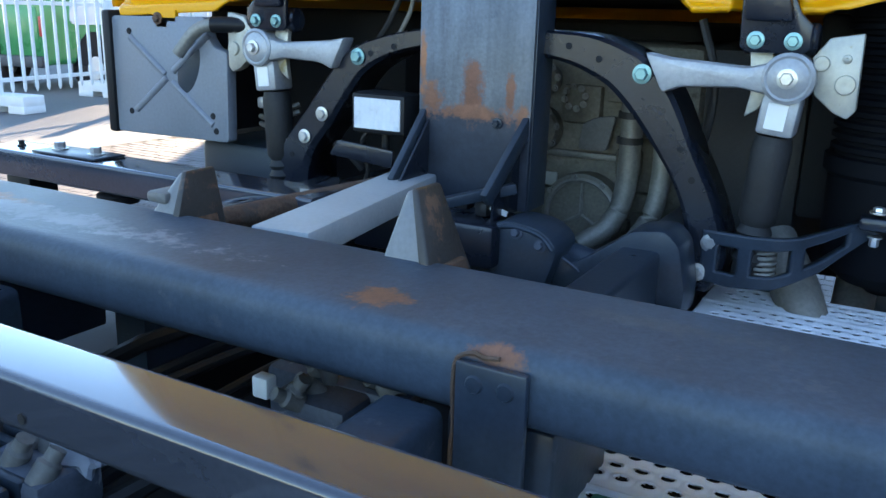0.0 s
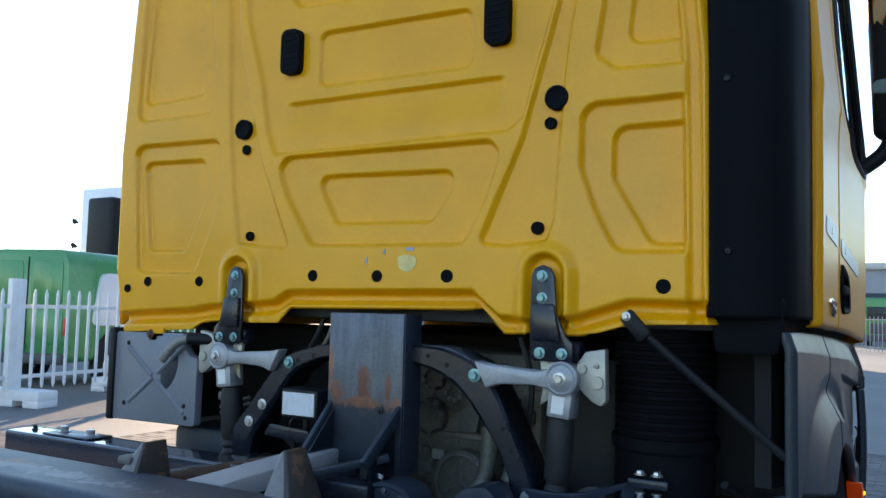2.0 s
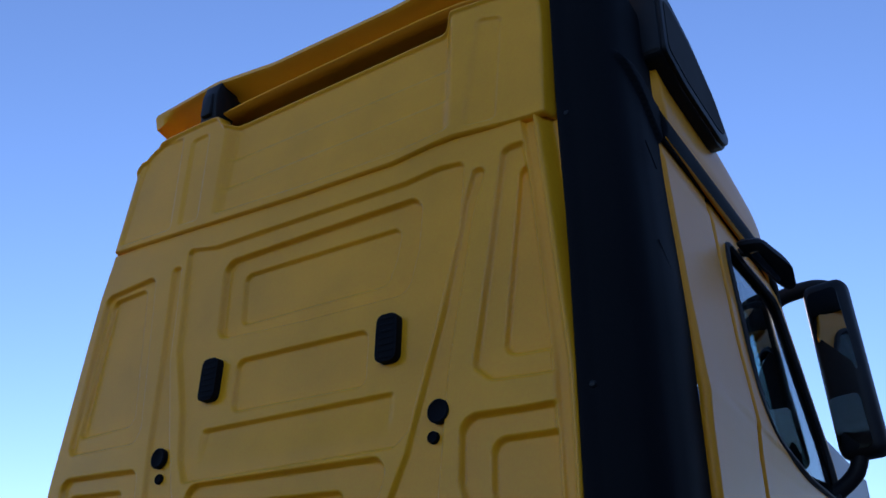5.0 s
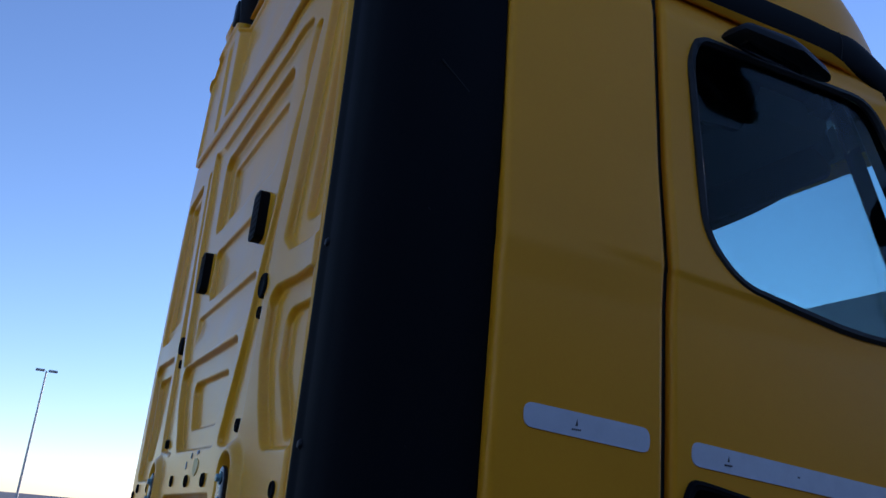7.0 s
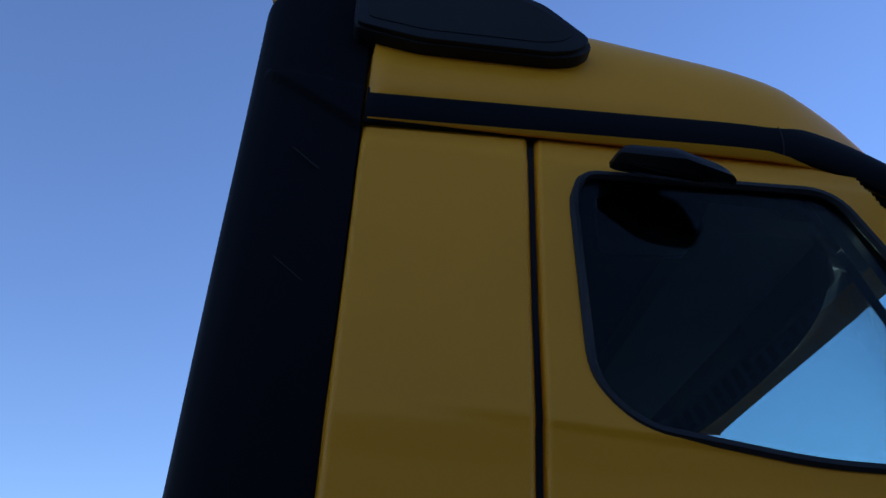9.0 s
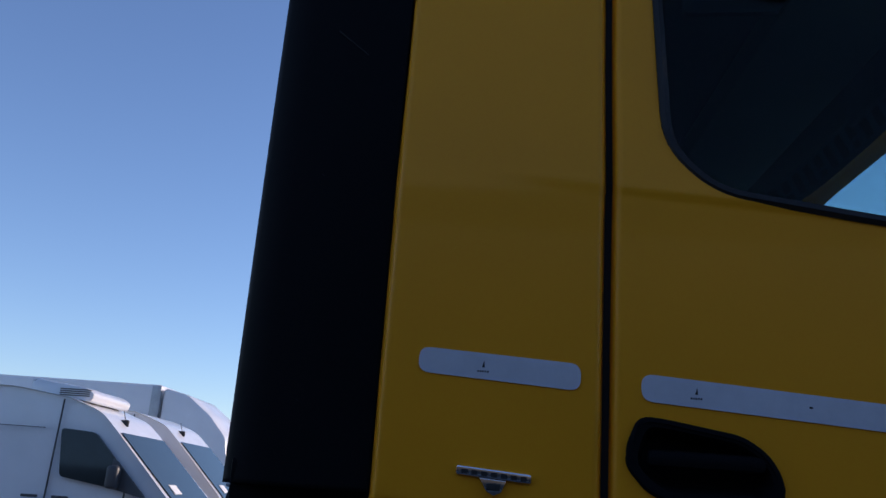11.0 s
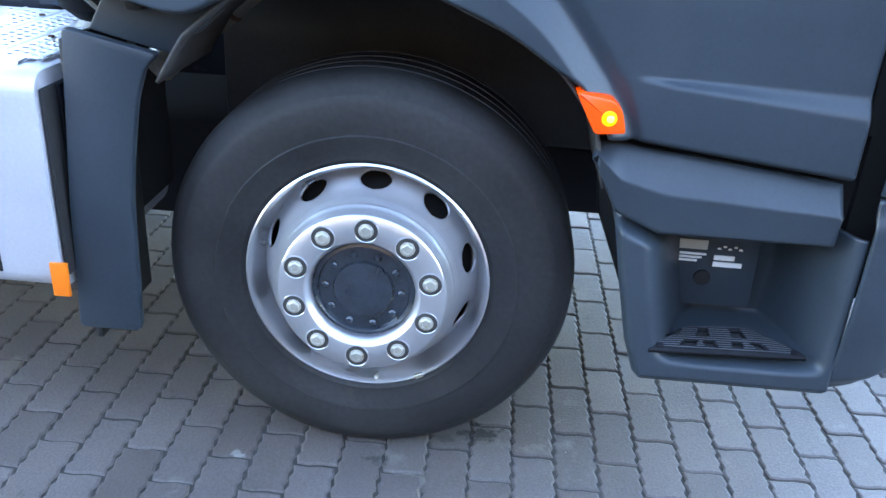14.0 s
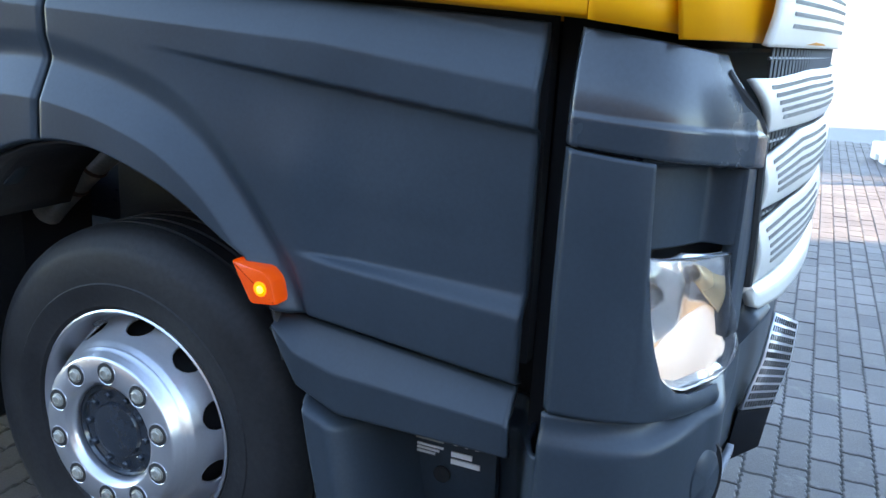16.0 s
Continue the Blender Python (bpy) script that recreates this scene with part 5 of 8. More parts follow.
def corner_place(u, v):
    lo, hi = 1.338 - 0.04 * u, 1.533 - 0.035 * u
    z = lo + v * (hi - lo)
    s = u * np.interp(z, [1.29, 1.36, 1.375, 1.42, 1.47, 1.50], [0.412, 0.418, 0.412, 0.365, 0.330, 0.318])
    crease = 1.395 - 0.03 * u
    off = 0.014 * step(v, 0, 0.03) - 0.05 * step(z, crease - 0.01, crease + 0.20) - 0.004 * step(z, crease - 0.006, crease + 0.004) - 0.02 * (1 - step(u, 0, 0.03))
    x, y = wrap(s, off)
    return x, y, z


skin("corner_top", sheet(np.linspace(0, 1, 70), np.linspace(0, 1, 50), corner_place), CORNER_GREY, truck, "dark grey corner panel over the headlamp", thick=0.02)
wrapped("corner_vane", 0.0, 0.36, 0.855, 1.33, GREY_PLASTIC, 0.012, "dark grey corner vane", n=70, nz=60,
        lo=lambda s: 0.855 + 0 * s, hi=lambda s: np.where(s < 0.152, 1.3355 - 0.1 * s, np.interp(s, [0.152, 0.158, 0.170, 0.185, 0.205, 0.24, 0.275, 0.32, 0.36], [1.320, 1.15, 1.06, 0.99, 0.935, 0.905, 0.895, 0.895, 0.90])),
        bulge=lambda s, z, v: 0.008 * np.sin(np.pi * v) - 0.02 * (1 - step(s, 0, 0.015)))
wrapped("lamp_recess", 0.13, 0.40, 1.160, 1.322, GREY_PLASTIC, -0.05, "recessed grey panel above the headlamp", n=50, nz=40,
        bulge=lambda s, z, v: 0.05 * np.maximum(step(v, 0.90, 1), step(s, 0.335, 0.385)))
wrapped("lamp_surround", 0.376, 0.436, 0.985, 1.312, GREY_PLASTIC, 0.004, "dark grey frame beside the headlamp", thick=0.03)
wrapped("bumper_corner", 0.0, 0.62, 0.34, 0.85, GREY_PLASTIC, 0.0, "dark grey bumper corner", n=70, nz=50,
        lo=lambda s: np.interp(s, [0, 0.1, 0.25, 0.45, 0.6], [0.345, 0.36, 0.42, 0.55, 0.62]), hi=lambda s: np.interp(s, [0, 0.2, 0.32, 0.42, 0.50, 0.54, 0.62], [0.848, 0.855, 0.885, 0.895, 0.905, 1.03, 1.04]),
        bulge=lambda s, z, v: -0.006 + 0.026 * step(v, 0.0, 0.5) - (0.016 + 0.022 * step(s, 0.0, 0.3)) * step(v, 0.865, 0.96) - 0.004 * (1 - step(s, 0, 0.012)) - 0.05 * (1 - step(v, -0.02, 0.12)) - 0.05 * step(s, 0.36, 0.54) * (1 - step(z, 0.88, 0.99)))
LAMP_LO = ([0.155, 0.165, 0.18, 0.205, 0.24, 0.275, 0.32, 0.40, 0.50], [1.10, 1.06, 0.99, 0.935, 0.905, 0.893, 0.893, 0.90, 0.91])
LAMP_HI = ([0.15, 0.37, 0.385, 0.42, 0.43, 0.50], [1.156, 1.150, 1.10, 1.05, 0.99, 0.985])
lamp = wrapped("headlamp", 0.155, 0.445, 0.90, 1.145, LENS, -0.004, "lit headlamp with clear lens", n=40, nz=30, thick=0.004,
               lo=lambda s: np.interp(s, *LAMP_LO), hi=lambda s: np.interp(s, *LAMP_HI), bulge=lambda s, z, v: 0.012 * np.sin(np.pi * v))
lamp.visible_shadow = False
LIP_GREY = material("grey_lip", (0.16, 0.17, 0.185), 0.45, vary=0.12, bump=0.02)
LAMP_BOWL = material("satin_lamp_bowl", (0.82, 0.80, 0.78), 0.2, metal=0.75, vary=0.12, scale=14, bump=0.01)
wrapped("reflector", 0.15, 0.45, 0.89, 1.15, LAMP_BOWL, -0.040, "bright faceted reflector", n=60, nz=40, parent=lamp,
        lo=lambda s: np.interp(s, *LAMP_LO) - 0.01, hi=lambda s: np.interp(s, *LAMP_HI) - 0.003,
        bulge=lambda s, z, v: 0.022 * (1 - step(v, 0, 0.15)) + 0.018 * np.abs(np.sin(24 * s + 3 * v)) * step(v, 0.1, 0.4) + 0.01 * np.sin(9 * v))
# Added amber piece that paints the warm streak in the upper lamp.
WARM_STREAK = material("amber_warm_streak", (0.9, 0.60, 0.34), 0.25, metal=0.5, vary=0.1, bump=0.01)
wrapped("amber_reflector", 0.29, 0.37, 1.04, 1.12, WARM_STREAK, -0.018, "amber piece painting the warm streak in the upper lamp", n=16, nz=16, parent=lamp, thick=0.004,
        bulge=lambda s, z, v: 0.012 * np.sin(np.pi * v), lo=lambda s: 1.10 - 0.9 * (s - 0.29), hi=lambda s: 1.132 - 0.25 * (s - 0.29))
HEADLIGHT_GLOW = glowing("lit_headlamp", (1.0, 0.94, 0.87), 0.034)
for s, z, r in ((0.205, 1.09, 0.042),):
    x, y = wrap(s, -0.04)
    x2, y2 = wrap(s, 0.1)
    d = Vector((float(x2 - x), float(y2 - y), 0))
    m = along((float(x), float(y), z), Vector((float(x), float(y), z)) + d)
    part("projector", bm_lathe([(r, -0.03), (r * 1.05, 0.0), (r * 0.9, 0.004), (r * 0.82, -0.005)], 28, m), CHROME, lamp)
    part("projector_lens", bm_lathe([(r * 0.92, -0.006), (r * 0.6, 0.012), (0.0001, 0.02)], 24, m), LENS, lamp)
wrapped("lit_bowl", 0.195, 0.444, 0.90, 1.04, HEADLIGHT_GLOW, -0.03, "glowing warm lamp bowl", n=40, nz=24, parent=lamp, thick=0.004,
        lo=lambda s: np.interp(s, *LAMP_LO) + 0.003, hi=lambda s: np.interp(s, [0.20, 0.24, 0.29, 0.35, 0.40, 0.44, 0.487], [0.965, 1.0, 1.03, 1.045, 1.02, 0.975, 0.955]),
        bulge=lambda s, z, v: 0.012 * np.sin(np.pi * v))
part("corner_core", bm_prism([(1.08, 2.04), (1.05, 2.16), (0.95, 2.22), (0.3, 2.32), (-0.3, 2.32), (-0.95, 2.22), (-1.08, 2.04)], 'z', 0.55, 1.50), SHADE_TRIM_BLACK, truck)
xf, yf = wrap(0.35, 0.016)
part("fog_pocket", bm_lathe([(0.072, -0.012), (0.072, 0.000), (0.066, 0.004), (0.062, 0.001), (0.0001, 0.001)], 32,
                            along((float(xf), float(yf), 0.695), (float(wrap(0.35, 0.1)[0]), float(wrap(0.35, 0.1)[1]), 0.695)) @ Matrix.Diagonal((0.85, 1.3, 1, 1))), BLACK_PLASTIC, truck, "dark pocket round the bumper cover")
part("fog_lamp", bm_lathe([(0.055, -0.01), (0.055, 0.004), (0.048, 0.010), (0.0001, 0.013)], 28,
                                along((float(xf), float(yf), 0.70), (float(wrap(0.35, 0.1)[0]), float(wrap(0.35, 0.1)[1]), 0.70)) @ Matrix.Diagonal((0.8, 1.2, 1, 1))), GREY_PLASTIC, truck,
           "round cover in the bumper")
wrapped("bumper_lip", 0.16, 0.62, 0.36, 0.42, LIP_GREY, -0.024, "pale grey lower lip of the bumper", n=40, nz=8, thick=0.015,
        lo=lambda s: np.interp(s, [0.16, 0.25, 0.45, 0.62], [0.388, 0.424, 0.553, 0.615]), hi=lambda s: np.interp(s, [0.16, 0.25, 0.45, 0.62], [0.402, 0.450, 0.590, 0.66]),
        bulge=lambda s, z, v: 0.012 * step(v, 0, 0.6))
wrapped("bumper_front", 0.62, TOTAL - 0.0, 0.62, 1.04, GREY_PLASTIC, -0.05, "dark grey front bumper", n=60, nz=10)
wrapped("corner_left", TOTAL - 0.40, TOTAL, 0.92, 1.52, GREY_PLASTIC, 0.0, n=20, nz=8)
# black trim between corner and grille
border = [(0.312, 1.468), (0.335, 1.440), (0.365, 1.410), (0.405, 1.372), (0.420, 1.33), (0.434, 1.24), (0.448, 1.15), (0.456, 1.07)]
part("black_trim", bm_hose([(*[float(q) for q in wrap(s, 0.002 - 0.05 * float(step(np.float64(z), 1.355, 1.565)))], z) for s, z in border], 0.012, 8), SHADE_TRIM_BLACK, truck, "black seal beside the grille")
# grille slats with rows of small slots, dark mesh between them at the outer ends
GRILLE = material("silver_grille", (0.60, 0.58, 0.53), 0.42, metal=0.2, vary=0.06, bump=0.01)


SLOT_GREY = material("shaded_slots", (0.30, 0.29, 0.27), 0.7, vary=0.15, bump=0)


def grille_slat(top_out, top_in, low, s_top, s_low):
    """A pressed slat with a slanted outer end, whose upper edge rises towards the middle."""
    def shape(s, v):
        e = mirror_s(s)
        top = top_out + (top_in - top_out) * ((e - 0.44) / 0.27).clip(0, 1)
        return low + v * (top - low), 0.002 + 0.014 * np.sin(np.pi * (0.12 + 0.80 * v))

    def place(u, v):
        s0 = s_low + (s_top - s_low) * v
        s = s0 + u * (TOTAL - 2 * s0)
        z, off = shape(s, v)
        x, y = wrap(s, off)
        return x, y, z
    slat = skin("grille_slat", sheet(np.linspace(0, 1, 140), np.linspace(0, 1, 24), place), GRILLE, truck, "silver grille slat with rows of small slots", thick=0.012)
    bm = bmesh.new()
    for row in range(5):
        v = 0.84 - row * 0.145
        for i in range(72):
            s = s_low + (s_top - s_low) * v + 0.048 + 0.010 * row + i * 0.0085
            pts = []
            for q in (s, s + 0.0075):
                z, off = shape(np.float64(q), v)
                pts.append(Vector((*[float(c) for c in wrap(q, off + 0.0006)], float(z))))
            a, b = pts
            d = b - a
            box(bm, 0, d.length * 0.48, -0.0022, 0.0022, -0.0038, 0.0038, m=Matrix.Translation(a) @ d.to_track_quat('X', 'Z').to_matrix().to_4x4())
    tagged(part("slot_pattern", bm, SLOT_GREY, slat), kind="stuff")


grille_slat(1.462, 1.474, 1.365, 0.345, 0.428)
grille_slat(1.316, 1.354, 1.218, 0.438, 0.456)
grille_slat(1.184, 1.206, 1.066, 0.462, 0.485)
grille_slat(1.66, 1.66, 1.515, 0.395, 0.372)
wrapped("grille_border", 0.458, TOTAL - 0.458, 1.0, 1.072, GRILLE, 0.016, "silver lower border of the grille", n=60, nz=8, thick=0.02,
        lo=lambda s: np.interp(mirror_s(s), [0.458, 0.50, 0.7, 1.4], [1.05, 1.012, 0.99, 0.985]), hi=lambda s: np.interp(mirror_s(s), [0.458, 0.5, 0.7, 1.4], [1.078, 1.062, 1.05, 1.045]),
        bulge=lambda s, z, v: -0.02 * step(v, 0.6, 1.0))
bm = bmesh.new()
MESH_GREY = material("dark_grille_mesh", (0.05, 0.052, 0.056), 0.5, vary=0.15, bump=0.02)
for z0 in (1.340, 1.195, 1.495):
    pts = [Vector((*[float(q) for q in wrap(s, -0.010)], z0)) for s in np.linspace(0.43, TOTAL - 0.43, 50)]
    hose(bm, pts, 0.0035, 4, 1)
for i in range(70):
    s = 0.45 + i * (TOTAL - 0.90) / 69
    x, y = wrap(s, -0.010)
    rod(bm, (float(x), float(y), 1.03), (float(x), float(y), 1.52), 0.004, 4)
part("grille_mesh", bm, MESH_GREY, truck, "dark grille mesh behind the slats")
# perforated step plate at the bumper, with a black cover below
C = [Vector(q) for q in ((0.63, 2.362, 0.690), (0.508, 2.426, 0.664), (0.45, 2.452, 0.872), (0.55, 2.400, 0.915))]
NORMAL = (C[1] - C[0]).cross(C[3] - C[0]).normalized()


def on_plate(u, v, out=0.0):
    q = (C[0].lerp(C[1], u)).lerp(C[3].lerp(C[2], u), v)
    return q + NORMAL * (out + 0.012 * (1 - abs(v - 0.55) / 0.55))


def plate_sheet(u, v):
    q = np.array([[on_plate(a, b) for a, b in zip(r, s)] for r, s in zip(u, v)])
    return q[..., 0], q[..., 1], q[..., 2]


stepplate = skin("bumper_step", sheet(np.linspace(0, 1, 3), np.linspace(0, 1, 5), plate_sheet), ALU, truck, "perforated aluminium bumper step", thick=0.008)
bm = bmesh.new()
for i in range(11):
    for j in range(11):
        u, v = 0.03 + j * 0.086 + 0.012 * (i % 2), 0.03 + i * 0.088
        frustum(bm, [on_plate(u, v, 0.0), on_plate(u + 0.045, v, 0.0), on_plate(u + 0.045, v + 0.06, 0.0), on_plate(u, v + 0.06, 0.0)],
                [on_plate(u, v, 0.0012), on_plate(u + 0.045, v, 0.0012), on_plate(u + 0.045, v + 0.06, 0.0012), on_plate(u, v + 0.06, 0.0012)])
        frustum(bm, [on_plate(u, v, -0.0094), on_plate(u + 0.045, v, -0.0094), on_plate(u + 0.045, v + 0.06, -0.0094), on_plate(u, v + 0.06, -0.0094)],
                [on_plate(u, v, -0.007), on_plate(u + 0.045, v, -0.007), on_plate(u + 0.045, v + 0.06, -0.007), on_plate(u, v + 0.06, -0.007)])
tagged(part("hole_pattern", bm, SHADE_TRIM_BLACK, stepplate), kind="stuff")
part("tow_cover", frustum(bmesh.new(), [(0.66, 2.34, 0.560), (0.50, 2.41, 0.545), (0.36, 2.40, 0.545), (0.42, 2.30, 0.56)],
                          [(0.64, 2.355, 0.688), (0.50, 2.424, 0.660), (0.36, 2.42, 0.66), (0.42, 2.32, 0.68)], 0.006), DEFLECTOR, truck, "black cover under the bumper step")

# ---- chassis behind the cab ----
for sx in (-1, 1):
    a, b = sorted((sx * 0.37, sx * 0.45))
    rail = part("frame_rail", bm_prism(outline([(a, 0.82), (b, 0.82), (b, 1.132), (a, 1.132)], 0.012, 3), 'y', -0.64, 0.9), FRAME_BLUE, truck, "dark blue painted frame rail")
    a, b = sorted((sx * 0.335, sx * 0.42))
    part("rear_rail", bm_prism(outline([(a, 0.84), (b, 0.84), (b, 1.128), (a, 1.128)], 0.016, 4), 'y', -4.2, -0.905), FRAME_BLUE, truck, "dark blue painted frame rail behind the tube")
    for k in range(8):
        part("rail_bolt", bm_bolt((sx * 0.42, -3.6 + 0.36 * k, 0.95), (sx, 0, 0), 0.013), FRAME_BLUE, rail)


def round_bar(name, x0, x1, y0, y1, z0, z1, r, mat, label):
    return part(name, bm_prism(outline([(y0, z0), (y1, z0), (y1, z1), (y0, z1)], r, 5), 'x', x0, x1, 0), mat, truck, label)


# big cross tube with its twist locks
LOCK_RUST = material("worn_lock_casting", (0.13, 0.085, 0.062), 0.75, vary=0.45, scale=20, bump=0.3, spots=(0.30, 0.24, 0.20), spot_amount=0.42, spot_scale=26)
TY0, TY1, TZ0, TZ1 = -0.905, -0.645, 1.122, 1.218
bm = bmesh.new()
rows = []
for x, rise in ((-1.17, 0.042), (-0.99, 0.040), (-0.885, 0.0), (0.885, 0.0), (0.99, 0.040), (1.165, 0.042)):
    rows.append([bm.verts.new((x, y, z)) for y, z in outline([(TY0, TZ0 + rise), (TY1, TZ0 + rise), (TY1, TZ1), (TY0, TZ1)], 0.035, 5)])
for a, b in zip(rows, rows[1:]):
    for i in range(len(a)):
        bm.faces.new((a[i], a[(i + 1) % len(a)], b[(i + 1) % len(a)], b[i]))
bm.faces.new(rows[0]), bm.faces.new(rows[-1])
tube = part("cross_tube", bm, TUBE_PAINT, truck, "worn dark blue cross tube with rust patches")
for sx in (-1, 1):
    part("end_plate", bm_box(sx * 1.167 - 0.004, sx * 1.167 + 0.004, TY0 + 0.02, TY1 - 0.015, TZ0 + 0.052, TZ1 - 0.012, 0.003), RUST, tube)
    bm = bm_lathe([(0.060, 0.0), (0.062, 0.02), (0.063, 0.036), (0.060, 0.050), (0.050, 0.064), (0.030, 0.073), (0.012, 0.075), (0.0001, 0.0755)], 28, pose(sx * 1.10, -0.765, TZ1) @ Matrix.Diagonal((0.56, 0.68, 0.56, 1)))
    for v in bm.verts:
        v.co += Vector((1, 1, 0.7)) * (0.007 * noise.noise(v.co * 38) + 0.004 * noise.noise(v.co * 90))
    lock = part("twist_lock", bm, LOCK_RUST, tube, "battered rusty twist lock", smooth=25)
    part("lock_plate", bm_box(sx * 1.10 - 0.048, sx * 1.10 + 0.060, -0.832, -0.690, TZ1 - 0.004, TZ1 + 0.006, 0.003), RUST, tube)
    bm = bm_box(sx * 1.097 - 0.075, sx * 1.097 + 0.075, -0.86, -0.70, TZ0 + 0.008, TZ0 + 0.045, 0.010)
    box(bm, sx * 1.097 - 0.04, sx * 1.097 + 0.05, -0.84, -0.73, TZ0 - 0.008, TZ0 + 0.012, 0.006)
    rod(bm, (sx * 1.09, -0.80, TZ0 - 0.02), (sx * 1.09, -0.80, TZ0 + 0.03), 0.02)
    part("lock_base", bm, RUST, tube)
for sx in (-1, 1):
    x0, x1 = sorted((sx * 0.44, sx * 0.525))
    plate = part("hanger_plate", bm_box(x0, x1, TY0 - 0.014, TY0 - 0.003, 0.96, 1.198, 0.003), FRAME_BLUE, tube, "blue steel hanger plate welded to the tube")
    weld = [(x0 - 0.004, TY0 - 0.008, 1.03), (x0 - 0.006, TY0 - 0.007, 1.08), (x0 - 0.003, TY0 - 0.008, 1.12), (x0 - 0.006, TY0 - 0.006, 1.165), (x0 - 0.002, TY0 - 0.005, 1.196), (x0 + 0.016, TY0 - 0.003, 1.206),
            (x0 + 0.030, TY0 - 0.002, 1.203), (x0 + 0.048, TY0 - 0.003, 1.206)]
    part("weld", bm_hose(weld, 0.0030, 6), RUST, plate, "rusty uneven weld seam")
    for q in (0.28, 0.72):
        part("plate_bolt", bm_lathe([(0.011, 0), (0.009, 0.003), (0.0001, 0.004)], 14, pose(x0 + q * (x1 - x0), TY0 - 0.014, 1.175, 90)), FRAME_BLUE, plate)
    part("cross_block", bm_box(x0 - 0.03, x1 + 0.02, -0.88, -0.68, 0.98, 1.118, 0.008), FRAME_BLUE, tube)
# Right-hand edge: side shade put into a near-black base, with rust spots.
GUIDE_EDGE = material("shaded_rust_spotted_edge", (0.035, 0.032, 0.03), 0.55, vary=0.25, scale=10, bump=0.15, spots=(0.13, 0.07, 0.045), spot_amount=0.6, spot_scale=16)
GUIDE_GREY = material("pale_cast_guide", (0.17, 0.178, 0.185), 0.5, metal=0.15, vary=0.2, scale=10, bump=0.1, spots=(0.2, 0.12, 0.07), spot_amount=0.2)
# guide brackets in front of the tube
for gx in (-0.26, 0.235):
    ax = gx + 0.03 if gx < 0 else gx - 0.012
    tip = 1.285 if gx < 0 else 1.312
    bm = frustum(bmesh.new(), [(gx - 0.055, -0.70, 1.165), (gx + 0.040, -0.70, 1.165), (gx + 0.045, -0.575, 1.165), (gx - 0.055, -0.575, 1.165)],
                 [(ax - 0.010, -0.655, tip), (ax + 0.008, -0.655, tip), (ax + 0.008, -0.595, tip), (ax - 0.010, -0.595, tip)], 0.005)
    frustum(bm, [(gx - 0.085, -0.735, 1.150), (gx + 0.085, -0.735, 1.150), (gx + 0.085, -0.565, 1.150), (gx - 0.085, -0.565, 1.150)],
            [(gx - 0.066, -0.715, 1.178), (gx + 0.066, -0.715, 1.178), (gx + 0.066, -0.570, 1.178), (gx - 0.066, -0.570, 1.178)], 0.005)
    guide = part("guide_bracket", bm, GUIDE_GREY, truck, "grey cast guide bracket with a darkened, rusty edge")
    part("shaded_rust_edge", frustum(bmesh.new(), [(gx + 0.034, -0.705, 1.178), (gx + 0.054, -0.705, 1.178), (gx + 0.054, -0.58, 1.178), (gx + 0.036, -0.58, 1.178)],
                              [(ax, -0.660, tip + 0.004), (ax + 0.011, -0.660, tip + 0.004), (ax + 0.011, -0.592, tip + 0.004), (ax, -0.592, tip + 0.004)], 0.004), GUIDE_EDGE, guide)
    part("rust_spot", frustum(bmesh.new(), [(gx + 0.034, -0.709, 1.178), (gx + 0.060, -0.709, 1.178), (gx + 0.060, -0.60, 1.178), (gx + 0.040, -0.60, 1.178)],
                              [(gx + 0.030, -0.698, 1.212), (gx + 0.050, -0.698, 1.212), (gx + 0.050, -0.60, 1.212), (gx + 0.035, -0.60, 1.212)], 0.003), RUST, guide)
    if gx < 0:
        part("lug", bm_box(gx - 0.035, gx + 0.012, -0.682, -0.62, 1.232, 1.252, 0.007), CAST_GREY, guide)
# second cross bar, glossy, with two plates and yellow bolts
bar = round_bar("cross_bar", -1.15, 1.0, -1.198, -1.106, 1.135, 1.198, 0.012, FRAME_BLUE, "glossy dark blue folded cross bar")
GLOSS = material("glossy_blue_paint", (0.040, 0.047, 0.062), 0.16, vary=0.2, scale=4, bump=0.006, coat=0.8, rough_vary=0.06)
bar.data.materials[0] = GLOSS
part("bar_end", bm_box(1.0, 1.045, -1.19, -1.112, 1.14, 1.192, 0.008), FRAME_BLUE, bar)
for bx in (0.885, -1.0):
    pl = part("clamp_plate", bm_box(bx - 0.10, bx + 0.10, -1.19, -1.112, 1.199, 1.206, 0.002), FRAME_BLUE, bar, "flat plate bolted to the cross bar")
    for d in (-0.078, 0.074):
        part("yellow_bolt", bm_bolt((bx + d, -1.148, 1.206), (0, 0, 1), 0.0085, 0.013), BOLT_YELLOW, pl, "yellow plated bolt")
for hx in (0.1, 0.42, -0.3, -0.7):
    part("hole", bm_lathe([(0.006, 0), (0.006, 0.002), (0.0001, 0.002)], 12, pose(hx, -1.198, 1.155, 90)), SHADE_TRIM_BLACK, bar)
for sx in (-1, 1):
    part("bar_saddle", bm_box(min(sx * 0.33, sx * 0.425), max(sx * 0.33, sx * 0.425), -1.19, -1.115, 1.122, 1.137, 0.002), FRAME_BLUE, bar)
# left stub bar with plate and bolts, nearer the cab
stub = round_bar("side_bar", -1.35, -0.24, -0.30, -0.17, 1.105, 1.176, 0.01, GLOSS, "glossy dark blue bar on the frame")
part("bar_plate", bm_box(-1.17, -0.93, -0.285, -0.185, 1.177, 1.183, 0.002), FRAME_BLUE, stub)
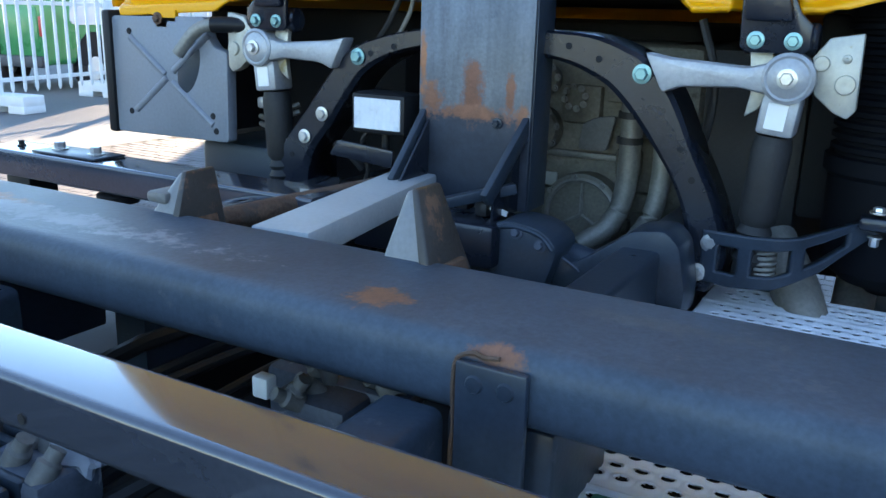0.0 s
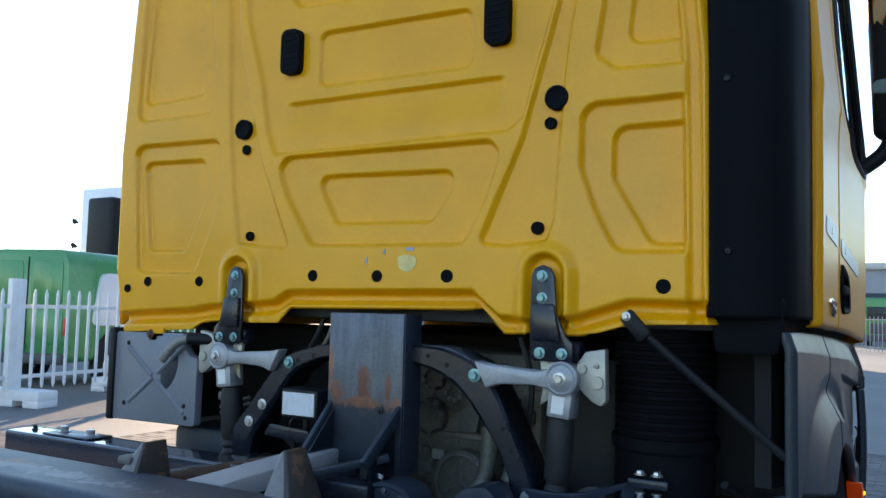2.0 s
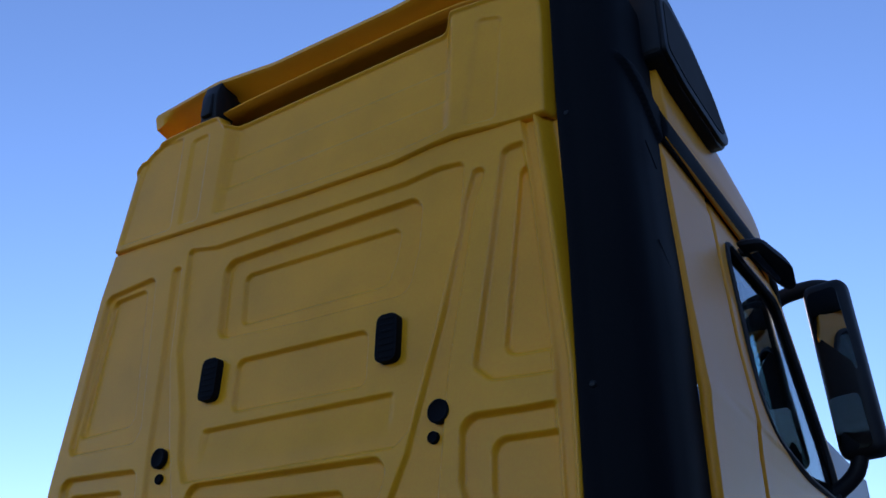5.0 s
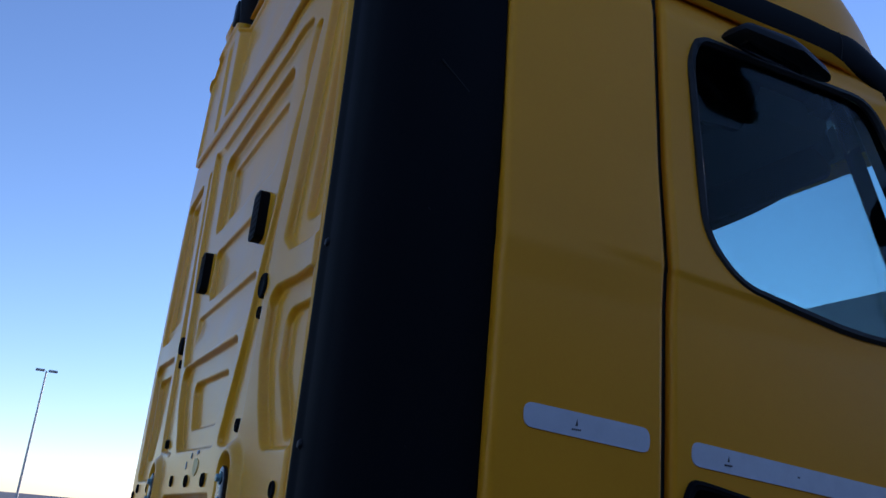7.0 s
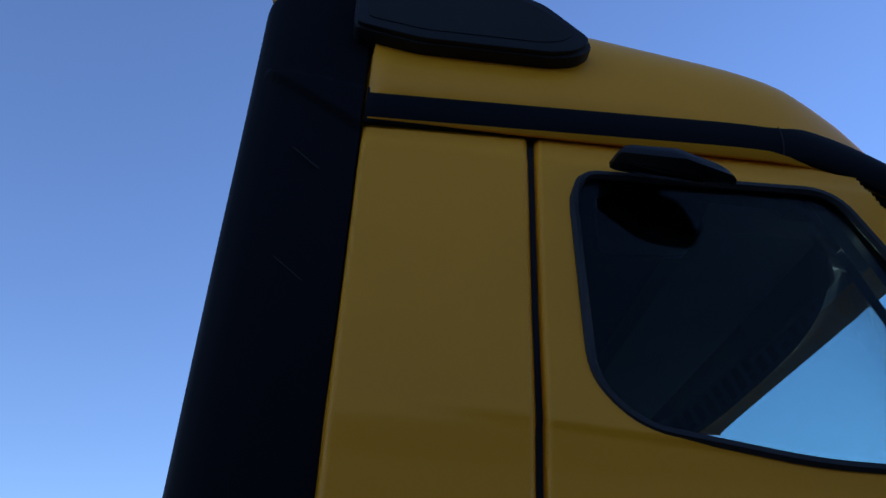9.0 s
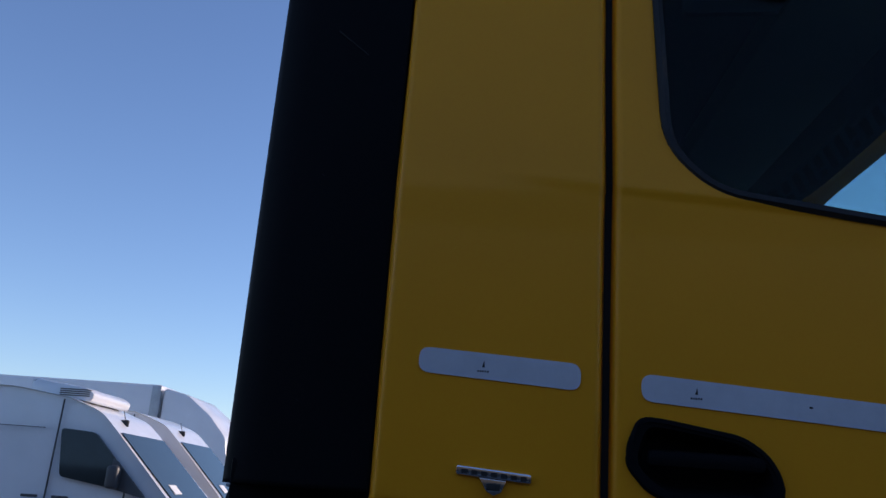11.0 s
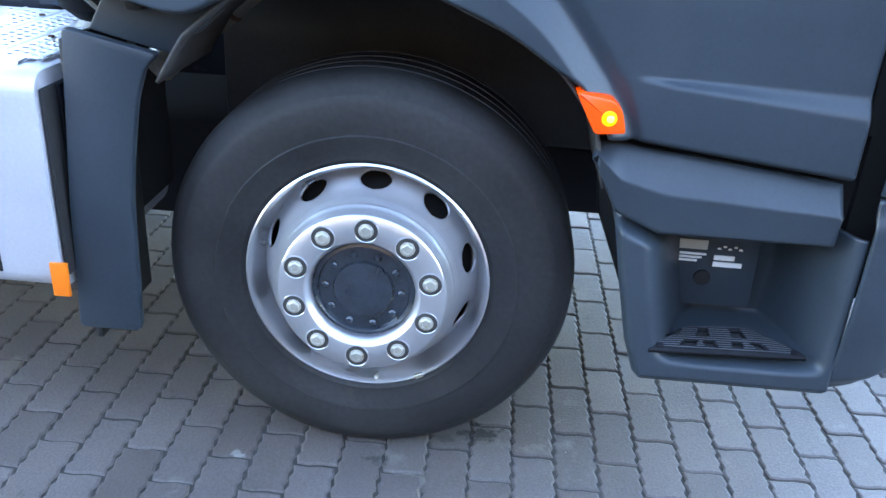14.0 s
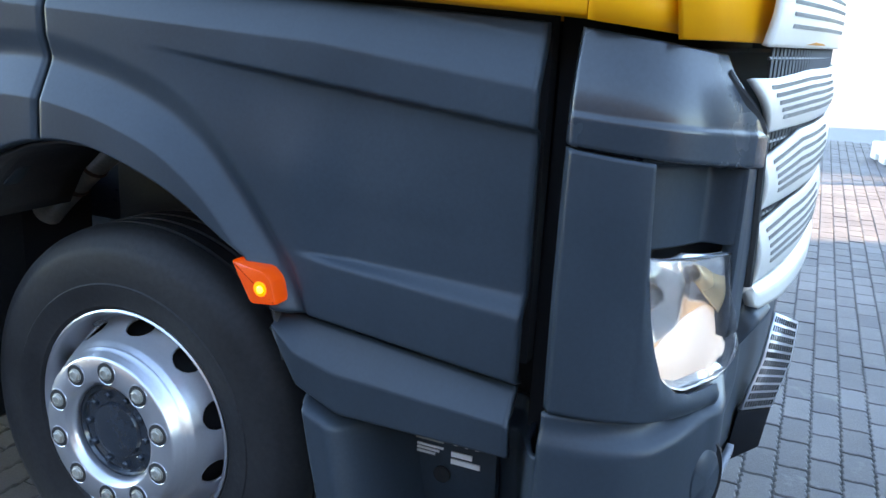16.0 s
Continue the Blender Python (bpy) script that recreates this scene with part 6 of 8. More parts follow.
for bx in (-1.12, -0.98):
    part("bolt", bm_bolt((bx, -0.235, 1.183), (0, 0, 1), 0.014, 0.02), BOLT_SILVER, stub)
part("bolt", bm_bolt((-1.28, -0.235, 1.176), (0, 0, 1), 0.008, 0.016), BLACK_PLASTIC, stub)
part("bar_foot", bm_box(-1.30, -1.2, -0.28, -0.19, 1.02, 1.108, 0.01), BLACK_PLASTIC, stub)
part("bar_buffer", bm_lathe([(0.05, 0), (0.055, 0.02), (0.03, 0.035)], 20, pose(-0.9, -0.24, 1.072)), RUBBER, stub)
# pale beam lying lengthwise, and a dark pipe beside it
A, B = Vector((-0.155, 0.03, 1.185)), Vector((-0.055, -0.62, 1.185))
d = B - A
part("pale_beam", bm_box(0, d.length, -0.056, 0.056, -0.03, 0.022, 0.006, 2, Matrix.Translation(A) @ d.to_track_quat('X', 'Z').to_matrix().to_4x4()), PALE_BEAM, truck,
     "pale grey square beam on the chassis")
part("dark_pipe", bm_rod((-0.24, 0.0, 1.16), (-0.36, -0.62, 1.15), 0.024), RUST, truck, "brown pipe along the chassis")
part("dark_pipe", bm_rod((0.02, 0.0, 1.10), (0.42, -0.10, 1.06), 0.03), FRAME_BLUE, truck)

# upright post with rust, on a gusseted foot
post = part("post", bm_prism([(-0.137, 1.15), (0.134, 1.15), (0.134, 1.621), (-0.137, 1.619)], 'y', -0.04, -0.026, 0.002), POST_STEEL, truck, "bare steel post plate with rust stains")
for sx in (-1, 1):
    part("post_flange", bm_box(min(sx * 0.122, sx * 0.136), max(sx * 0.122, sx * 0.136), -0.03, 0.06, 1.15, 1.618, 0.002), FRAME_BLUE, post)
    tip = Vector((0.108, -0.19, 1.205)) if sx > 0 else Vector((-0.135, -0.155, 1.205))
    a = Vector((sx * 0.125, -0.028, 1.352))
    d = tip - a
    gus = part("gusset", bm_box(0, d.length, -0.008, 0.008, -0.026, 0.008, 0.003, 2, Matrix.Translation(a) @ d.to_track_quat('X', 'Z').to_matrix().to_4x4()), FRAME_BLUE, post)
    part("gusset_web", bm_prism([(-0.04, 1.33), (-0.04, 1.15), (-0.16, 1.15), (-0.16, 1.205)], 'x', sx * 0.112 - 0.003, sx * 0.112 + 0.003, 0.001), ARCH_BLACK, gus)
# Cross member coloured black, so the shaded void below the gusset reads dark.
part("cross_member", bm_box(-0.36, 0.135, -0.20, -0.05, 1.06, 1.150, 0.010), ARCH_BLACK, truck, "cross member under the post, coloured black for the void")
a, b = Vector((-0.03, -0.225, 1.172)), Vector((0.135, -0.10, 1.215))
part("foot_bar", bm_box(0, (b - a).length, -0.012, 0.012, -0.012, 0.010, 0.003, 2, Matrix.Translation(a) @ (b - a).to_track_quat('X', 'Z').to_matrix().to_4x4()), FRAME_BLUE, post)
part("bolt", bm_bolt((0.06, -0.045, 1.335), (0, -1, 0), 0.008), FRAME_BLUE, post)

# cab support arch, with arms, locks, struts and hinges on both sides
for sx in (-1, 1):
    def fl(pts):
        return [(sx * x, z) for x, z in pts]
    if sx > 0:
        outer = smooth_path([(0.11, 0, 1.530), (0.236, 0, 1.524), (0.321, 0, 1.497), (0.357, 0, 1.476), (0.411, 0, 1.415), (0.46, 0, 1.316), (0.505, 0, 1.23), (0.535, 0, 1.155), (0.545, 0, 1.115), (0.54, 0, 1.07), (0.52, 0, 1.03)], 4)
        inner = smooth_path([(0.11, 0, 1.479), (0.19, 0, 1.463), (0.26, 0, 1.433), (0.295, 0, 1.407), (0.34, 0, 1.36), (0.39, 0, 1.297), (0.425, 0, 1.245), (0.45, 0, 1.19), (0.462, 0, 1.14), (0.468, 0, 1.09), (0.472, 0, 1.03)], 4)
    else:
        outer = smooth_path([(0.12, 0, 1.53), (0.255, 0, 1.507), (0.36, 0, 1.472), (0.42, 0, 1.415), (0.50, 0, 1.315), (0.575, 0, 1.225), (0.604, 0, 1.15), (0.604, 0, 1.04)], 4)
        inner = smooth_path([(0.12, 0, 1.49), (0.24, 0, 1.462), (0.318, 0, 1.421), (0.367, 0, 1.365), (0.418, 0, 1.292), (0.472, 0, 1.224), (0.498, 0, 1.16), (0.495, 0, 1.04)], 4)
    bm = bmesh.new()
    rows = []
    for o, i in zip(outer, inner):
        cs = [(o, 0.115), (o, 0.0), (o.lerp(i, 0.10), -0.010), (o.lerp(i, 0.86), -0.010), (i, 0.0), (i, 0.10)]
        rows.append([bm.verts.new((sx * p.x, y + 0.018, p.z)) for p, y in cs])
    for a, b in zip(rows, rows[1:]):
        for k in range(len(a) - 1):
            bm.faces.new((a[k], a[k + 1], b[k + 1], b[k]))
    arch = part("support_arch", bm, ARCH_BLACK, truck, "black pressed steel cab support arch", smooth=35)
    s = arch.modifiers.new("thickness", 'SOLIDIFY')
    s.thickness = 0.008
    part("teal_bolt", bm_bolt((sx * (0.348 if sx > 0 else 0.335), 0.006, 1.453), (0, -1, 0), 0.013, 0.014), BOLT_TEAL, arch, "teal plated bolt")
    for q in ((0.515, 1.133), (0.497, 1.070)) if sx > 0 else ((0.442, 1.31), (0.497, 1.25)):
        part("bolt", bm_bolt((sx * q[0], 0.006, q[1]), (0, -1, 0), 0.012, 0.01), BOLT_SILVER, arch)
    for q in ((0.19, 1.500), (0.256, 1.477), (0.438, 1.312), (0.466, 1.253)) if sx > 0 else ((0.236, 1.480), (0.30, 1.462), (0.54, 1.20)):
        part("hole", bm_lathe([(0.007, 0), (0.007, 0.0016), (0.0001, 0.0016)], 12, pose(sx * q[0], 0.0077, q[1], 90)), SHADE_TRIM_BLACK, arch)
    # silver arm and pivot
    arm = bm_prism(fl([(0.355, 1.497), (0.40, 1.488), (0.55, 1.478), (0.60, 1.492), (0.60, 1.428), (0.54, 1.44), (0.43, 1.435), (0.395, 1.42)]) if sx > 0 else
                   fl([(0.355, 1.497), (0.40, 1.488), (0.55, 1.478), (0.60, 1.492), (0.60, 1.428), (0.54, 1.44), (0.43, 1.435), (0.395, 1.42)])[::-1], 'y', -0.022, 0.03, 0.009)
    arm = part("support_arm", arm, SILVER_ARM, truck, "silver cast support arm")
    m = pose(sx * 0.622, -0.02, 1.462, 90)
    part("pivot", bm_lathe([(0.046, -0.05), (0.046, 0.004), (0.040, 0.008), (0.036, 0.006), (0.028, 0.010), (0.016, 0.013), (0.0001, 0.014)], 28, m), SILVER_ARM, arm)
    part("pivot_bolt", bm_bolt((sx * 0.622, -0.034, 1.462), (0, -1, 0), 0.012, 0.014), BOLT_SILVER, arm)
    lockp = [(0.655, 1.50), (0.68, 1.535), (0.735, 1.545), (0.738, 1.41), (0.725, 1.395), (0.70, 1.405), (0.665, 1.435)]
    bm = bm_prism(fl(lockp) if sx > 0 else fl(lockp)[::-1], 'y', 0.0, 0.03, 0.004)
    hook = [(0.545, 1.515), (0.585, 1.52), (0.60, 1.44), (0.57, 1.40), (0.548, 1.385), (0.555, 1.43)]
    prism(bm, fl(hook) if sx > 0 else fl(hook)[::-1], 'y', 0.01, 0.025, 0.003)
    lk = part("cab_lock", bm, ZINC, truck, "zinc plated cab lock plate")
    for q in ((0.672, 1.49, 0.014), (0.715, 1.455, 0.018), (0.712, 1.50, 0.008)):
        part("lock_pin", bm_lathe([(q[2], 0), (q[2] * 0.9, 0.006), (q[2] * 0.4, 0.007), (0.0001, 0.005)], 18, pose(sx * q[0], 0.0, q[1], 90)), ZINC, lk)
    # strut
    m = pose(sx * 0.61, 0.025, 1.385, 0, 6 * sx, 0)
    strut = part("strut_head", bm_box(-0.034, 0.034, -0.035, 0.035, -0.03, 0.045, 0.008, 2, m), SILVER_ARM, truck, "silver cab strut head with a white label")
    part("label", bm_box(-0.02, 0.016, -0.0375, -0.034, -0.018, 0.03, 0.0005, 1, m), WHITE_LABEL, strut)
    bm = bm_lathe([(0.032, 0.0), (0.037, -0.02), (0.036, -0.16), (0.027, -0.175), (0.034, -0.19), (0.028, -0.20), (0.036, -0.215), (0.028, -0.228), (0.036, -0.242), (0.028, -0.255), (0.03, -0.30)], 24,
                  pose(sx * 0.605, 0.03, 1.352, 0, 4 * sx, 0))
    part("strut_boot", bm, RUBBER, strut, "black rubber strut boot")
    # hinge bracket on the back wall
    hb = [(0.529, 1.735), (0.54, 1.757), (0.562, 1.766), (0.584, 1.757), (0.596, 1.735), (0.604, 1.63), (0.63, 1.575), (0.652, 1.555), (0.652, 1.515), (0.64, 1.505), (0.54, 1.505), (0.53, 1.515), (0.527, 1.60)]
    bm = bm_prism(fl(hb) if sx > 0 else fl(hb)[::-1], 'y', -0.02, -0.008, 0.003)
    prism(bm, fl([(0.533, 1.66), (0.60, 1.66), (0.62, 1.56), (0.535, 1.56)]) if sx > 0 else fl([(0.533, 1.66), (0.60, 1.66), (0.62, 1.56), (0.535, 1.56)])[::-1], 'y', -0.034, -0.018, 0.007)
    hinge = part("hinge_bracket", bm, ARCH_BLACK, truck, "black steel hinge bracket with teal bolts")
    for q in ((0.562, 1.735), (0.563, 1.675), (0.558, 1.527), (0.622, 1.527)):
        part("hinge_bolt", bm_bolt((sx * q[0], -0.02, q[1]), (0, -1, 0), 0.0105, 0.012), BOLT_TEAL, hinge)
    part("hinge_pin", bm_rod((sx * 0.53, 0.03, 1.53), (sx * 0.66, 0.03, 1.53), 0.03), ARCH_BLACK, hinge)

# brake hoses and a thin pipe behind the arches
for pts, r in (([(-0.44, 0.16, 1.40), (-0.38, 0.14, 1.47), (-0.33, 0.13, 1.53), (-0.30, 0.14, 1.60)], 0.008), ([(-0.40, 0.18, 1.38), (-0.345, 0.16, 1.46), (-0.285, 0.15, 1.55), (-0.27, 0.15, 1.60)], 0.006),
               ([(0.42, 0.16, 1.56), (0.46, 0.15, 1.44), (0.45, 0.16, 1.32), (0.42, 0.18, 1.22)], 0.009), ([(-0.52, 0.12, 1.30), (-0.50, 0.10, 1.24), (-0.44, 0.10, 1.21), (-0.40, 0.12, 1.16)], 0.009)):
    part("brake_hose", bm_hose(pts, r, 8), PIPE if r < 0.007 else HOSE, truck, "thin hose behind the support arch")
for q in ((0.02, -0.10, 1.172), (0.05, -0.06, 1.178), (0.075, -0.12, 1.168)):
    part("sensor_plug", bm_box(q[0] - 0.014, q[0] + 0.014, q[1] - 0.018, q[1] + 0.018, q[2] - 0.016, q[2] + 0.014, 0.004), HOSE, truck, "black cable plug on the gearbox")

# air intake bellows on the right, with its bracket and stay
IX, IY = 0.825, 0.25
prof = [(0.10, 1.62), (0.145, 1.60)]
for k in range(12):
    z = 1.585 - k * 0.0235
    prof += [(0.149, z), (0.149, z - 0.009), (0.138, z - 0.012), (0.138, z - 0.019)]
prof += [(0.158, 1.305), (0.158, 1.275), (0.146, 1.265), (0.143, 1.12), (0.13, 1.075), (0.09, 1.045), (0.05, 1.035), (0.03, 1.02), (0.0001, 1.02)]
intake = part("air_intake", bm_lathe([(r * 0.93, z) for r, z in prof], 40, pose(IX, IY, 0)), DEFLECTOR, truck, "ribbed black rubber air intake bellows", smooth=30)
bm = bm_box(IX - 0.055, IX + 0.055, IY - 0.17, IY - 0.12, 1.182, 1.208, 0.008)
part("intake_bracket", bm, ARCH_BLACK, intake)
for q in (-0.025, 0.02):
    part("bracket_bolt", bm_bolt((IX + q, IY - 0.15, 1.215), (0, 0, 1), 0.011, 0.012), BOLT_SILVER, intake)
    part("bracket_nut", bm_bolt((IX + q, IY - 0.15, 1.17), (0, 0, -1), 0.009, 0.02), BOLT_SILVER, intake)
def arm_place(u, v):
    x = 0.50 + 0.31 * u
    hi = np.interp(u, [0, 0.3, 0.6, 0.85, 1], [1.158, 1.160, 1.168, 1.188, 1.203])
    lo = np.interp(u, [0, 0.2, 0.45, 0.7, 0.9, 1], [1.055, 1.052, 1.062, 1.098, 1.150, 1.178])
    return x, 0.005 - 0.02 * np.sin(np.pi * u.clip(0, 1)) + 0.115 * step(u, 0.45, 1.0), lo + v * (hi - lo)


def arm_keep(u, v):
    hole = np.zeros(u.shape, bool)
    for a, b in ((0.10, 0.24), (0.31, 0.55), (0.62, 0.84)):
        hole |= (u > a) & (u < b) & (v > 0.24) & (v < 0.78)
    return ~hole


skin("intake_arm", sheet(np.linspace(0, 1, 61), np.linspace(0, 1, 26), arm_place, arm_keep), FRAME_BLUE, truck, "black slotted bracket arm", thick=0.016)
coil = [(0.615 + 0.023 * math.cos(a), 0.03 + 0.023 * math.sin(a), 1.075 + 0.011 * a / (2 * math.pi)) for a in np.linspace(0, 12 * math.pi, 97)]
part("coil_spring", bm_hose(coil, 0.0042, 6, 1), PIPE, truck)
part("turbo_pipe", bm_hose([(0.60, 0.25, 1.10), (0.66, 0.18, 1.03), (0.70, 0.12, 0.96), (0.72, 0.08, 0.88)], 0.05, 16), PIPE, truck, "bare metal exhaust pipe")
bm = bm_rod((0.83, -0.012, 1.598), (1.165, 0.085, 1.298), 0.011, 12)
box(bm, -0.021, 0.021, -0.011, 0.011, -0.055, 0.03, 0.010, 2, pose(0.812, -0.018, 1.618, 0, -42, 0))
stay = part("stay_rod", bm, BLACK_PLASTIC, truck, "black stay rod with flat eye")
part("stay_bolt", bm_bolt((0.80, -0.03, 1.632), (0, -1, 0), 0.008), BOLT_SILVER, stay)
# Black blocks that put deep shade into the left bay and behind the intake.
part("left_bay_shade", bm_box(-1.15, -0.42, 0.36, 0.74, 0.7, 1.56, 0.02), SHADE_TRIM_BLACK, truck, "black block standing in for the shaded bay behind the cover")
part("rear_wall_shade", bm_box(0.62, 1.14, 0.42, 0.46, 1.12, 1.58, 0.01), SHADE_TRIM_BLACK, truck)
part("lower_shield", bm_prism([(0.98, 0.72), (1.14, 0.72), (1.14, 0.95), (0.98, 0.97)], 'y', 0.246, 0.256, 0.003), DEFLECTOR, truck)

# cover box on the left
lb = part("cover_box", bm_prism(outline([(-1.172, 1.203), (-0.748, 1.208), (-0.742, 1.445), (-0.785, 1.452), (-0.808, 1.48), (-0.815, 1.53), (-1.168, 1.525)], 0.012, 3), 'y', 0.0, 0.035, 0.004), BOX_GREY, truck,
          "grey sheet metal cover with pressed cross")
# Dent drawn as a dark oval, its shade put into the colour.
part("dent", bm_lathe([(0.05, 0), (0.047, 0.0015), (0.0001, 0.002)], 24, pose(-0.88, 0.0, 1.40, 90, 0, 0) @ Matrix.Rotation(radians(-20), 4, 'Z') @ Matrix.Diagonal((0.75, 1.5, 1, 1))), GREY_PLASTIC, lb)
# Black block paints the shaded space behind the cover.
part("cover_back_shade", bm_box(-1.16, -0.84, 0.04, 0.30, 1.22, 1.52, 0.01), SHADE_TRIM_BLACK, truck)
for a, b in (((-1.09, 1.27), (-0.80, 1.49)), ((-1.10, 1.47), (-0.80, 1.25))):
    A, B = Vector((a[0], 0, a[1])), Vector((b[0], 0, b[1]))
    for p, q in ((A, A.lerp(B, 0.44)), (A.lerp(B, 0.52), B)):
        part("pressed_rib", bm_rod((p.x, 0.004, p.z), (q.x, 0.004, q.z), 0.011, 10), BOX_GREY, lb)
for q in ((-1.11, 1.265), (-0.80, 1.275), (-1.10, 1.485), (-0.79, 1.235), (-0.835, 1.49)):
    part("rivet", bm_lathe([(0.009, 0), (0.007, 0.003), (0.0001, 0.003)], 12, pose(q[0], 0.0, q[1], 90)), SHADE_TRIM_BLACK, lb)
part("cover_edge", bm_box(-1.20, -1.168, -0.01, 0.25, 1.20, 1.54, 0.008), BLACK_PLASTIC, truck)
part("tail_pipe", bm_hose([(-0.865, -0.05, 1.435), (-0.82, -0.035, 1.49), (-0.77, -0.02, 1.512), (-0.68, 0.02, 1.512)], 0.016, 12), PIPE, truck, "bent grey pipe in front of the cover")
part("pipe_grip", bm_hose([(-0.77, -0.02, 1.512), (-0.72, 0.0, 1.513), (-0.66, 0.03, 1.51)], 0.02, 12), BLACK_PLASTIC, truck)
part("left_box_low", bm_box(-0.95, -0.66, 0.10, 0.40, 0.70, 1.19, 0.02), GREY_PLASTIC, truck)
for zz in (1.25, 1.27):
    part("air_line", bm_hose([(-0.74, 0.12, zz), (-0.70, 0.1, zz), (-0.66, 0.1, zz + 0.02), (-0.62, 0.14, zz + 0.04)], 0.007, 6), PIPE, truck)
part("valve", bm_box(-0.70, -0.66, 0.06, 0.1, 1.30, 1.33, 0.006), BOLT_SILVER, truck)

# work lamp
wl = part("work_lamp", bm_box(-0.315, -0.165, -0.05, 0.04, 1.283, 1.378, 0.012), BLACK_PLASTIC, truck, "black work lamp with clear ribbed lens")
LAMP_LENS = material("frosted_lamp_lens", (0.62, 0.66, 0.70), 0.3, vary=0.1, scale=20, bump=0.05, coat=0.4)
face = [(-0.303 + 0.125 * k / 72, -0.0555 - 0.0012 * math.sin(k * math.pi / 6)) for k in range(73)]
bm = bm_prism(face + [(-0.178, -0.048), (-0.303, -0.048)], 'z', 1.296, 1.366)
part("lens", bm, LAMP_LENS, wl, "frosted ribbed lamp lens")
part("lamp_bezel", bm_box(-0.312, -0.168, -0.052, -0.044, 1.286, 1.376, 0.006), BLACK_PLASTIC, wl)
part("lamp_bracket", bm_prism(outline([(-0.375, 1.225), (-0.20, 1.21), (-0.195, 1.25), (-0.35, 1.262)], 0.006, 2), 'y', -0.055, -0.048, 0.001), ARCH_BLACK, wl)
part("lamp_foot", bm_rod((-0.25, 0.0, 1.24), (-0.25, 0.0, 1.29), 0.01), BLACK_PLASTIC, wl)
part("lamp_cable", bm_hose([(-0.29, 0.0, 1.29), (-0.33, 0.02, 1.25), (-0.32, 0.03, 1.18), (-0.36, 0.05, 1.12)], 0.007, 6), HOSE, wl)

# engine seen through the arch
eng = part("engine", bm_box(-0.38, 0.38, 0.42, 0.9, 0.75, 1.50, 0.03), ENGINE, truck, "dirty cast engine block behind the cab")
for (cx, cz, r, d) in ((0.112, 1.063, 0.108, 0.05), (-0.031, 1.271, 0.062, 0.03), (-0.055, 1.116, 0.05, 0.03), (0.07, 1.36, 0.03, 0.03), (-0.02, 1.40, 0.04, 0.02)):
    c = part("engine_cover", bm_lathe([(r, 0), (r, d), (r * 0.86, d + 0.008), (r * 0.82, d - 0.004), (r * 0.3, d - 0.006), (0.0001, d - 0.006)], 28, pose(cx, 0.42, cz, 90)), ENGINE, eng,
             "round cast cover")
    for k in range(8):
        a = k * math.pi / 4 + 0.2
        part("cover_bolt", bm_bolt((cx + r * 0.93 * math.cos(a), 0.42 - d - 0.004, cz + r * 0.93 * math.sin(a)), (0, -1, 0), 0.006, 0.008), PIPE, eng)
bm = bmesh.new()
for k in range(3):
    a = radians(90 + 120 * k)
    rod(bm, (0.112, 0.374, 1.063), (0.112 + 0.082 * math.cos(a), 0.374, 1.063 + 0.082 * math.sin(a)), 0.005, 6)
part("cover_rib", bm, PIPE, eng)
part("cover_ring", bm_lathe([(0.098, 0), (0.098, 0.008), (0.092, 0.011), (0.086, 0.008), (0.086, 0)], 40, pose(0.112, 0.372, 1.063, 90), False), PIPE, eng, "bright machined ring")
part("engine_flange", bm_box(-0.36, 0.2, 0.40, 0.43, 1.205, 1.222, 0.004), PIPE, eng)
part("engine_tag", bm_box(-0.012, 0.034, 0.386, 0.394, 1.128, 1.162, 0.001), PALE_LABEL, eng)
part("sensor_bracket", bm_prism(outline([(0.095, 1.235), (0.17, 1.235), (0.19, 1.325), (0.14, 1.318), (0.105, 1.30)], 0.01, 2), 'y', 0.36, 0.38, 0.003), CAST_GREY, eng)
part("coolant_pipe", bm_hose([(0.245, 0.30, 1.40), (0.25, 0.30, 1.28), (0.245, 0.30, 1.15), (0.22, 0.28, 1.07), (0.16, 0.24, 1.02)], 0.026, 14), PIPE, eng, "grey coolant pipe")
part("coolant_pipe", bm_hose([(0.315, 0.34, 1.36), (0.32, 0.34, 1.2), (0.31, 0.32, 1.1), (0.27, 0.3, 1.02)], 0.024, 14), PIPE, eng)
for zz in (1.33, 1.27):
    part("hose_clamp", bm_lathe([(0.031, 0), (0.031, 0.016)], 16, pose(0.247, 0.30, zz)), HOSE, eng)
rng = random.Random(5)
for k in range(16):
    x, z = rng.uniform(-0.34, 0.34), rng.uniform(0.95, 1.48)
    w, h = rng.uniform(0.02, 0.06), rng.uniform(0.02, 0.05)
    part("engine_boss", bm_box(x - w, x + w, 0.395, 0.43, z - h, z + h, 0.008), ENGINE, eng)
# gearbox dome and brackets in front of the engine
gb = part("gearbox", bm_prism(outline([(0.01, 1.0), (0.225, 1.0), (0.262, 1.118), (0.222, 1.152), (0.147, 1.160), (0.065, 1.124), (0.018, 1.066)], 0.025, 3), 'y', -0.165, -0.05, 0.003), FRAME_BLUE, truck, "dark blue bolted gearbox housing")
part("cover_rim", bm_hose([(0.02, -0.166, 1.05), (0.062, -0.167, 1.112), (0.147, -0.167, 1.148), (0.218, -0.167, 1.141), (0.25, -0.166, 1.112)], 0.005, 8), FRAME_BLUE, gb)
for q in ((0.058, 1.085), (0.10, 1.128), (0.172, 1.138), (0.224, 1.118), (0.04, 1.04)):
    part("gear_bolt", bm_bolt((q[0], -0.165, q[1]), (0, -1, 0.2), 0.009, 0.014), FRAME_WORN, gb)
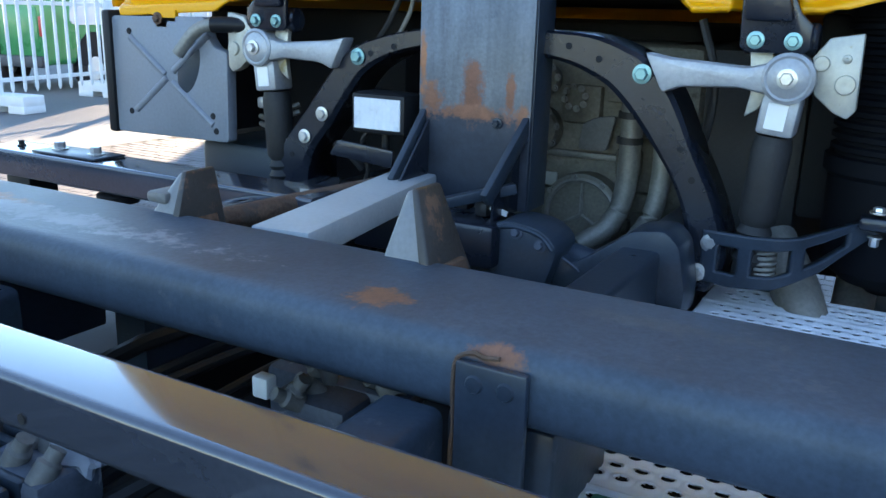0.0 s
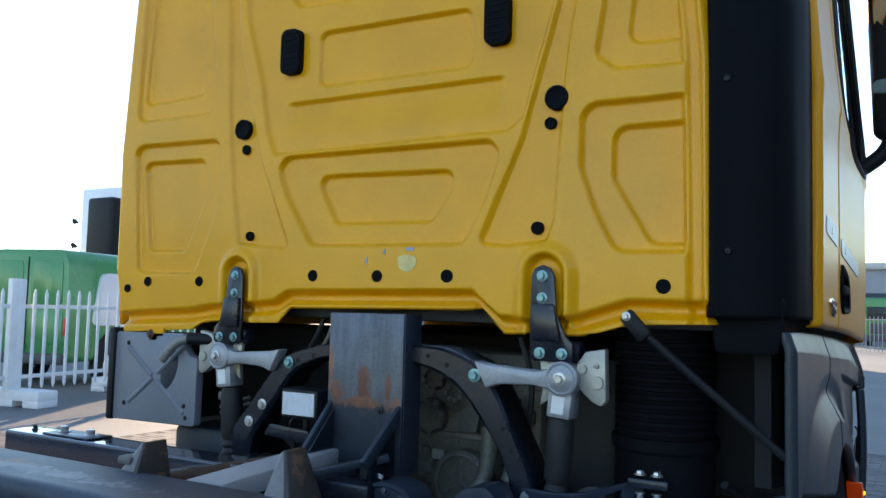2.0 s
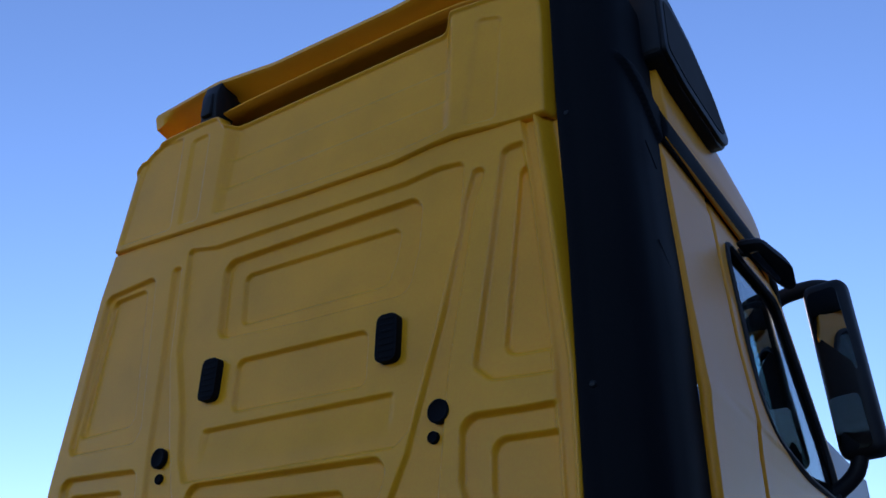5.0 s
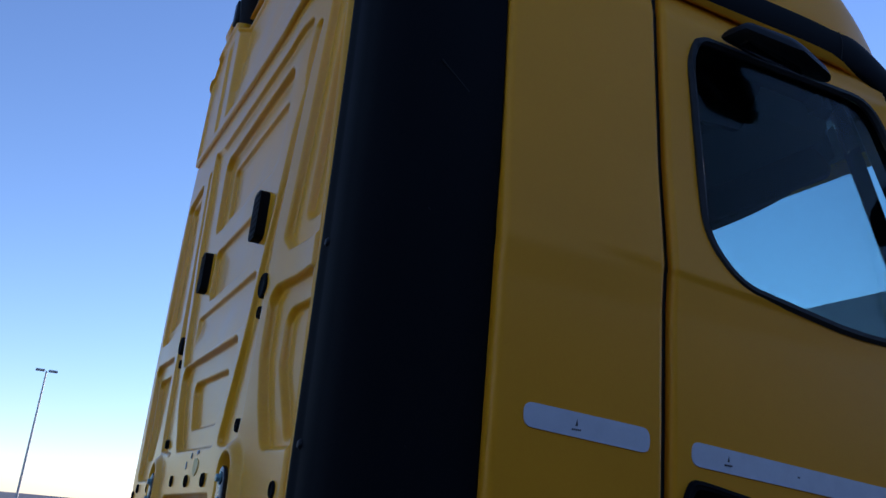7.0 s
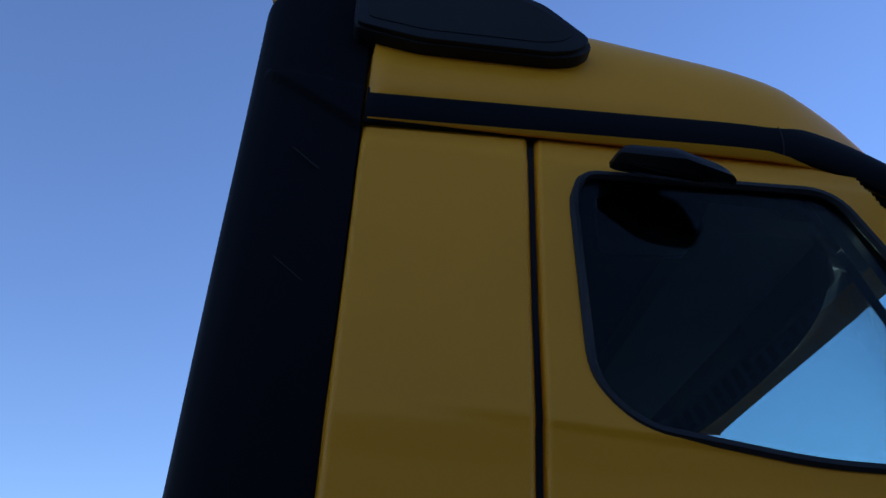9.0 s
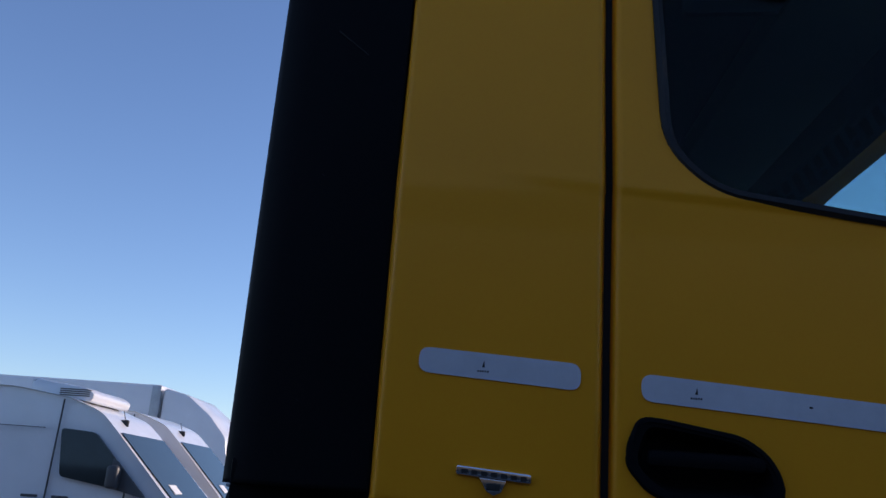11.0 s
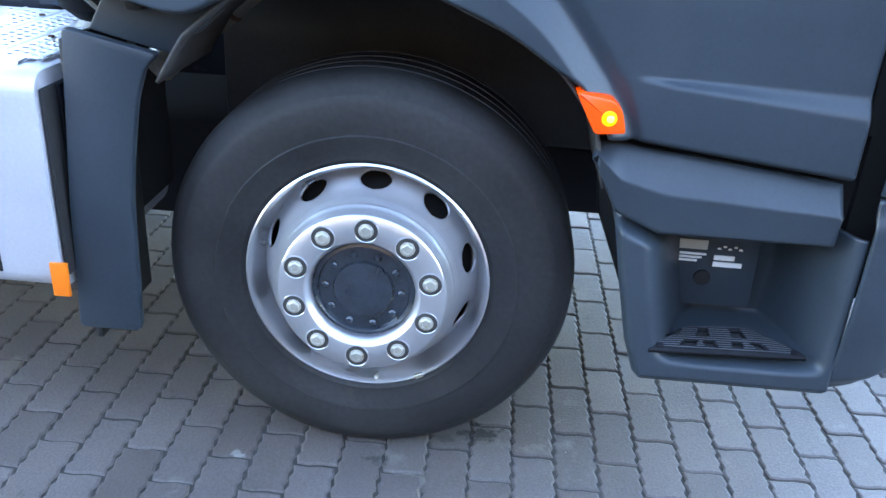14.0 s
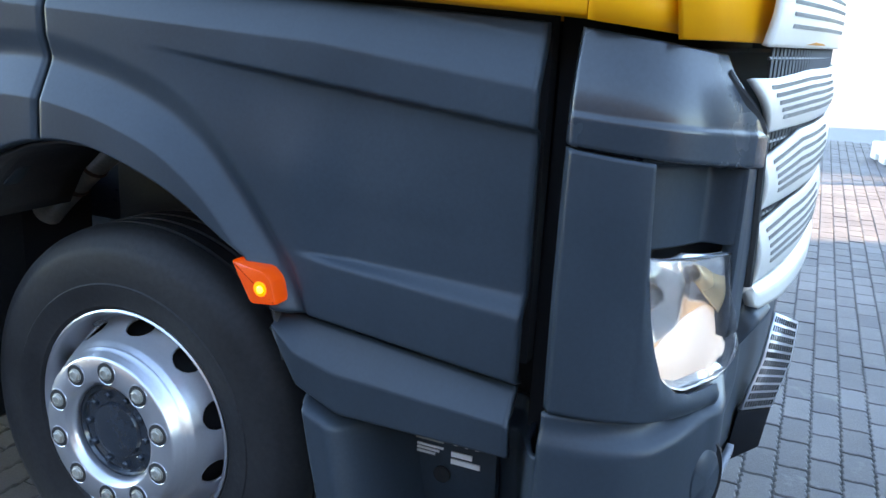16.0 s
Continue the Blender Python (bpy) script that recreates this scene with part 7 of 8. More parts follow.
part("gear_tag", bm_prism([(0.085, 1.165), (0.125, 1.155), (0.128, 1.165), (0.09, 1.178)], 'y', -0.12, -0.115), WHITE_LABEL, gb)
foot = part("arch_foot", bm_prism(outline([(0.222, 1.0), (0.50, 1.0), (0.502, 1.06), (0.485, 1.147), (0.455, 1.174), (0.392, 1.164), (0.333, 1.118), (0.275, 1.078), (0.235, 1.10)], 0.012, 2), 'y', -0.12, -0.012, 0.003), FRAME_BLUE, truck, "blue cast foot of the support arch")
part("foot_edge", bm_hose([(0.258, -0.122, 1.088), (0.285, -0.123, 1.074), (0.292, -0.122, 1.066)], 0.003, 6), FRAME_WORN, foot)
part("arch_foot", bm_prism(outline([(-0.28, 1.02), (-0.58, 1.02), (-0.58, 1.12), (-0.44, 1.13), (-0.36, 1.08), (-0.28, 1.06)][::-1], 0.02, 3), 'y', -0.15, 0.02, 0.01), FRAME_BLUE, truck)

# valves, hoses and cable looms between the rails
rng = random.Random(8)
for (cx, cy, cz) in ((0.12, -0.73, 0.985), (0.02, -0.62, 0.965), (-0.10, -1.06, 0.965), (0.16, -0.66, 0.99)):
    v = part("valve_block", bm_box(cx - 0.07, cx + 0.07, cy - 0.05, cy + 0.05, cz - 0.05, cz + 0.02, 0.012), FRAME_WORN, truck, "dusty dark grey pneumatic valve block")
    for k in range(5):
        x, y, r = cx + rng.uniform(-0.06, 0.06), cy + rng.uniform(-0.05, 0.05), rng.uniform(0.012, 0.024)
        part("valve_port", bm_lathe([(r, 0), (r, 0.03), (r * 0.7, 0.034), (r * 0.7, 0.05), (0.0001, 0.05)], 14, pose(x, y, cz + 0.01, rng.uniform(-50, 50), rng.uniform(-40, 40), 0)), CAST_GREY, v)
part("valve_cap", bm_box(0.015, 0.045, -0.775, -0.75, 0.985, 1.02, 0.004), WHITE_LABEL, truck)
for k in range(9):
    x = -0.30 + 0.06 * k + rng.uniform(-0.02, 0.02)
    z = 0.90 + rng.uniform(-0.03, 0.06)
    part("hose", bm_hose([(x, -2.2, z), (x + rng.uniform(-0.04, 0.04), -1.7, z + 0.02), (x + rng.uniform(-0.06, 0.06), -1.2, z), (x + rng.uniform(-0.05, 0.05), -0.7, z + 0.03),
                          (x + rng.uniform(-0.05, 0.05), -0.3, z)], rng.choice([0.008, 0.011, 0.016]), 8), HOSE, truck, "black hose between the rails")
for k in range(5):
    y = -1.02 - 0.028 * k
    part("loom_rib", bm_box(-0.22, -0.06, y - 0.009, y + 0.009, 0.945, 0.985, 0.006), FRAME_BLUE, truck)
bm = bmesh.new()
bmesh.ops.create_icosphere(bm, subdivisions=3, radius=1.0)
for v in bm.verts:
    v.co *= 1 + 0.35 * noise.noise(v.co * 2.6) + 0.22 * noise.noise(v.co * 6.0)
bmesh.ops.transform(bm, matrix=pose(-0.07, -1.02, 0.995, 8, 12, -20) @ Matrix.Diagonal((0.062, 0.032, 0.018, 1)), verts=bm.verts)
part("bag_wrap", bm, BOX_GREY, truck, "crumpled grey wrapping on a cable", smooth=20)
part("steel_loop", bm_hose([(-0.10, -0.98, 1.02), (-0.13, -0.96, 1.07), (-0.16, -0.98, 1.06), (-0.17, -1.02, 1.0)], 0.006, 6), ZINC, truck)
part("connector", bm_hose([(-0.28, -1.05, 1.03), (-0.27, -1.02, 1.0), (-0.30, -1.06, 0.96), (-0.38, -1.10, 0.96)], 0.016, 10), CAST_RUST, truck)
part("type_label", bm_box(0.418, 0.4225, -1.13, -0.99, 0.99, 1.085, 0.001), WHITE_LABEL, truck, "white paper label on the frame rail")
bm = bmesh.new()
for k in range(5):
    box(bm, 0.4222, 0.4235, -1.115, -1.07 + 0.01 * (k % 2), 1.065 - 0.011 * k, 1.068 - 0.011 * k)
part("print_bars", bm, INK, truck)
part("green_fitting", bm_box(0.56, 0.59, -0.80, -0.77, 0.96, 1.0, 0.006), CABLE_GREEN, truck)
# Two added black boxes that darken the view between and beside the rails.
part("floor_shadow", bm_box(-0.5, 0.5, -4.0, 0.4, 0.36, 0.70, 0.06), SHADE_TRIM_BLACK, truck, "black box that darkens the space between the rails")
part("left_gap_shade", bm_box(-1.15, -0.5, -0.74, 0.10, 0.32, 0.86, 0.03), BLACK_PLASTIC, truck, "black box added beside the frame rail to darken the gap")
part("left_tank", bm_box(-1.2, -0.5, -3.2, -0.75, 0.34, 0.95, 0.08, 3), BLACK_PLASTIC, truck, "black side tank")
# clamps on the right rail
for yy in (-0.437, -0.342):
    part("rail_clip", bm_box(0.45, 0.475, yy - 0.006, yy + 0.006, 1.01, 1.07, 0.002), ARCH_BLACK, truck)
part("rail_boss", bm_rod((0.45, -0.389, 1.03), (0.49, -0.389, 1.03), 0.022, 14), RUST, truck)
part("upper_rail", bm_box(-0.43, -0.38, -0.66, 0.0, 1.10, 1.16, 0.006), GLOSS, truck)

# silver exhaust box with perforated tread plate
BX = material("worn_tread_plate", (0.86, 0.87, 0.88), 0.42, metal=0.12, vary=0.14, scale=6, bump=0.03, spots=(0.36, 0.35, 0.33), spot_amount=0.25, spot_scale=7)
PX0, PX1, PY0, PY1 = 0.50, 1.135, -1.25, 0.200


def hole_field(x, y):
    """Distance to the nearest hole centre, in metres; bands of three staggered rows between plain ribs."""
    band = np.floor((y - PY1) / 0.118)
    yy = (y - PY1) - band * 0.118
    row = np.clip(np.floor((yy - 0.014) / 0.030), 0, 2)
    cy = 0.014 + row * 0.030 + 0.015
    off = np.where(np.mod(row + band, 2) == 0, 0.0, 0.017)
    cx = np.round((x - off) / 0.034) * 0.034 + off
    d = np.hypot((x - cx) / 1.0, (yy - cy) / 0.8)
    d = np.where((cx > PX0 + 0.03) & (cx < PX1 - 0.05), d, 1.0)
    # plain oval left free in the middle of the plate
    free = np.hypot((x - 0.80) / 0.17, (y + 0.16) / 0.07) < 1
    return np.where(free, 1.0, d), yy


def plate_place(u, v):
    x, y = PX0 + u * (PX1 - PX0), PY0 + v * (PY1 - PY0)
    d, yy = hole_field(x, y)
    z = 0.992 + 0.0035 * np.exp(-((d - 0.0115) / 0.004) ** 2) + 0.004 * np.exp(-((yy - 0.111) / 0.004) ** 2) - 0.03 * step(x, PX1 - 0.015, PX1 + 0.01)
    return x, y, z


def plate_keep(u, v):
    x, y = PX0 + u * (PX1 - PX0), PY0 + v * (PY1 - PY0)
    return (hole_field(x, y)[0] > 0.0095) & ~((x > 1.088) & (y > 0.158))


exhaust = part("exhaust_box", bm_prism(outline([(0.52, 0.46), (1.20, 0.46), (1.20, 0.985), (0.52, 0.975)], 0.055, 6), 'y', -1.25, 0.229, 0.004), ALU_SIDE, truck,
               "silver exhaust box with slotted side")
skin("tread_plate", sheet(np.linspace(0, 1, 190), np.linspace(0, 1, 420), plate_place, plate_keep), BX, exhaust, "perforated aluminium tread plate", thick=0.003)
# Black sheet below the plate paints the shade seen through its holes.
part("plate_void", bm_box(PX0 + 0.01, PX1 - 0.02, PY0, PY1 - 0.01, 0.9785, 0.981), SHADE_TRIM_BLACK, exhaust)
for k in range(10):
    y = 0.082 - 0.1175 * k
    sl = bm_box(1.196, 1.2035, y - 0.0038, y + 0.0038, 0.503, 0.898, 0.001, 1)
    part("slot", sl, SHADE_TRIM_BLACK, exhaust)
    part("slot_lip", bm_hose([(1.2, y - 0.006, 0.900), (1.203, y - 0.04, 0.901), (1.2, y - 0.075, 0.901)], 0.003, 5), ALU_SIDE, exhaust)
    if k % 2 == 0:
        for z in (0.848, 0.548):
            part("dimple", bm_lathe([(0.028, 0), (0.022, 0.004), (0.016, 0.0035), (0.009, 0.001), (0.0001, 0.0005)], 24, pose(1.2, y - 0.055, z, 0, 90)), ALU_SIDE, exhaust, "dimpled rivet")
            part("rivet_hole", bm_lathe([(0.0035, 0), (0.0035, 0.0018), (0.0001, 0.0018)], 14, pose(1.2, y - 0.055, z, 0, 90)), SHADE_TRIM_BLACK, exhaust)
part("side_marker", bm_box(1.195, 1.206, 0.204, 0.246, 0.450, 0.538, 0.003), AMBER_DULL, exhaust, "orange side reflector")
part("heat_shield", bm_box(0.52, 1.19, 0.232, 0.244, 0.5, 0.95, 0.004), SHADE_TRIM_BLACK, exhaust)
for q in ((0.62, -0.05), (0.93, -0.02), (0.70, -0.33), (1.0, -0.42), (0.88, 0.11)):
    part("plate_bolt", bm_lathe([(0.009, 0), (0.007, 0.005), (0.0001, 0.005)], 10, pose(q[0], q[1], 0.996)), RUST, exhaust)

# ---- ground and surroundings ----
def paver_material():
    m = bpy.data.materials.new("grey_pavers")
    m.use_nodes = True
    n, l = m.node_tree.nodes, m.node_tree.links
    b = n["Principled BSDF"]
    tc, info, geo = n.new("ShaderNodeTexCoord"), n.new("ShaderNodeObjectInfo"), n.new("ShaderNodeNewGeometry")
    add = n.new("ShaderNodeMath")
    l.new(info.outputs["Random"], add.inputs[0])
    l.new(geo.outputs["Random Per Island"], add.inputs[1])
    fr = n.new("ShaderNodeMath")
    fr.operation = 'FRACT'
    l.new(add.outputs[0], fr.inputs[0])
    ramp = n.new("ShaderNodeValToRGB")
    ramp.color_ramp.elements[0].color, ramp.color_ramp.elements[1].color = (0.079, 0.064, 0.060, 1), (0.118, 0.099, 0.094, 1)
    l.new(fr.outputs[0], ramp.inputs[0])
    big, small = n.new("ShaderNodeTexNoise"), n.new("ShaderNodeTexNoise")
    big.inputs["Scale"].default_value, small.inputs["Scale"].default_value = 1.3, 140
    big.inputs["Detail"].default_value, small.inputs["Detail"].default_value = 6, 4
    for t in (big, small):
        l.new(geo.outputs["Position"], t.inputs["Vector"])
    st = n.new("ShaderNodeValToRGB")
    st.color_ramp.elements[0].position, st.color_ramp.elements[1].position = 0.32, 0.6
    st.color_ramp.elements[0].color, st.color_ramp.elements[1].color = (0.46, 0.45, 0.45, 1), (1.05, 1.05, 1.05, 1)
    l.new(big.outputs["Fac"], st.inputs[0])
    m1, m2 = n.new("ShaderNodeMixRGB"), n.new("ShaderNodeMixRGB")
    m1.blend_type, m2.blend_type = 'MULTIPLY', 'OVERLAY'
    m1.inputs[0].default_value, m2.inputs[0].default_value = 0.8, 0.45
    l.new(ramp.outputs[0], m1.inputs[1]), l.new(st.outputs[0], m1.inputs[2])
    l.new(m1.outputs[0], m2.inputs[1]), l.new(small.outputs["Fac"], m2.inputs[2])
    out = m2.outputs[0]
    # pale specks of lime and mortar, and darker worn patches
    for scale, low, high, colour in ((9.0, 0.66, 0.70, (0.055, 0.05, 0.046, 1)), (52.0, 0.715, 0.74, (0.36, 0.35, 0.34, 1)), (3.2, 0.60, 0.70, (0.13, 0.115, 0.10, 1))):
        sp, sr, mx = n.new("ShaderNodeTexNoise"), n.new("ShaderNodeMapRange"), n.new("ShaderNodeMixRGB")
        sp.inputs["Scale"].default_value, sp.inputs["Detail"].default_value, sp.inputs["Roughness"].default_value = scale, 6, 0.7
        sr.inputs["From Min"].default_value, sr.inputs["From Max"].default_value = low, high
        l.new(geo.outputs["Position"], sp.inputs["Vector"]), l.new(sp.outputs["Fac"], sr.inputs["Value"])
        l.new(sr.outputs[0], mx.inputs[0]), l.new(out, mx.inputs[1])
        mx.inputs[2].default_value = colour
        out = mx.outputs[0]
    # ragged dark blots and one pale blot beside the wheel
    rag = n.new("ShaderNodeTexNoise")
    rag.inputs["Scale"].default_value, rag.inputs["Detail"].default_value = 45, 6
    l.new(geo.outputs["Position"], rag.inputs["Vector"])
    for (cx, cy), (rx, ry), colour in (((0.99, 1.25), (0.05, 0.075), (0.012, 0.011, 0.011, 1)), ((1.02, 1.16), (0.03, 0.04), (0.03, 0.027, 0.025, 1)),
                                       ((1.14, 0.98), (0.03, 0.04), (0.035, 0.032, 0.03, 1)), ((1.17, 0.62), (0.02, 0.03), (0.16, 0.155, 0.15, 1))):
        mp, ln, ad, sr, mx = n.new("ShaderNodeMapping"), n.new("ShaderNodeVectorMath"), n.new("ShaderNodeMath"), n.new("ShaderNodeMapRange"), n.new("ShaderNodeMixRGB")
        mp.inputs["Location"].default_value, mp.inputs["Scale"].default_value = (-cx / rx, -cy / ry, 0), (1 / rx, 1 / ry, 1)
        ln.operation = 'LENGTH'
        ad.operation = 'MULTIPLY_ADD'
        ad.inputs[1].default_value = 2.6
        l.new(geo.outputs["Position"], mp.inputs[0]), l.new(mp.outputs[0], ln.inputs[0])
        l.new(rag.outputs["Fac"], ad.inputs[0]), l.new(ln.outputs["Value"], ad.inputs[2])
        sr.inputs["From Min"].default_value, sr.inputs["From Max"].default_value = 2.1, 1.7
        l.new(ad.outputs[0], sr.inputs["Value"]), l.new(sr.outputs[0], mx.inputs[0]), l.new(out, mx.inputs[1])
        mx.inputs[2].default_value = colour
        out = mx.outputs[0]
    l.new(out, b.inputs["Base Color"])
    b.inputs["Roughness"].default_value = 0.66
    bp = n.new("ShaderNodeBump")
    bp.inputs["Strength"].default_value, bp.inputs["Distance"].default_value = 0.35, 0.004
    l.new(small.outputs["Fac"], bp.inputs["Height"])
    l.new(bp.outputs[0], b.inputs["Normal"])
    return m


PAVER = paver_material()
ASPHALT = material("worn_grey_yard", (0.15, 0.148, 0.145), 0.7, vary=0.3, scale=0.35, fine=40, bump=0.15, spots=(0.10, 0.10, 0.10), spot_amount=0.3, spot_scale=0.8)
JOINT = material("sandy_joint", (0.034, 0.031, 0.029), 0.95, vary=0.4, scale=3, bump=0.2, spots=(0.13, 0.12, 0.10), spot_amount=0.42, spot_scale=3)

# one ground sheet to the horizon
ground = skin("ground", sheet(np.linspace(-900, 900, 61), np.linspace(-900, 900, 61), lambda x, y: (x, y, np.full_like(x, -0.012))), ASPHALT, None)
tagged(ground, "worn grey yard surface reaching the horizon", "ground", kind="structure")

# plain hall added out of view towards the sun, to shade the truck
hall = thing("hall", "plain grey industrial hall, added unseen to shade the truck", "building", (-8.5, 21, 0), kind="structure")
part("sun_block_wall", bm_box(-14.8, -3, 20, 34, -0.02, 9, 0.05), HALL, hall)
hall.location = (0, 0, 0)

# plain dark wall across the lane, added unseen to cut light from there
WALL_DARK = material("light_cutting_wall", (0.06, 0.055, 0.05), 0.85, vary=0.25, scale=1.5, bump=0.1)
tagged(part("light_block_east", bm_box(8.5, 8.9, -18, 24, -0.02, 4.6, 0.02), WALL_DARK), "plain dark wall added unseen beside the lane to cut light", "wall", kind="structure")

def van(at, turn, label, paint, size, glassy=VAN_GLASS, cooler=True):
    """A high-roofed panel van; its nose points along +y."""
    v = thing("van", label, "van", at, "parked vans")
    # side outline (y, z), nose at y = 0
    side = outline([(-6.6, 0.38), (-0.15, 0.38), (-0.02, 0.55), (-0.03, 0.95), (-0.08, 1.12), (-0.28, 1.27), (-0.58, 1.36), (-1.50, 2.36), (-1.74, 2.60), (-2.2, 2.78), (-3.0, 2.90), (-6.55, 2.90), (-6.65, 2.70)], 0.12, 4)
    bm = bmesh.new()
    rows = []
    for f, x in ((0.90, -0.93), (0.965, -0.985), (1.0, -1.0), (1.0, 1.0), (0.965, 0.985), (0.90, 0.93)):
        rows.append([bm.verts.new((x * (1.0 - 0.10 * max(0, (z - 1.45) / 1.3)), -3.3 + (y + 3.3) * (0.985 + 0.015 * f), 0.38 + (z - 0.38) * (0.96 + 0.04 * f))) for y, z in side])
    n = len(side)
    for a, b in zip(rows, rows[1:]):
        for i in range(n):
            bm.faces.new((a[i], a[(i + 1) % n], b[(i + 1) % n], b[i]))
    bm.faces.new(rows[0]), bm.faces.new(rows[-1][::-1])
    part("body", bm, paint, v, smooth=30)

    def at_side(y, z, out=0.012):
        return (1.0 * (1.0 - 0.10 * max(0, (z - 1.45) / 1.3)) + out, y, z)

    def patch(name, pts, mat, out=0.012, r=0.06, label=""):
        bm = bmesh.new()
        pts = outline(pts, r, 3)
        a = [bm.verts.new(at_side(y, z, out)) for y, z in pts]
        b = [bm.verts.new(at_side(y, z, -0.03)) for y, z in pts]
        bm.faces.new(a), bm.faces.new(b[::-1])
        for i in range(len(a)):
            bm.faces.new((a[i], a[(i + 1) % len(a)], b[(i + 1) % len(a)], b[i]))
        return part(name, bm, mat, v, label)

    patch("side_window", [(-2.22, 2.335), (-1.76, 2.30), (-1.46, 1.98), (-1.10, 1.56), (-1.14, 1.50), (-2.12, 1.665)], glassy)
    patch("window_corner", [(-1.46, 1.96), (-1.40, 1.92), (-0.96, 1.455), (-1.0, 1.44), (-1.44, 1.55)], VAN_TRIM, 0.016, 0.02)
    patch("trim_strip", [(-6.5, 0.83), (-0.30, 0.89), (-0.30, 0.69), (-6.5, 0.62)], VAN_TRIM, 0.014, 0.02)
    for y0 in (-2.28, -1.24):
        patch("door_seam", [(y0 - 0.004, 2.75 if y0 < -2 else 1.5), (y0 + 0.006, 2.75 if y0 < -2 else 1.5), (y0 + 0.006, 0.5), (y0 - 0.006, 0.5)], VAN_TRIM, 0.003, 0.002)
    patch("roof_seam", [(-6.4, 2.36), (-2.45, 2.33), (-2.45, 2.322), (-6.4, 2.352)], SHADE_TRIM_BLACK, 0.004, 0.002)
    for y0 in (-2.45, -2.05):
        part("handle", bm_box(1.0, 1.03, y0 - 0.11, y0 + 0.11, 1.36, 1.40, 0.012), VAN_TRIM, v)
    part("marker", bm_box(1.0, 1.025, -2.20, -2.07, 0.73, 0.78, 0.006), AMBER_DULL, v)
    bm = bm_prism([(-0.620, 1.434), (-1.440, 2.325), (-1.462, 2.305), (-0.642, 1.413)], 'x', -0.86, 0.86)
    part("windscreen", bm, glassy, v)
    part("price_card", bm_prism([(-0.688, 1.520), (-0.80, 1.642), (-0.812, 1.630), (-0.70, 1.508)], 'x', 0.30, 0.60), WHITE_LABEL, v)
    part("front_bumper", bm_box(-1.0, 1.005, -0.40, 0.03, 0.36, 0.80, 0.06, 3), VAN_TRIM, v)
    part("door_mirror", bm_box(1.0, 1.17, -1.46, -1.30, 1.54, 1.86, 0.05, 3), VAN_TRIM, v)
    part("headlamp", bm_prism(outline([(-0.01, 0.90), (-0.05, 1.10), (-0.40, 1.235), (-0.20, 0.94)], 0.04, 3), 'x', 0.80, 1.006), REFLECTOR, v)
    patch("wheel_arch", [(-1.47, 0.40), (-1.42, 0.80), (-1.24, 1.03), (-0.98, 1.09), (-0.72, 1.03), (-0.54, 0.80), (-0.49, 0.40)], paint, 0.016, 0.12)
    # Flat black patch paints the shade inside the wheel arch.
    patch("arch_void", [(-1.40, 0.30), (-1.35, 0.72), (-1.20, 0.94), (-0.98, 0.99), (-0.76, 0.94), (-0.61, 0.72), (-0.56, 0.30)], SHADE_TRIM_BLACK, 0.022, 0.12)
    for wy in (-0.98, -5.2):
        for sx in (-1, 1):
            m = Matrix.Translation((sx * 1.03, wy, 0.335)) @ Matrix.Rotation(radians(90) * sx, 4, 'Y')
            w = part("wheel", bm_lathe([(0.2, -0.22), (0.32, -0.22), (0.345, -0.19), (0.345, -0.03), (0.32, 0.0), (0.225, 0.005)], 32, m, False), RUBBER, v)
            part("rim", bm_lathe([(0.225, 0.004), (0.20, -0.012), (0.15, -0.03), (0.06, -0.01), (0.0001, -0.008)], 28, m), GALV, v)
    part("antenna", bm_hose([(0.35, -1.60, 2.50), (0.35, -1.63, 2.58), (0.35, -1.66, 2.68)], 0.006, 6), HOSE, v)
    part("antenna_foot", bm_box(0.33, 0.37, -1.70, -1.56, 2.44, 2.54, 0.015), HOSE, v)
    part("under", bm_box(-0.85, 0.85, -6.3, -0.4, 0.2, 0.40, 0.05), SHADE_TRIM_BLACK, v)
    if cooler:
        bm = bm_prism(outline([(-2.87, 2.84), (-2.0, 2.74), (-1.96, 2.86), (-2.08, 2.95), (-2.79, 3.05), (-2.87, 3.02)], 0.05, 3), 'x', -0.7, 0.7, 0.03)
        c = part("roof_cooler", bm, paint, v, "white roof cooling unit")
        for k in range(4):
            part("louvre", bm_box(0.64, 0.712, -2.45, -2.03, 2.82 + 0.03 * k, 2.835 + 0.03 * k, 0.004), VAN_TRIM, c)
    else:
        bm = bm_hose([(0.6, -3.6, 2.75), (0.6, -3.4, 2.88), (0.6, -2.7, 2.85), (0.6, -2.55, 2.70)], 0.018, 6)
        part("roof_rail", bm, GALV, v)
        part("roof_rail", bm_hose([(-0.6, -3.6, 2.75), (-0.6, -3.4, 2.88), (-0.6, -2.7, 2.85), (-0.6, -2.55, 2.70)], 0.018, 6), GALV, v)
        part("roof_hatch", bm_box(-0.35, 0.35, -3.0, -2.4, 2.70, 2.78, 0.02), VAN_TRIM, v)
    v.rotation_euler = (radians(0.3), 0, radians(turn))
    v.scale = size
    return v


van((-9.57, -2.65, 0.0), 0.5, "white high-roofed van with roof cooling unit, parked", VAN_WHITE, (1.0, 1.03, 0.945))
van((-12.35, -2.73, 0.0), 0.5, "white high-roofed van with roof rails, parked", VAN_WHITE, (1.0, 1.03, 0.965), cooler=False)


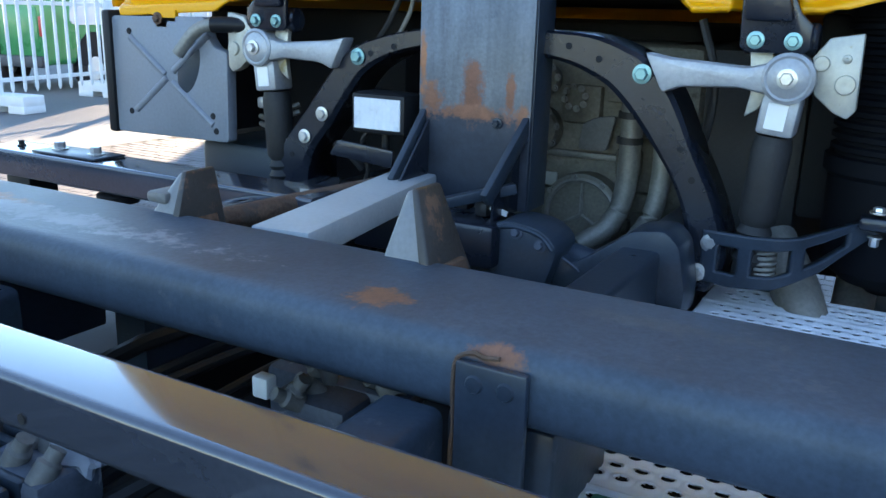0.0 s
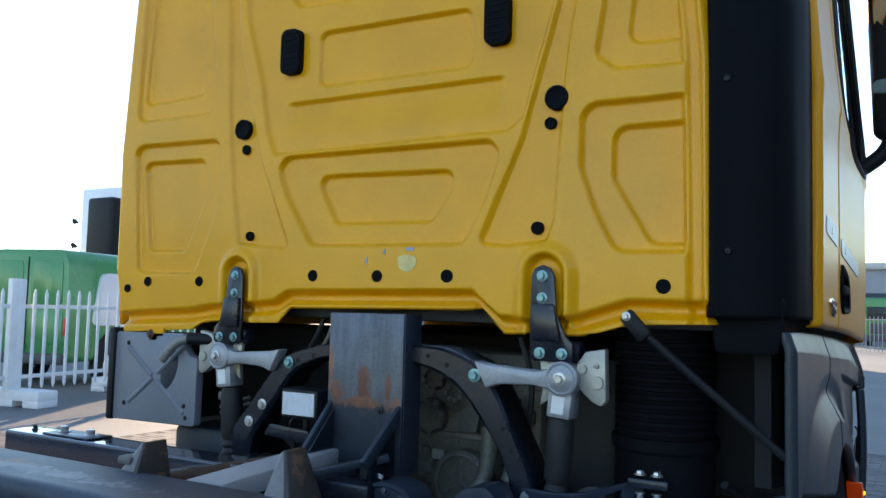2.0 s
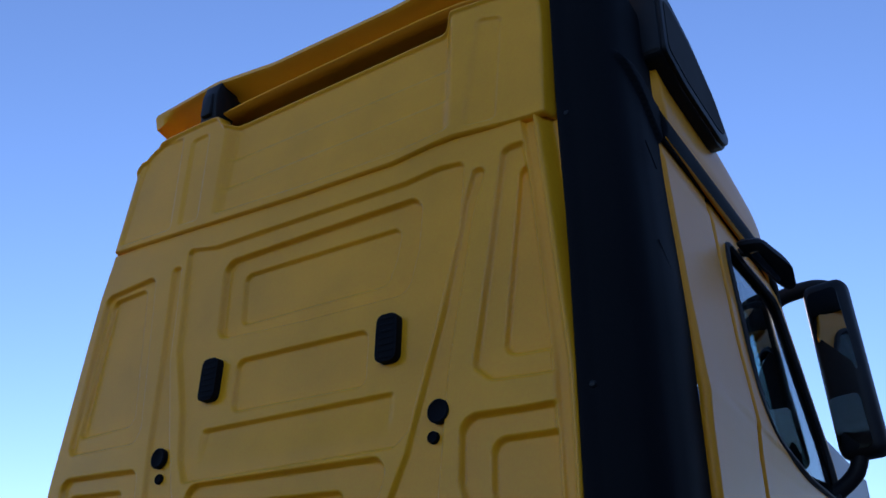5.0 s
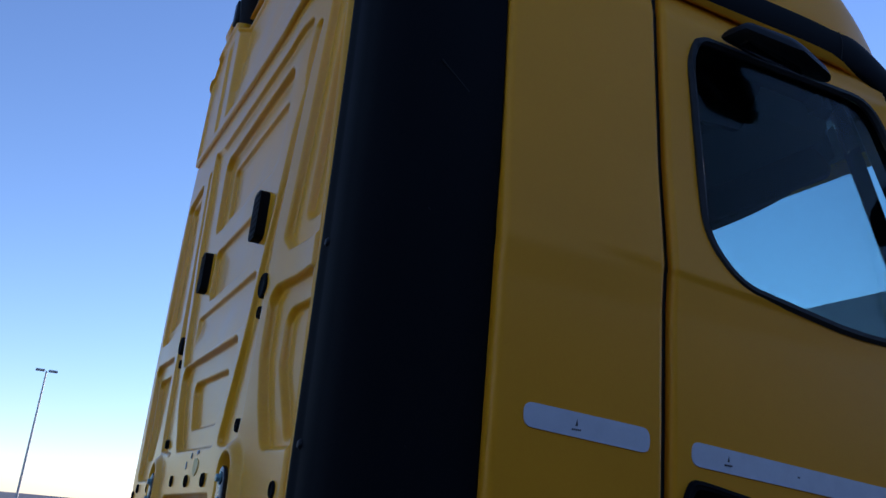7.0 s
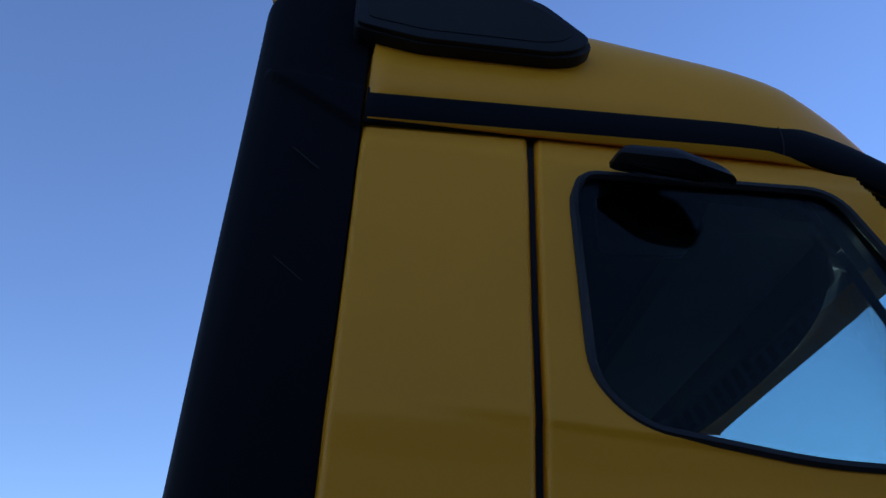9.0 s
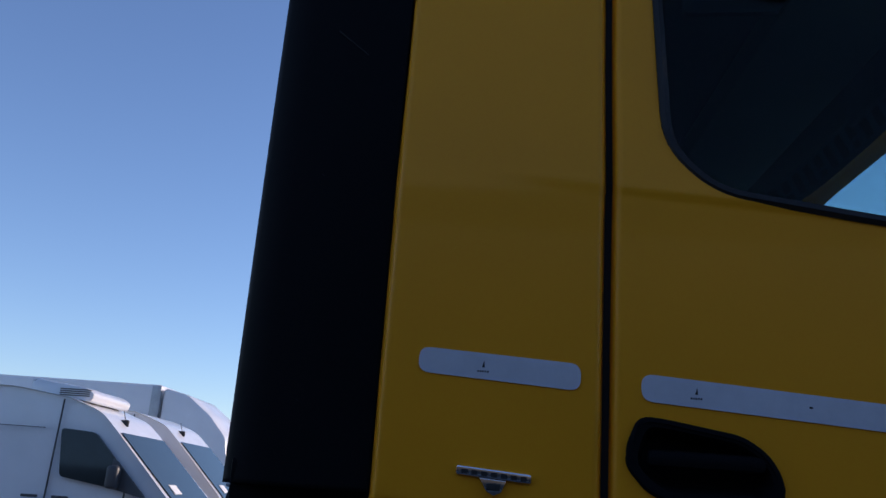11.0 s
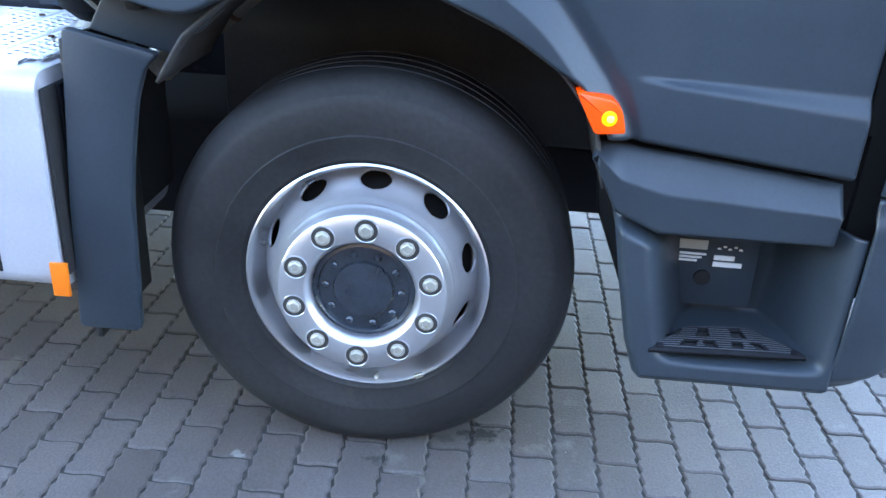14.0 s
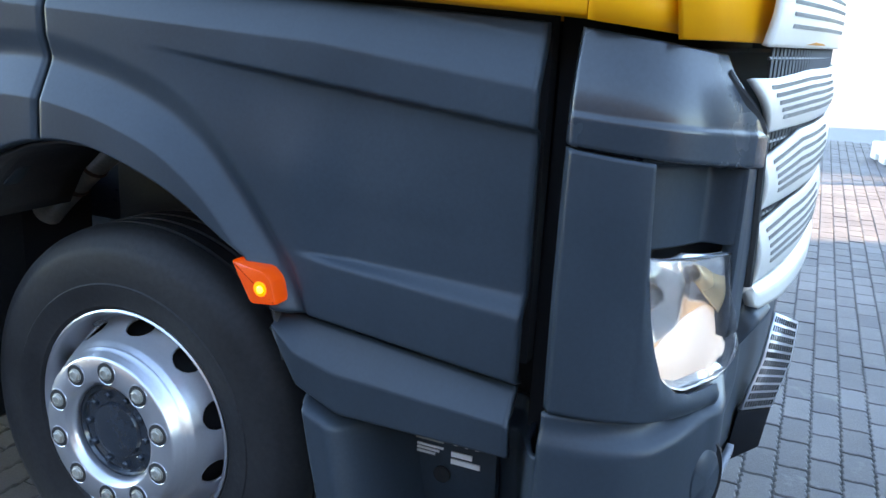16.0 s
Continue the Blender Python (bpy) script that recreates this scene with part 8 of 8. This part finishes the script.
def lorry_wheels(parent, xs, ys, r=0.48):
    """Plain road wheels under a distant lorry."""
    for wy in ys:
        for sx in (-1, 1):
            m = Matrix.Translation((sx * xs, wy, r - 0.012)) @ Matrix.Rotation(radians(90) * sx, 4, 'Y')
            w = part("wheel", bm_lathe([(r * 0.55, -0.28), (r * 0.92, -0.28), (r, -0.24), (r, -0.04), (r * 0.92, 0.0), (r * 0.58, 0.01)], 24, m, False), RUBBER, parent)
            part("rim", bm_lathe([(r * 0.58, 0.0), (r * 0.52, -0.03), (r * 0.3, 0.02), (0.0001, 0.03)], 20, m), GALV, w)


# box lorry behind the vans
bt = thing("box_lorry", "white box lorry behind the vans", "lorry", (-19.2, -7.08, 0))
part("box_body", bm_box(-1.2, 1.2, -6.2, 0.0, 1.0, 3.86, 0.06), VAN_WHITE, bt)
part("box_edge", bm_box(1.15, 1.24, -0.22, 0.02, 1.0, 3.82, 0.02), GALV, bt)
part("cab", bm_prism(outline([(0.05, 0.5), (1.9, 0.5), (2.0, 1.5), (1.75, 2.7), (1.3, 3.2), (0.68, 3.66), (0.05, 3.80)], 0.12, 4), 'x', -1.15, 1.15, 0.05), VAN_WHITE, bt)
part("cab_window", bm_prism(outline([(0.6, 1.7), (1.6, 1.7), (1.35, 2.4), (0.6, 2.4)], 0.06, 3), 'x', 1.14, 1.17), VAN_GLASS, bt)
part("chassis", bm_box(-0.9, 0.9, -6.0, 1.8, 0.4, 0.98, 0.04), SHADE_TRIM_BLACK, bt)
lorry_wheels(bt, 1.1, (-4.6, 1.1))

# green van behind a white fence
gv = thing("green_van", "green panel van with dark windows behind the fence", "van", (-13.5, 7.8, 0))
prof = outline([(-0.98, 0.45), (0.98, 0.45), (0.98, 1.3), (0.9, 2.4), (0.78, 2.6), (-0.78, 2.6), (-0.9, 2.4), (-0.98, 1.3)], 0.12, 4)
part("body", bm_prism(prof, 'y', 0, 5.2, 0.03), GREEN, gv)
for sx in (-0.46, 0.46):
    part("rear_door_panel", bm_prism(outline([(sx - 0.36, 1.55), (sx + 0.36, 1.55), (sx + 0.33, 2.38), (sx - 0.33, 2.38)], 0.08, 3), 'y', -0.015, 0.02, 0.004), GREEN, gv)
    part("rear_door_press", bm_prism(outline([(sx - 0.38, 0.72), (sx + 0.38, 0.72), (sx + 0.38, 1.45), (sx - 0.38, 1.45)], 0.05, 3), 'y', -0.012, 0.02, 0.004), GREEN, gv)
    part("tail_lamp", bm_box(sx * 2.0 - 0.05, sx * 2.0 + 0.05, -0.03, 0.04, 0.95, 1.3, 0.02), RED, gv)
part("door_split", bm_box(-0.008, 0.008, -0.016, 0.02, 0.6, 2.45), SHADE_TRIM_BLACK, gv)
part("bumper", bm_box(-0.95, 0.95, -0.12, 0.05, 0.42, 0.62, 0.04), VAN_TRIM, gv)
# White field: lettering, with the sunlit side's glare put into the colour.
part("white_side_field", bm_prism(outline([(0.6, 1.15), (4.6, 1.15), (4.6, 2.1), (0.9, 2.2)], 0.2, 3), 'x', 0.90, 1.0), VAN_WHITE, gv, "white field on the van side, lettering and sun glare")
# Arch shade drawn as a black patch on the side.
part("arch_void", bm_prism(outline([(0.75, 0.42), (0.8, 0.8), (1.1, 1.02), (1.4, 1.02), (1.7, 0.8), (1.75, 0.42)], 0.1, 3), 'x', 0.9, 1.0), SHADE_TRIM_BLACK, gv)
for wy in (1.25, 4.1):
    for sx in (-1, 1):
        m = Matrix.Translation((sx * 0.97, wy, 0.36)) @ Matrix.Rotation(radians(90) * sx, 4, 'Y')
        part("wheel", bm_lathe([(0.2, -0.22), (0.34, -0.22), (0.365, -0.19), (0.365, -0.03), (0.34, 0.0), (0.235, 0.03)], 32, m, False), RUBBER, gv)
        part("rim", bm_lathe([(0.235, 0.02), (0.21, 0.03), (0.12, 0.045), (0.0001, 0.045)], 24, m), FENCE_WHITE, gv)
gv.rotation_euler = (0, 0, radians(14))

# grey truck cab and unit far behind
ft = thing("far_lorry", "white lorry with a dark grey cooling unit far behind the van", "lorry", (-22.1, 16.1, 0))
part("box_body", bm_box(-1.25, 1.25, 0.0, 8.0, 1.1, 5.4, 0.06), VAN_WHITE, ft)
part("cooling_unit", bm_box(-0.3, 0.9, -0.5, 0.02, 2.6, 5.0, 0.12, 3), BLACK_PLASTIC, ft)
for zz in (3.0, 3.4, 4.2):
    part("pipe", bm_hose([(-1.15, -0.3, zz), (-1.0, -0.45, zz + 0.1), (-0.85, -0.4, zz)], 0.05, 6), HOSE, ft)
part("cab", bm_box(-1.2, 1.2, -2.4, -0.8, 0.6, 3.0, 0.2, 3), VAN_WHITE, ft)
part("chassis", bm_box(-1.0, 1.0, -2.3, 8.0, 0.45, 1.08, 0.05), SHADE_TRIM_BLACK, ft)
lorry_wheels(ft, 1.15, (-1.6, 5.2, 6.5))

# white fence sections on block feet
def fence_section(at, turn):
    f = thing("fence_section", "white picket fence panel with flat pales", "fence", at, "white yard fence")
    for x in (-0.02, 2.3):
        part("post", bm_box(x - 0.07, x + 0.07, -0.05, 0.05, 0.2, 1.95, 0.01), FENCE_WHITE, f)
    for k in range(9):
        x = 0.24 + k * 0.23
        part("pale", bm_prism([(x - 0.028, 0.28), (x, 0.22), (x + 0.028, 0.28), (x + 0.028, 1.72), (x, 1.80), (x - 0.028, 1.72)], 'y', -0.035, -0.012, 0.003), FENCE_WHITE, f)
    for z in (0.42, 1.52):
        part("rail", bm_box(0.0, 2.3, -0.012, 0.028, z - 0.03, z + 0.03, 0.004), FENCE_WHITE, f)
    f.rotation_euler = (0, 0, radians(turn))
    return f


def fence_foot(at, turn):
    bm = bm_box(-0.65, 0.65, -0.2, 0.2, 0.08, 0.24, 0.02)
    for x in (-0.5, 0.0, 0.5):
        box(bm, x - 0.15, x + 0.15, -0.2, 0.2, -0.012, 0.10, 0.01)
    ob = part("concrete_block", bm, FENCE_WHITE)
    ob.location = at
    ob.rotation_euler = (0, 0, radians(turn))
    return tagged(ob, "white painted concrete block carrying the fence", "concrete block", "white blocks along the fence")


FENCE_TURN = radians(99)
for k in range(-1, 3):
    at = (-10.85 + 2.45 * k * math.cos(FENCE_TURN), 5.95 + 2.45 * k * math.sin(FENCE_TURN), 0.0)
    fence_section(at, 99)
    fence_foot(at, 10)

# far side of the yard: hall, parked vehicles, mesh fence and a heap
far = thing("far_hall", "long grey hall with a band of windows far away", "building", (0, 0, 0))
part("wall", bm_box(-30, 60, 78, 92, -0.02, 6.0, 0.05), HALL, far)
part("window_band", bm_box(-29, 59, 77.9, 78.02, 2.6, 4.0, 0.02), VAN_GLASS, far)
part("roof_edge", bm_box(-30.3, 60.3, 77.6, 92.3, 6.0, 6.6, 0.05), GALV, far)
COLOURS = [VAN_WHITE, GREEN, RED, VAN_WHITE, RED, GREEN, VAN_WHITE]
for k in range(7):
    c = thing("parked_lorry", "coloured lorry cab parked in a row far away", "lorry", (-4.5 + 3.2 * k, 62.0, 0), "far lorries")
    part("cab", bm_prism(outline([(-1.0, 0.5), (1.0, 0.5), (1.05, 2.0), (0.9, 3.2), (-0.9, 3.2), (-1.0, 2.0)], 0.15, 3), 'x', -1.15, 1.15, 0.06), COLOURS[k], c)
    part("screen", bm_box(-0.95, 0.95, -1.1, -0.9, 1.7, 2.6, 0.05), VAN_GLASS, c)
    part("grille", bm_box(-0.8, 0.8, -1.1, -0.95, 0.8, 1.5, 0.04), VAN_TRIM, c)
    part("bumper", bm_box(-1.1, 1.1, -1.15, -0.9, 0.3, 0.75, 0.05), VAN_TRIM, c)
    lorry_wheels(c, 1.0, (-0.2,))
ff = thing("mesh_fence", "grey bar fence across the far yard", "fence", (0, 0, 0))
bm = bmesh.new()
for k in range(150):
    x = -15 + 0.2 * k
    box(bm, x - 0.02, x + 0.02, 48.98, 49.02, -0.01, 1.9)
tagged(part("bars", bm, GALV, ff), kind="stuff")
part("rail", bm_box(-15, 15, 48.97, 49.03, 1.7, 1.76), GALV, ff)
part("rail", bm_box(-15, 15, 48.97, 49.03, 0.2, 0.26), GALV, ff)
heap = bmesh.new()
bmesh.ops.create_icosphere(heap, subdivisions=4, radius=1.0)
for v in heap.verts:
    v.co *= 1 + 0.25 * noise.noise(v.co * 2.2) + 0.08 * noise.noise(v.co * 7)
bmesh.ops.transform(heap, matrix=pose(5.5, 42, -0.2) @ Matrix.Diagonal((4.5, 3.0, 1.7, 1)), verts=heap.verts)
tagged(part("gravel_heap", heap, CONCRETE), "grey heap of gravel on the far yard", "heap")

# yard light
yl = thing("street_lamp", "slim galvanised yard light with twin heads", "lamp post", (-42.5, 0.2, 0))
part("pole", bm_rod((0, 0, -0.01), (0, 0, 7.3), 0.07, 10, 0.04), GALV, yl)
for sy in (-1, 1):
    part("head", bm_box(-0.15, 0.15, min(sy * 0.08, sy * 0.5), max(sy * 0.08, sy * 0.5), 7.27, 7.37, 0.03), GALV, yl)

# ---- pavers, laid last ----
PL, PW, GAP = 0.232, 0.1135, 0.0064


def paver_mesh(teeth, ends):
    """One interlocking paver with toothed long sides, wavy ends and a worn, chamfered top."""
    l, w, c = PL / 2 - GAP / 2, PW / 2 - GAP / 2, 0.0055
    xs = [-l + 2 * l * (k + (0.22 if k % 2 else -0.1 if 0 < k < teeth else 0)) / teeth for k in range(teeth + 1)]
    xs[-1] = l
    a = [0.0075 * (k % 2) for k in range(teeth + 1)]
    ys = [(k + 1) / (ends + 1) for k in range(ends)]
    far = [(l + 0.003 * (-1) ** k, -w + 2 * w * q) for k, q in enumerate(ys)]
    near_end = [(-l + 0.003 * (-1) ** k, -w + 2 * w * q) for k, q in enumerate(ys)][::-1]
    wave = [(x, -w + h) for x, h in zip(xs, a)] + far + [(x, w + h) for x, h in zip(xs[::-1], a[::-1])] + near_end
    n = len(wave)
    co = [(x, y, -0.03) for x, y in wave] + [(x, y, -c * 0.6) for x, y in wave] + [(x * (1 - c / l), y * (1 - c / w), 0.0) for x, y in wave]
    faces = [(i + n * k, (i + 1) % n + n * k, (i + 1) % n + n * (k + 1), i + n * (k + 1)) for k in (0, 1) for i in range(n)]
    return co, faces + [tuple(range(2 * n, 3 * n))]


PCO, PFACES = paver_mesh(9, 2)
pm = bpy.data.meshes.new("paver")
pm.from_pydata(PCO, [], PFACES)
pm.materials.append(PAVER)
pavement = thing("pavement", "grey interlocking pavers with open joints", "pavement", (0, 0, 0), kind="structure")
near, rest = [], []
rng = random.Random(4)
for j in range(-62, 74):
    for i in range(-68, 26):
        x = i * PL + (PL / 2 if j % 2 else 0) + 0.024
        y = j * PW + 1.62
        if not (-7.0 < x < 5.0 and -5.0 < y < 9.6) and not (-13.0 < x < -6.9 and 2.0 < y < 4.2):
            continue
        m = Matrix.Translation((x, y, rng.uniform(-0.0025, 0.001))) @ Euler((rng.uniform(-0.011, 0.011), rng.uniform(-0.011, 0.011), rng.uniform(-0.013, 0.013))).to_matrix().to_4x4()
        (near if (0.95 < x < 2.2 and 0.1 < y < 4.6) else rest).append(m)
near.sort(key=lambda m: abs(m.translation.x - 1.4) + 0.6 * abs(m.translation.y - 1.9))
rest += near[300:]
for m in near[:300]:
    ob = new("paver", pm)
    ob.matrix_basis = m
    ob.parent = pavement
base = np.array(PCO)
n = len(base)
allco = np.concatenate([base @ np.array(m.to_3x3()).T + np.array(m.translation) for m in rest])
faces = [tuple(k * n + q for q in f) for k in range(len(rest)) for f in PFACES]
me = bpy.data.meshes.new("paving_rest")
me.from_pydata(allco.tolist(), [], faces)
me.materials.append(PAVER)
pr = new("paving_rest", me)
pr.parent = pavement
tagged(pr, "the rest of the grey pavers", kind="stuff")
part("joint_bed", bm_box(-7.1, 5.05, -5.1, 9.7, -0.0115, -0.0055), JOINT, pavement)
part("joint_bed", bm_box(-13.0, -7.1, 2.0, 4.2, -0.0115, -0.0055), JOINT, pavement)
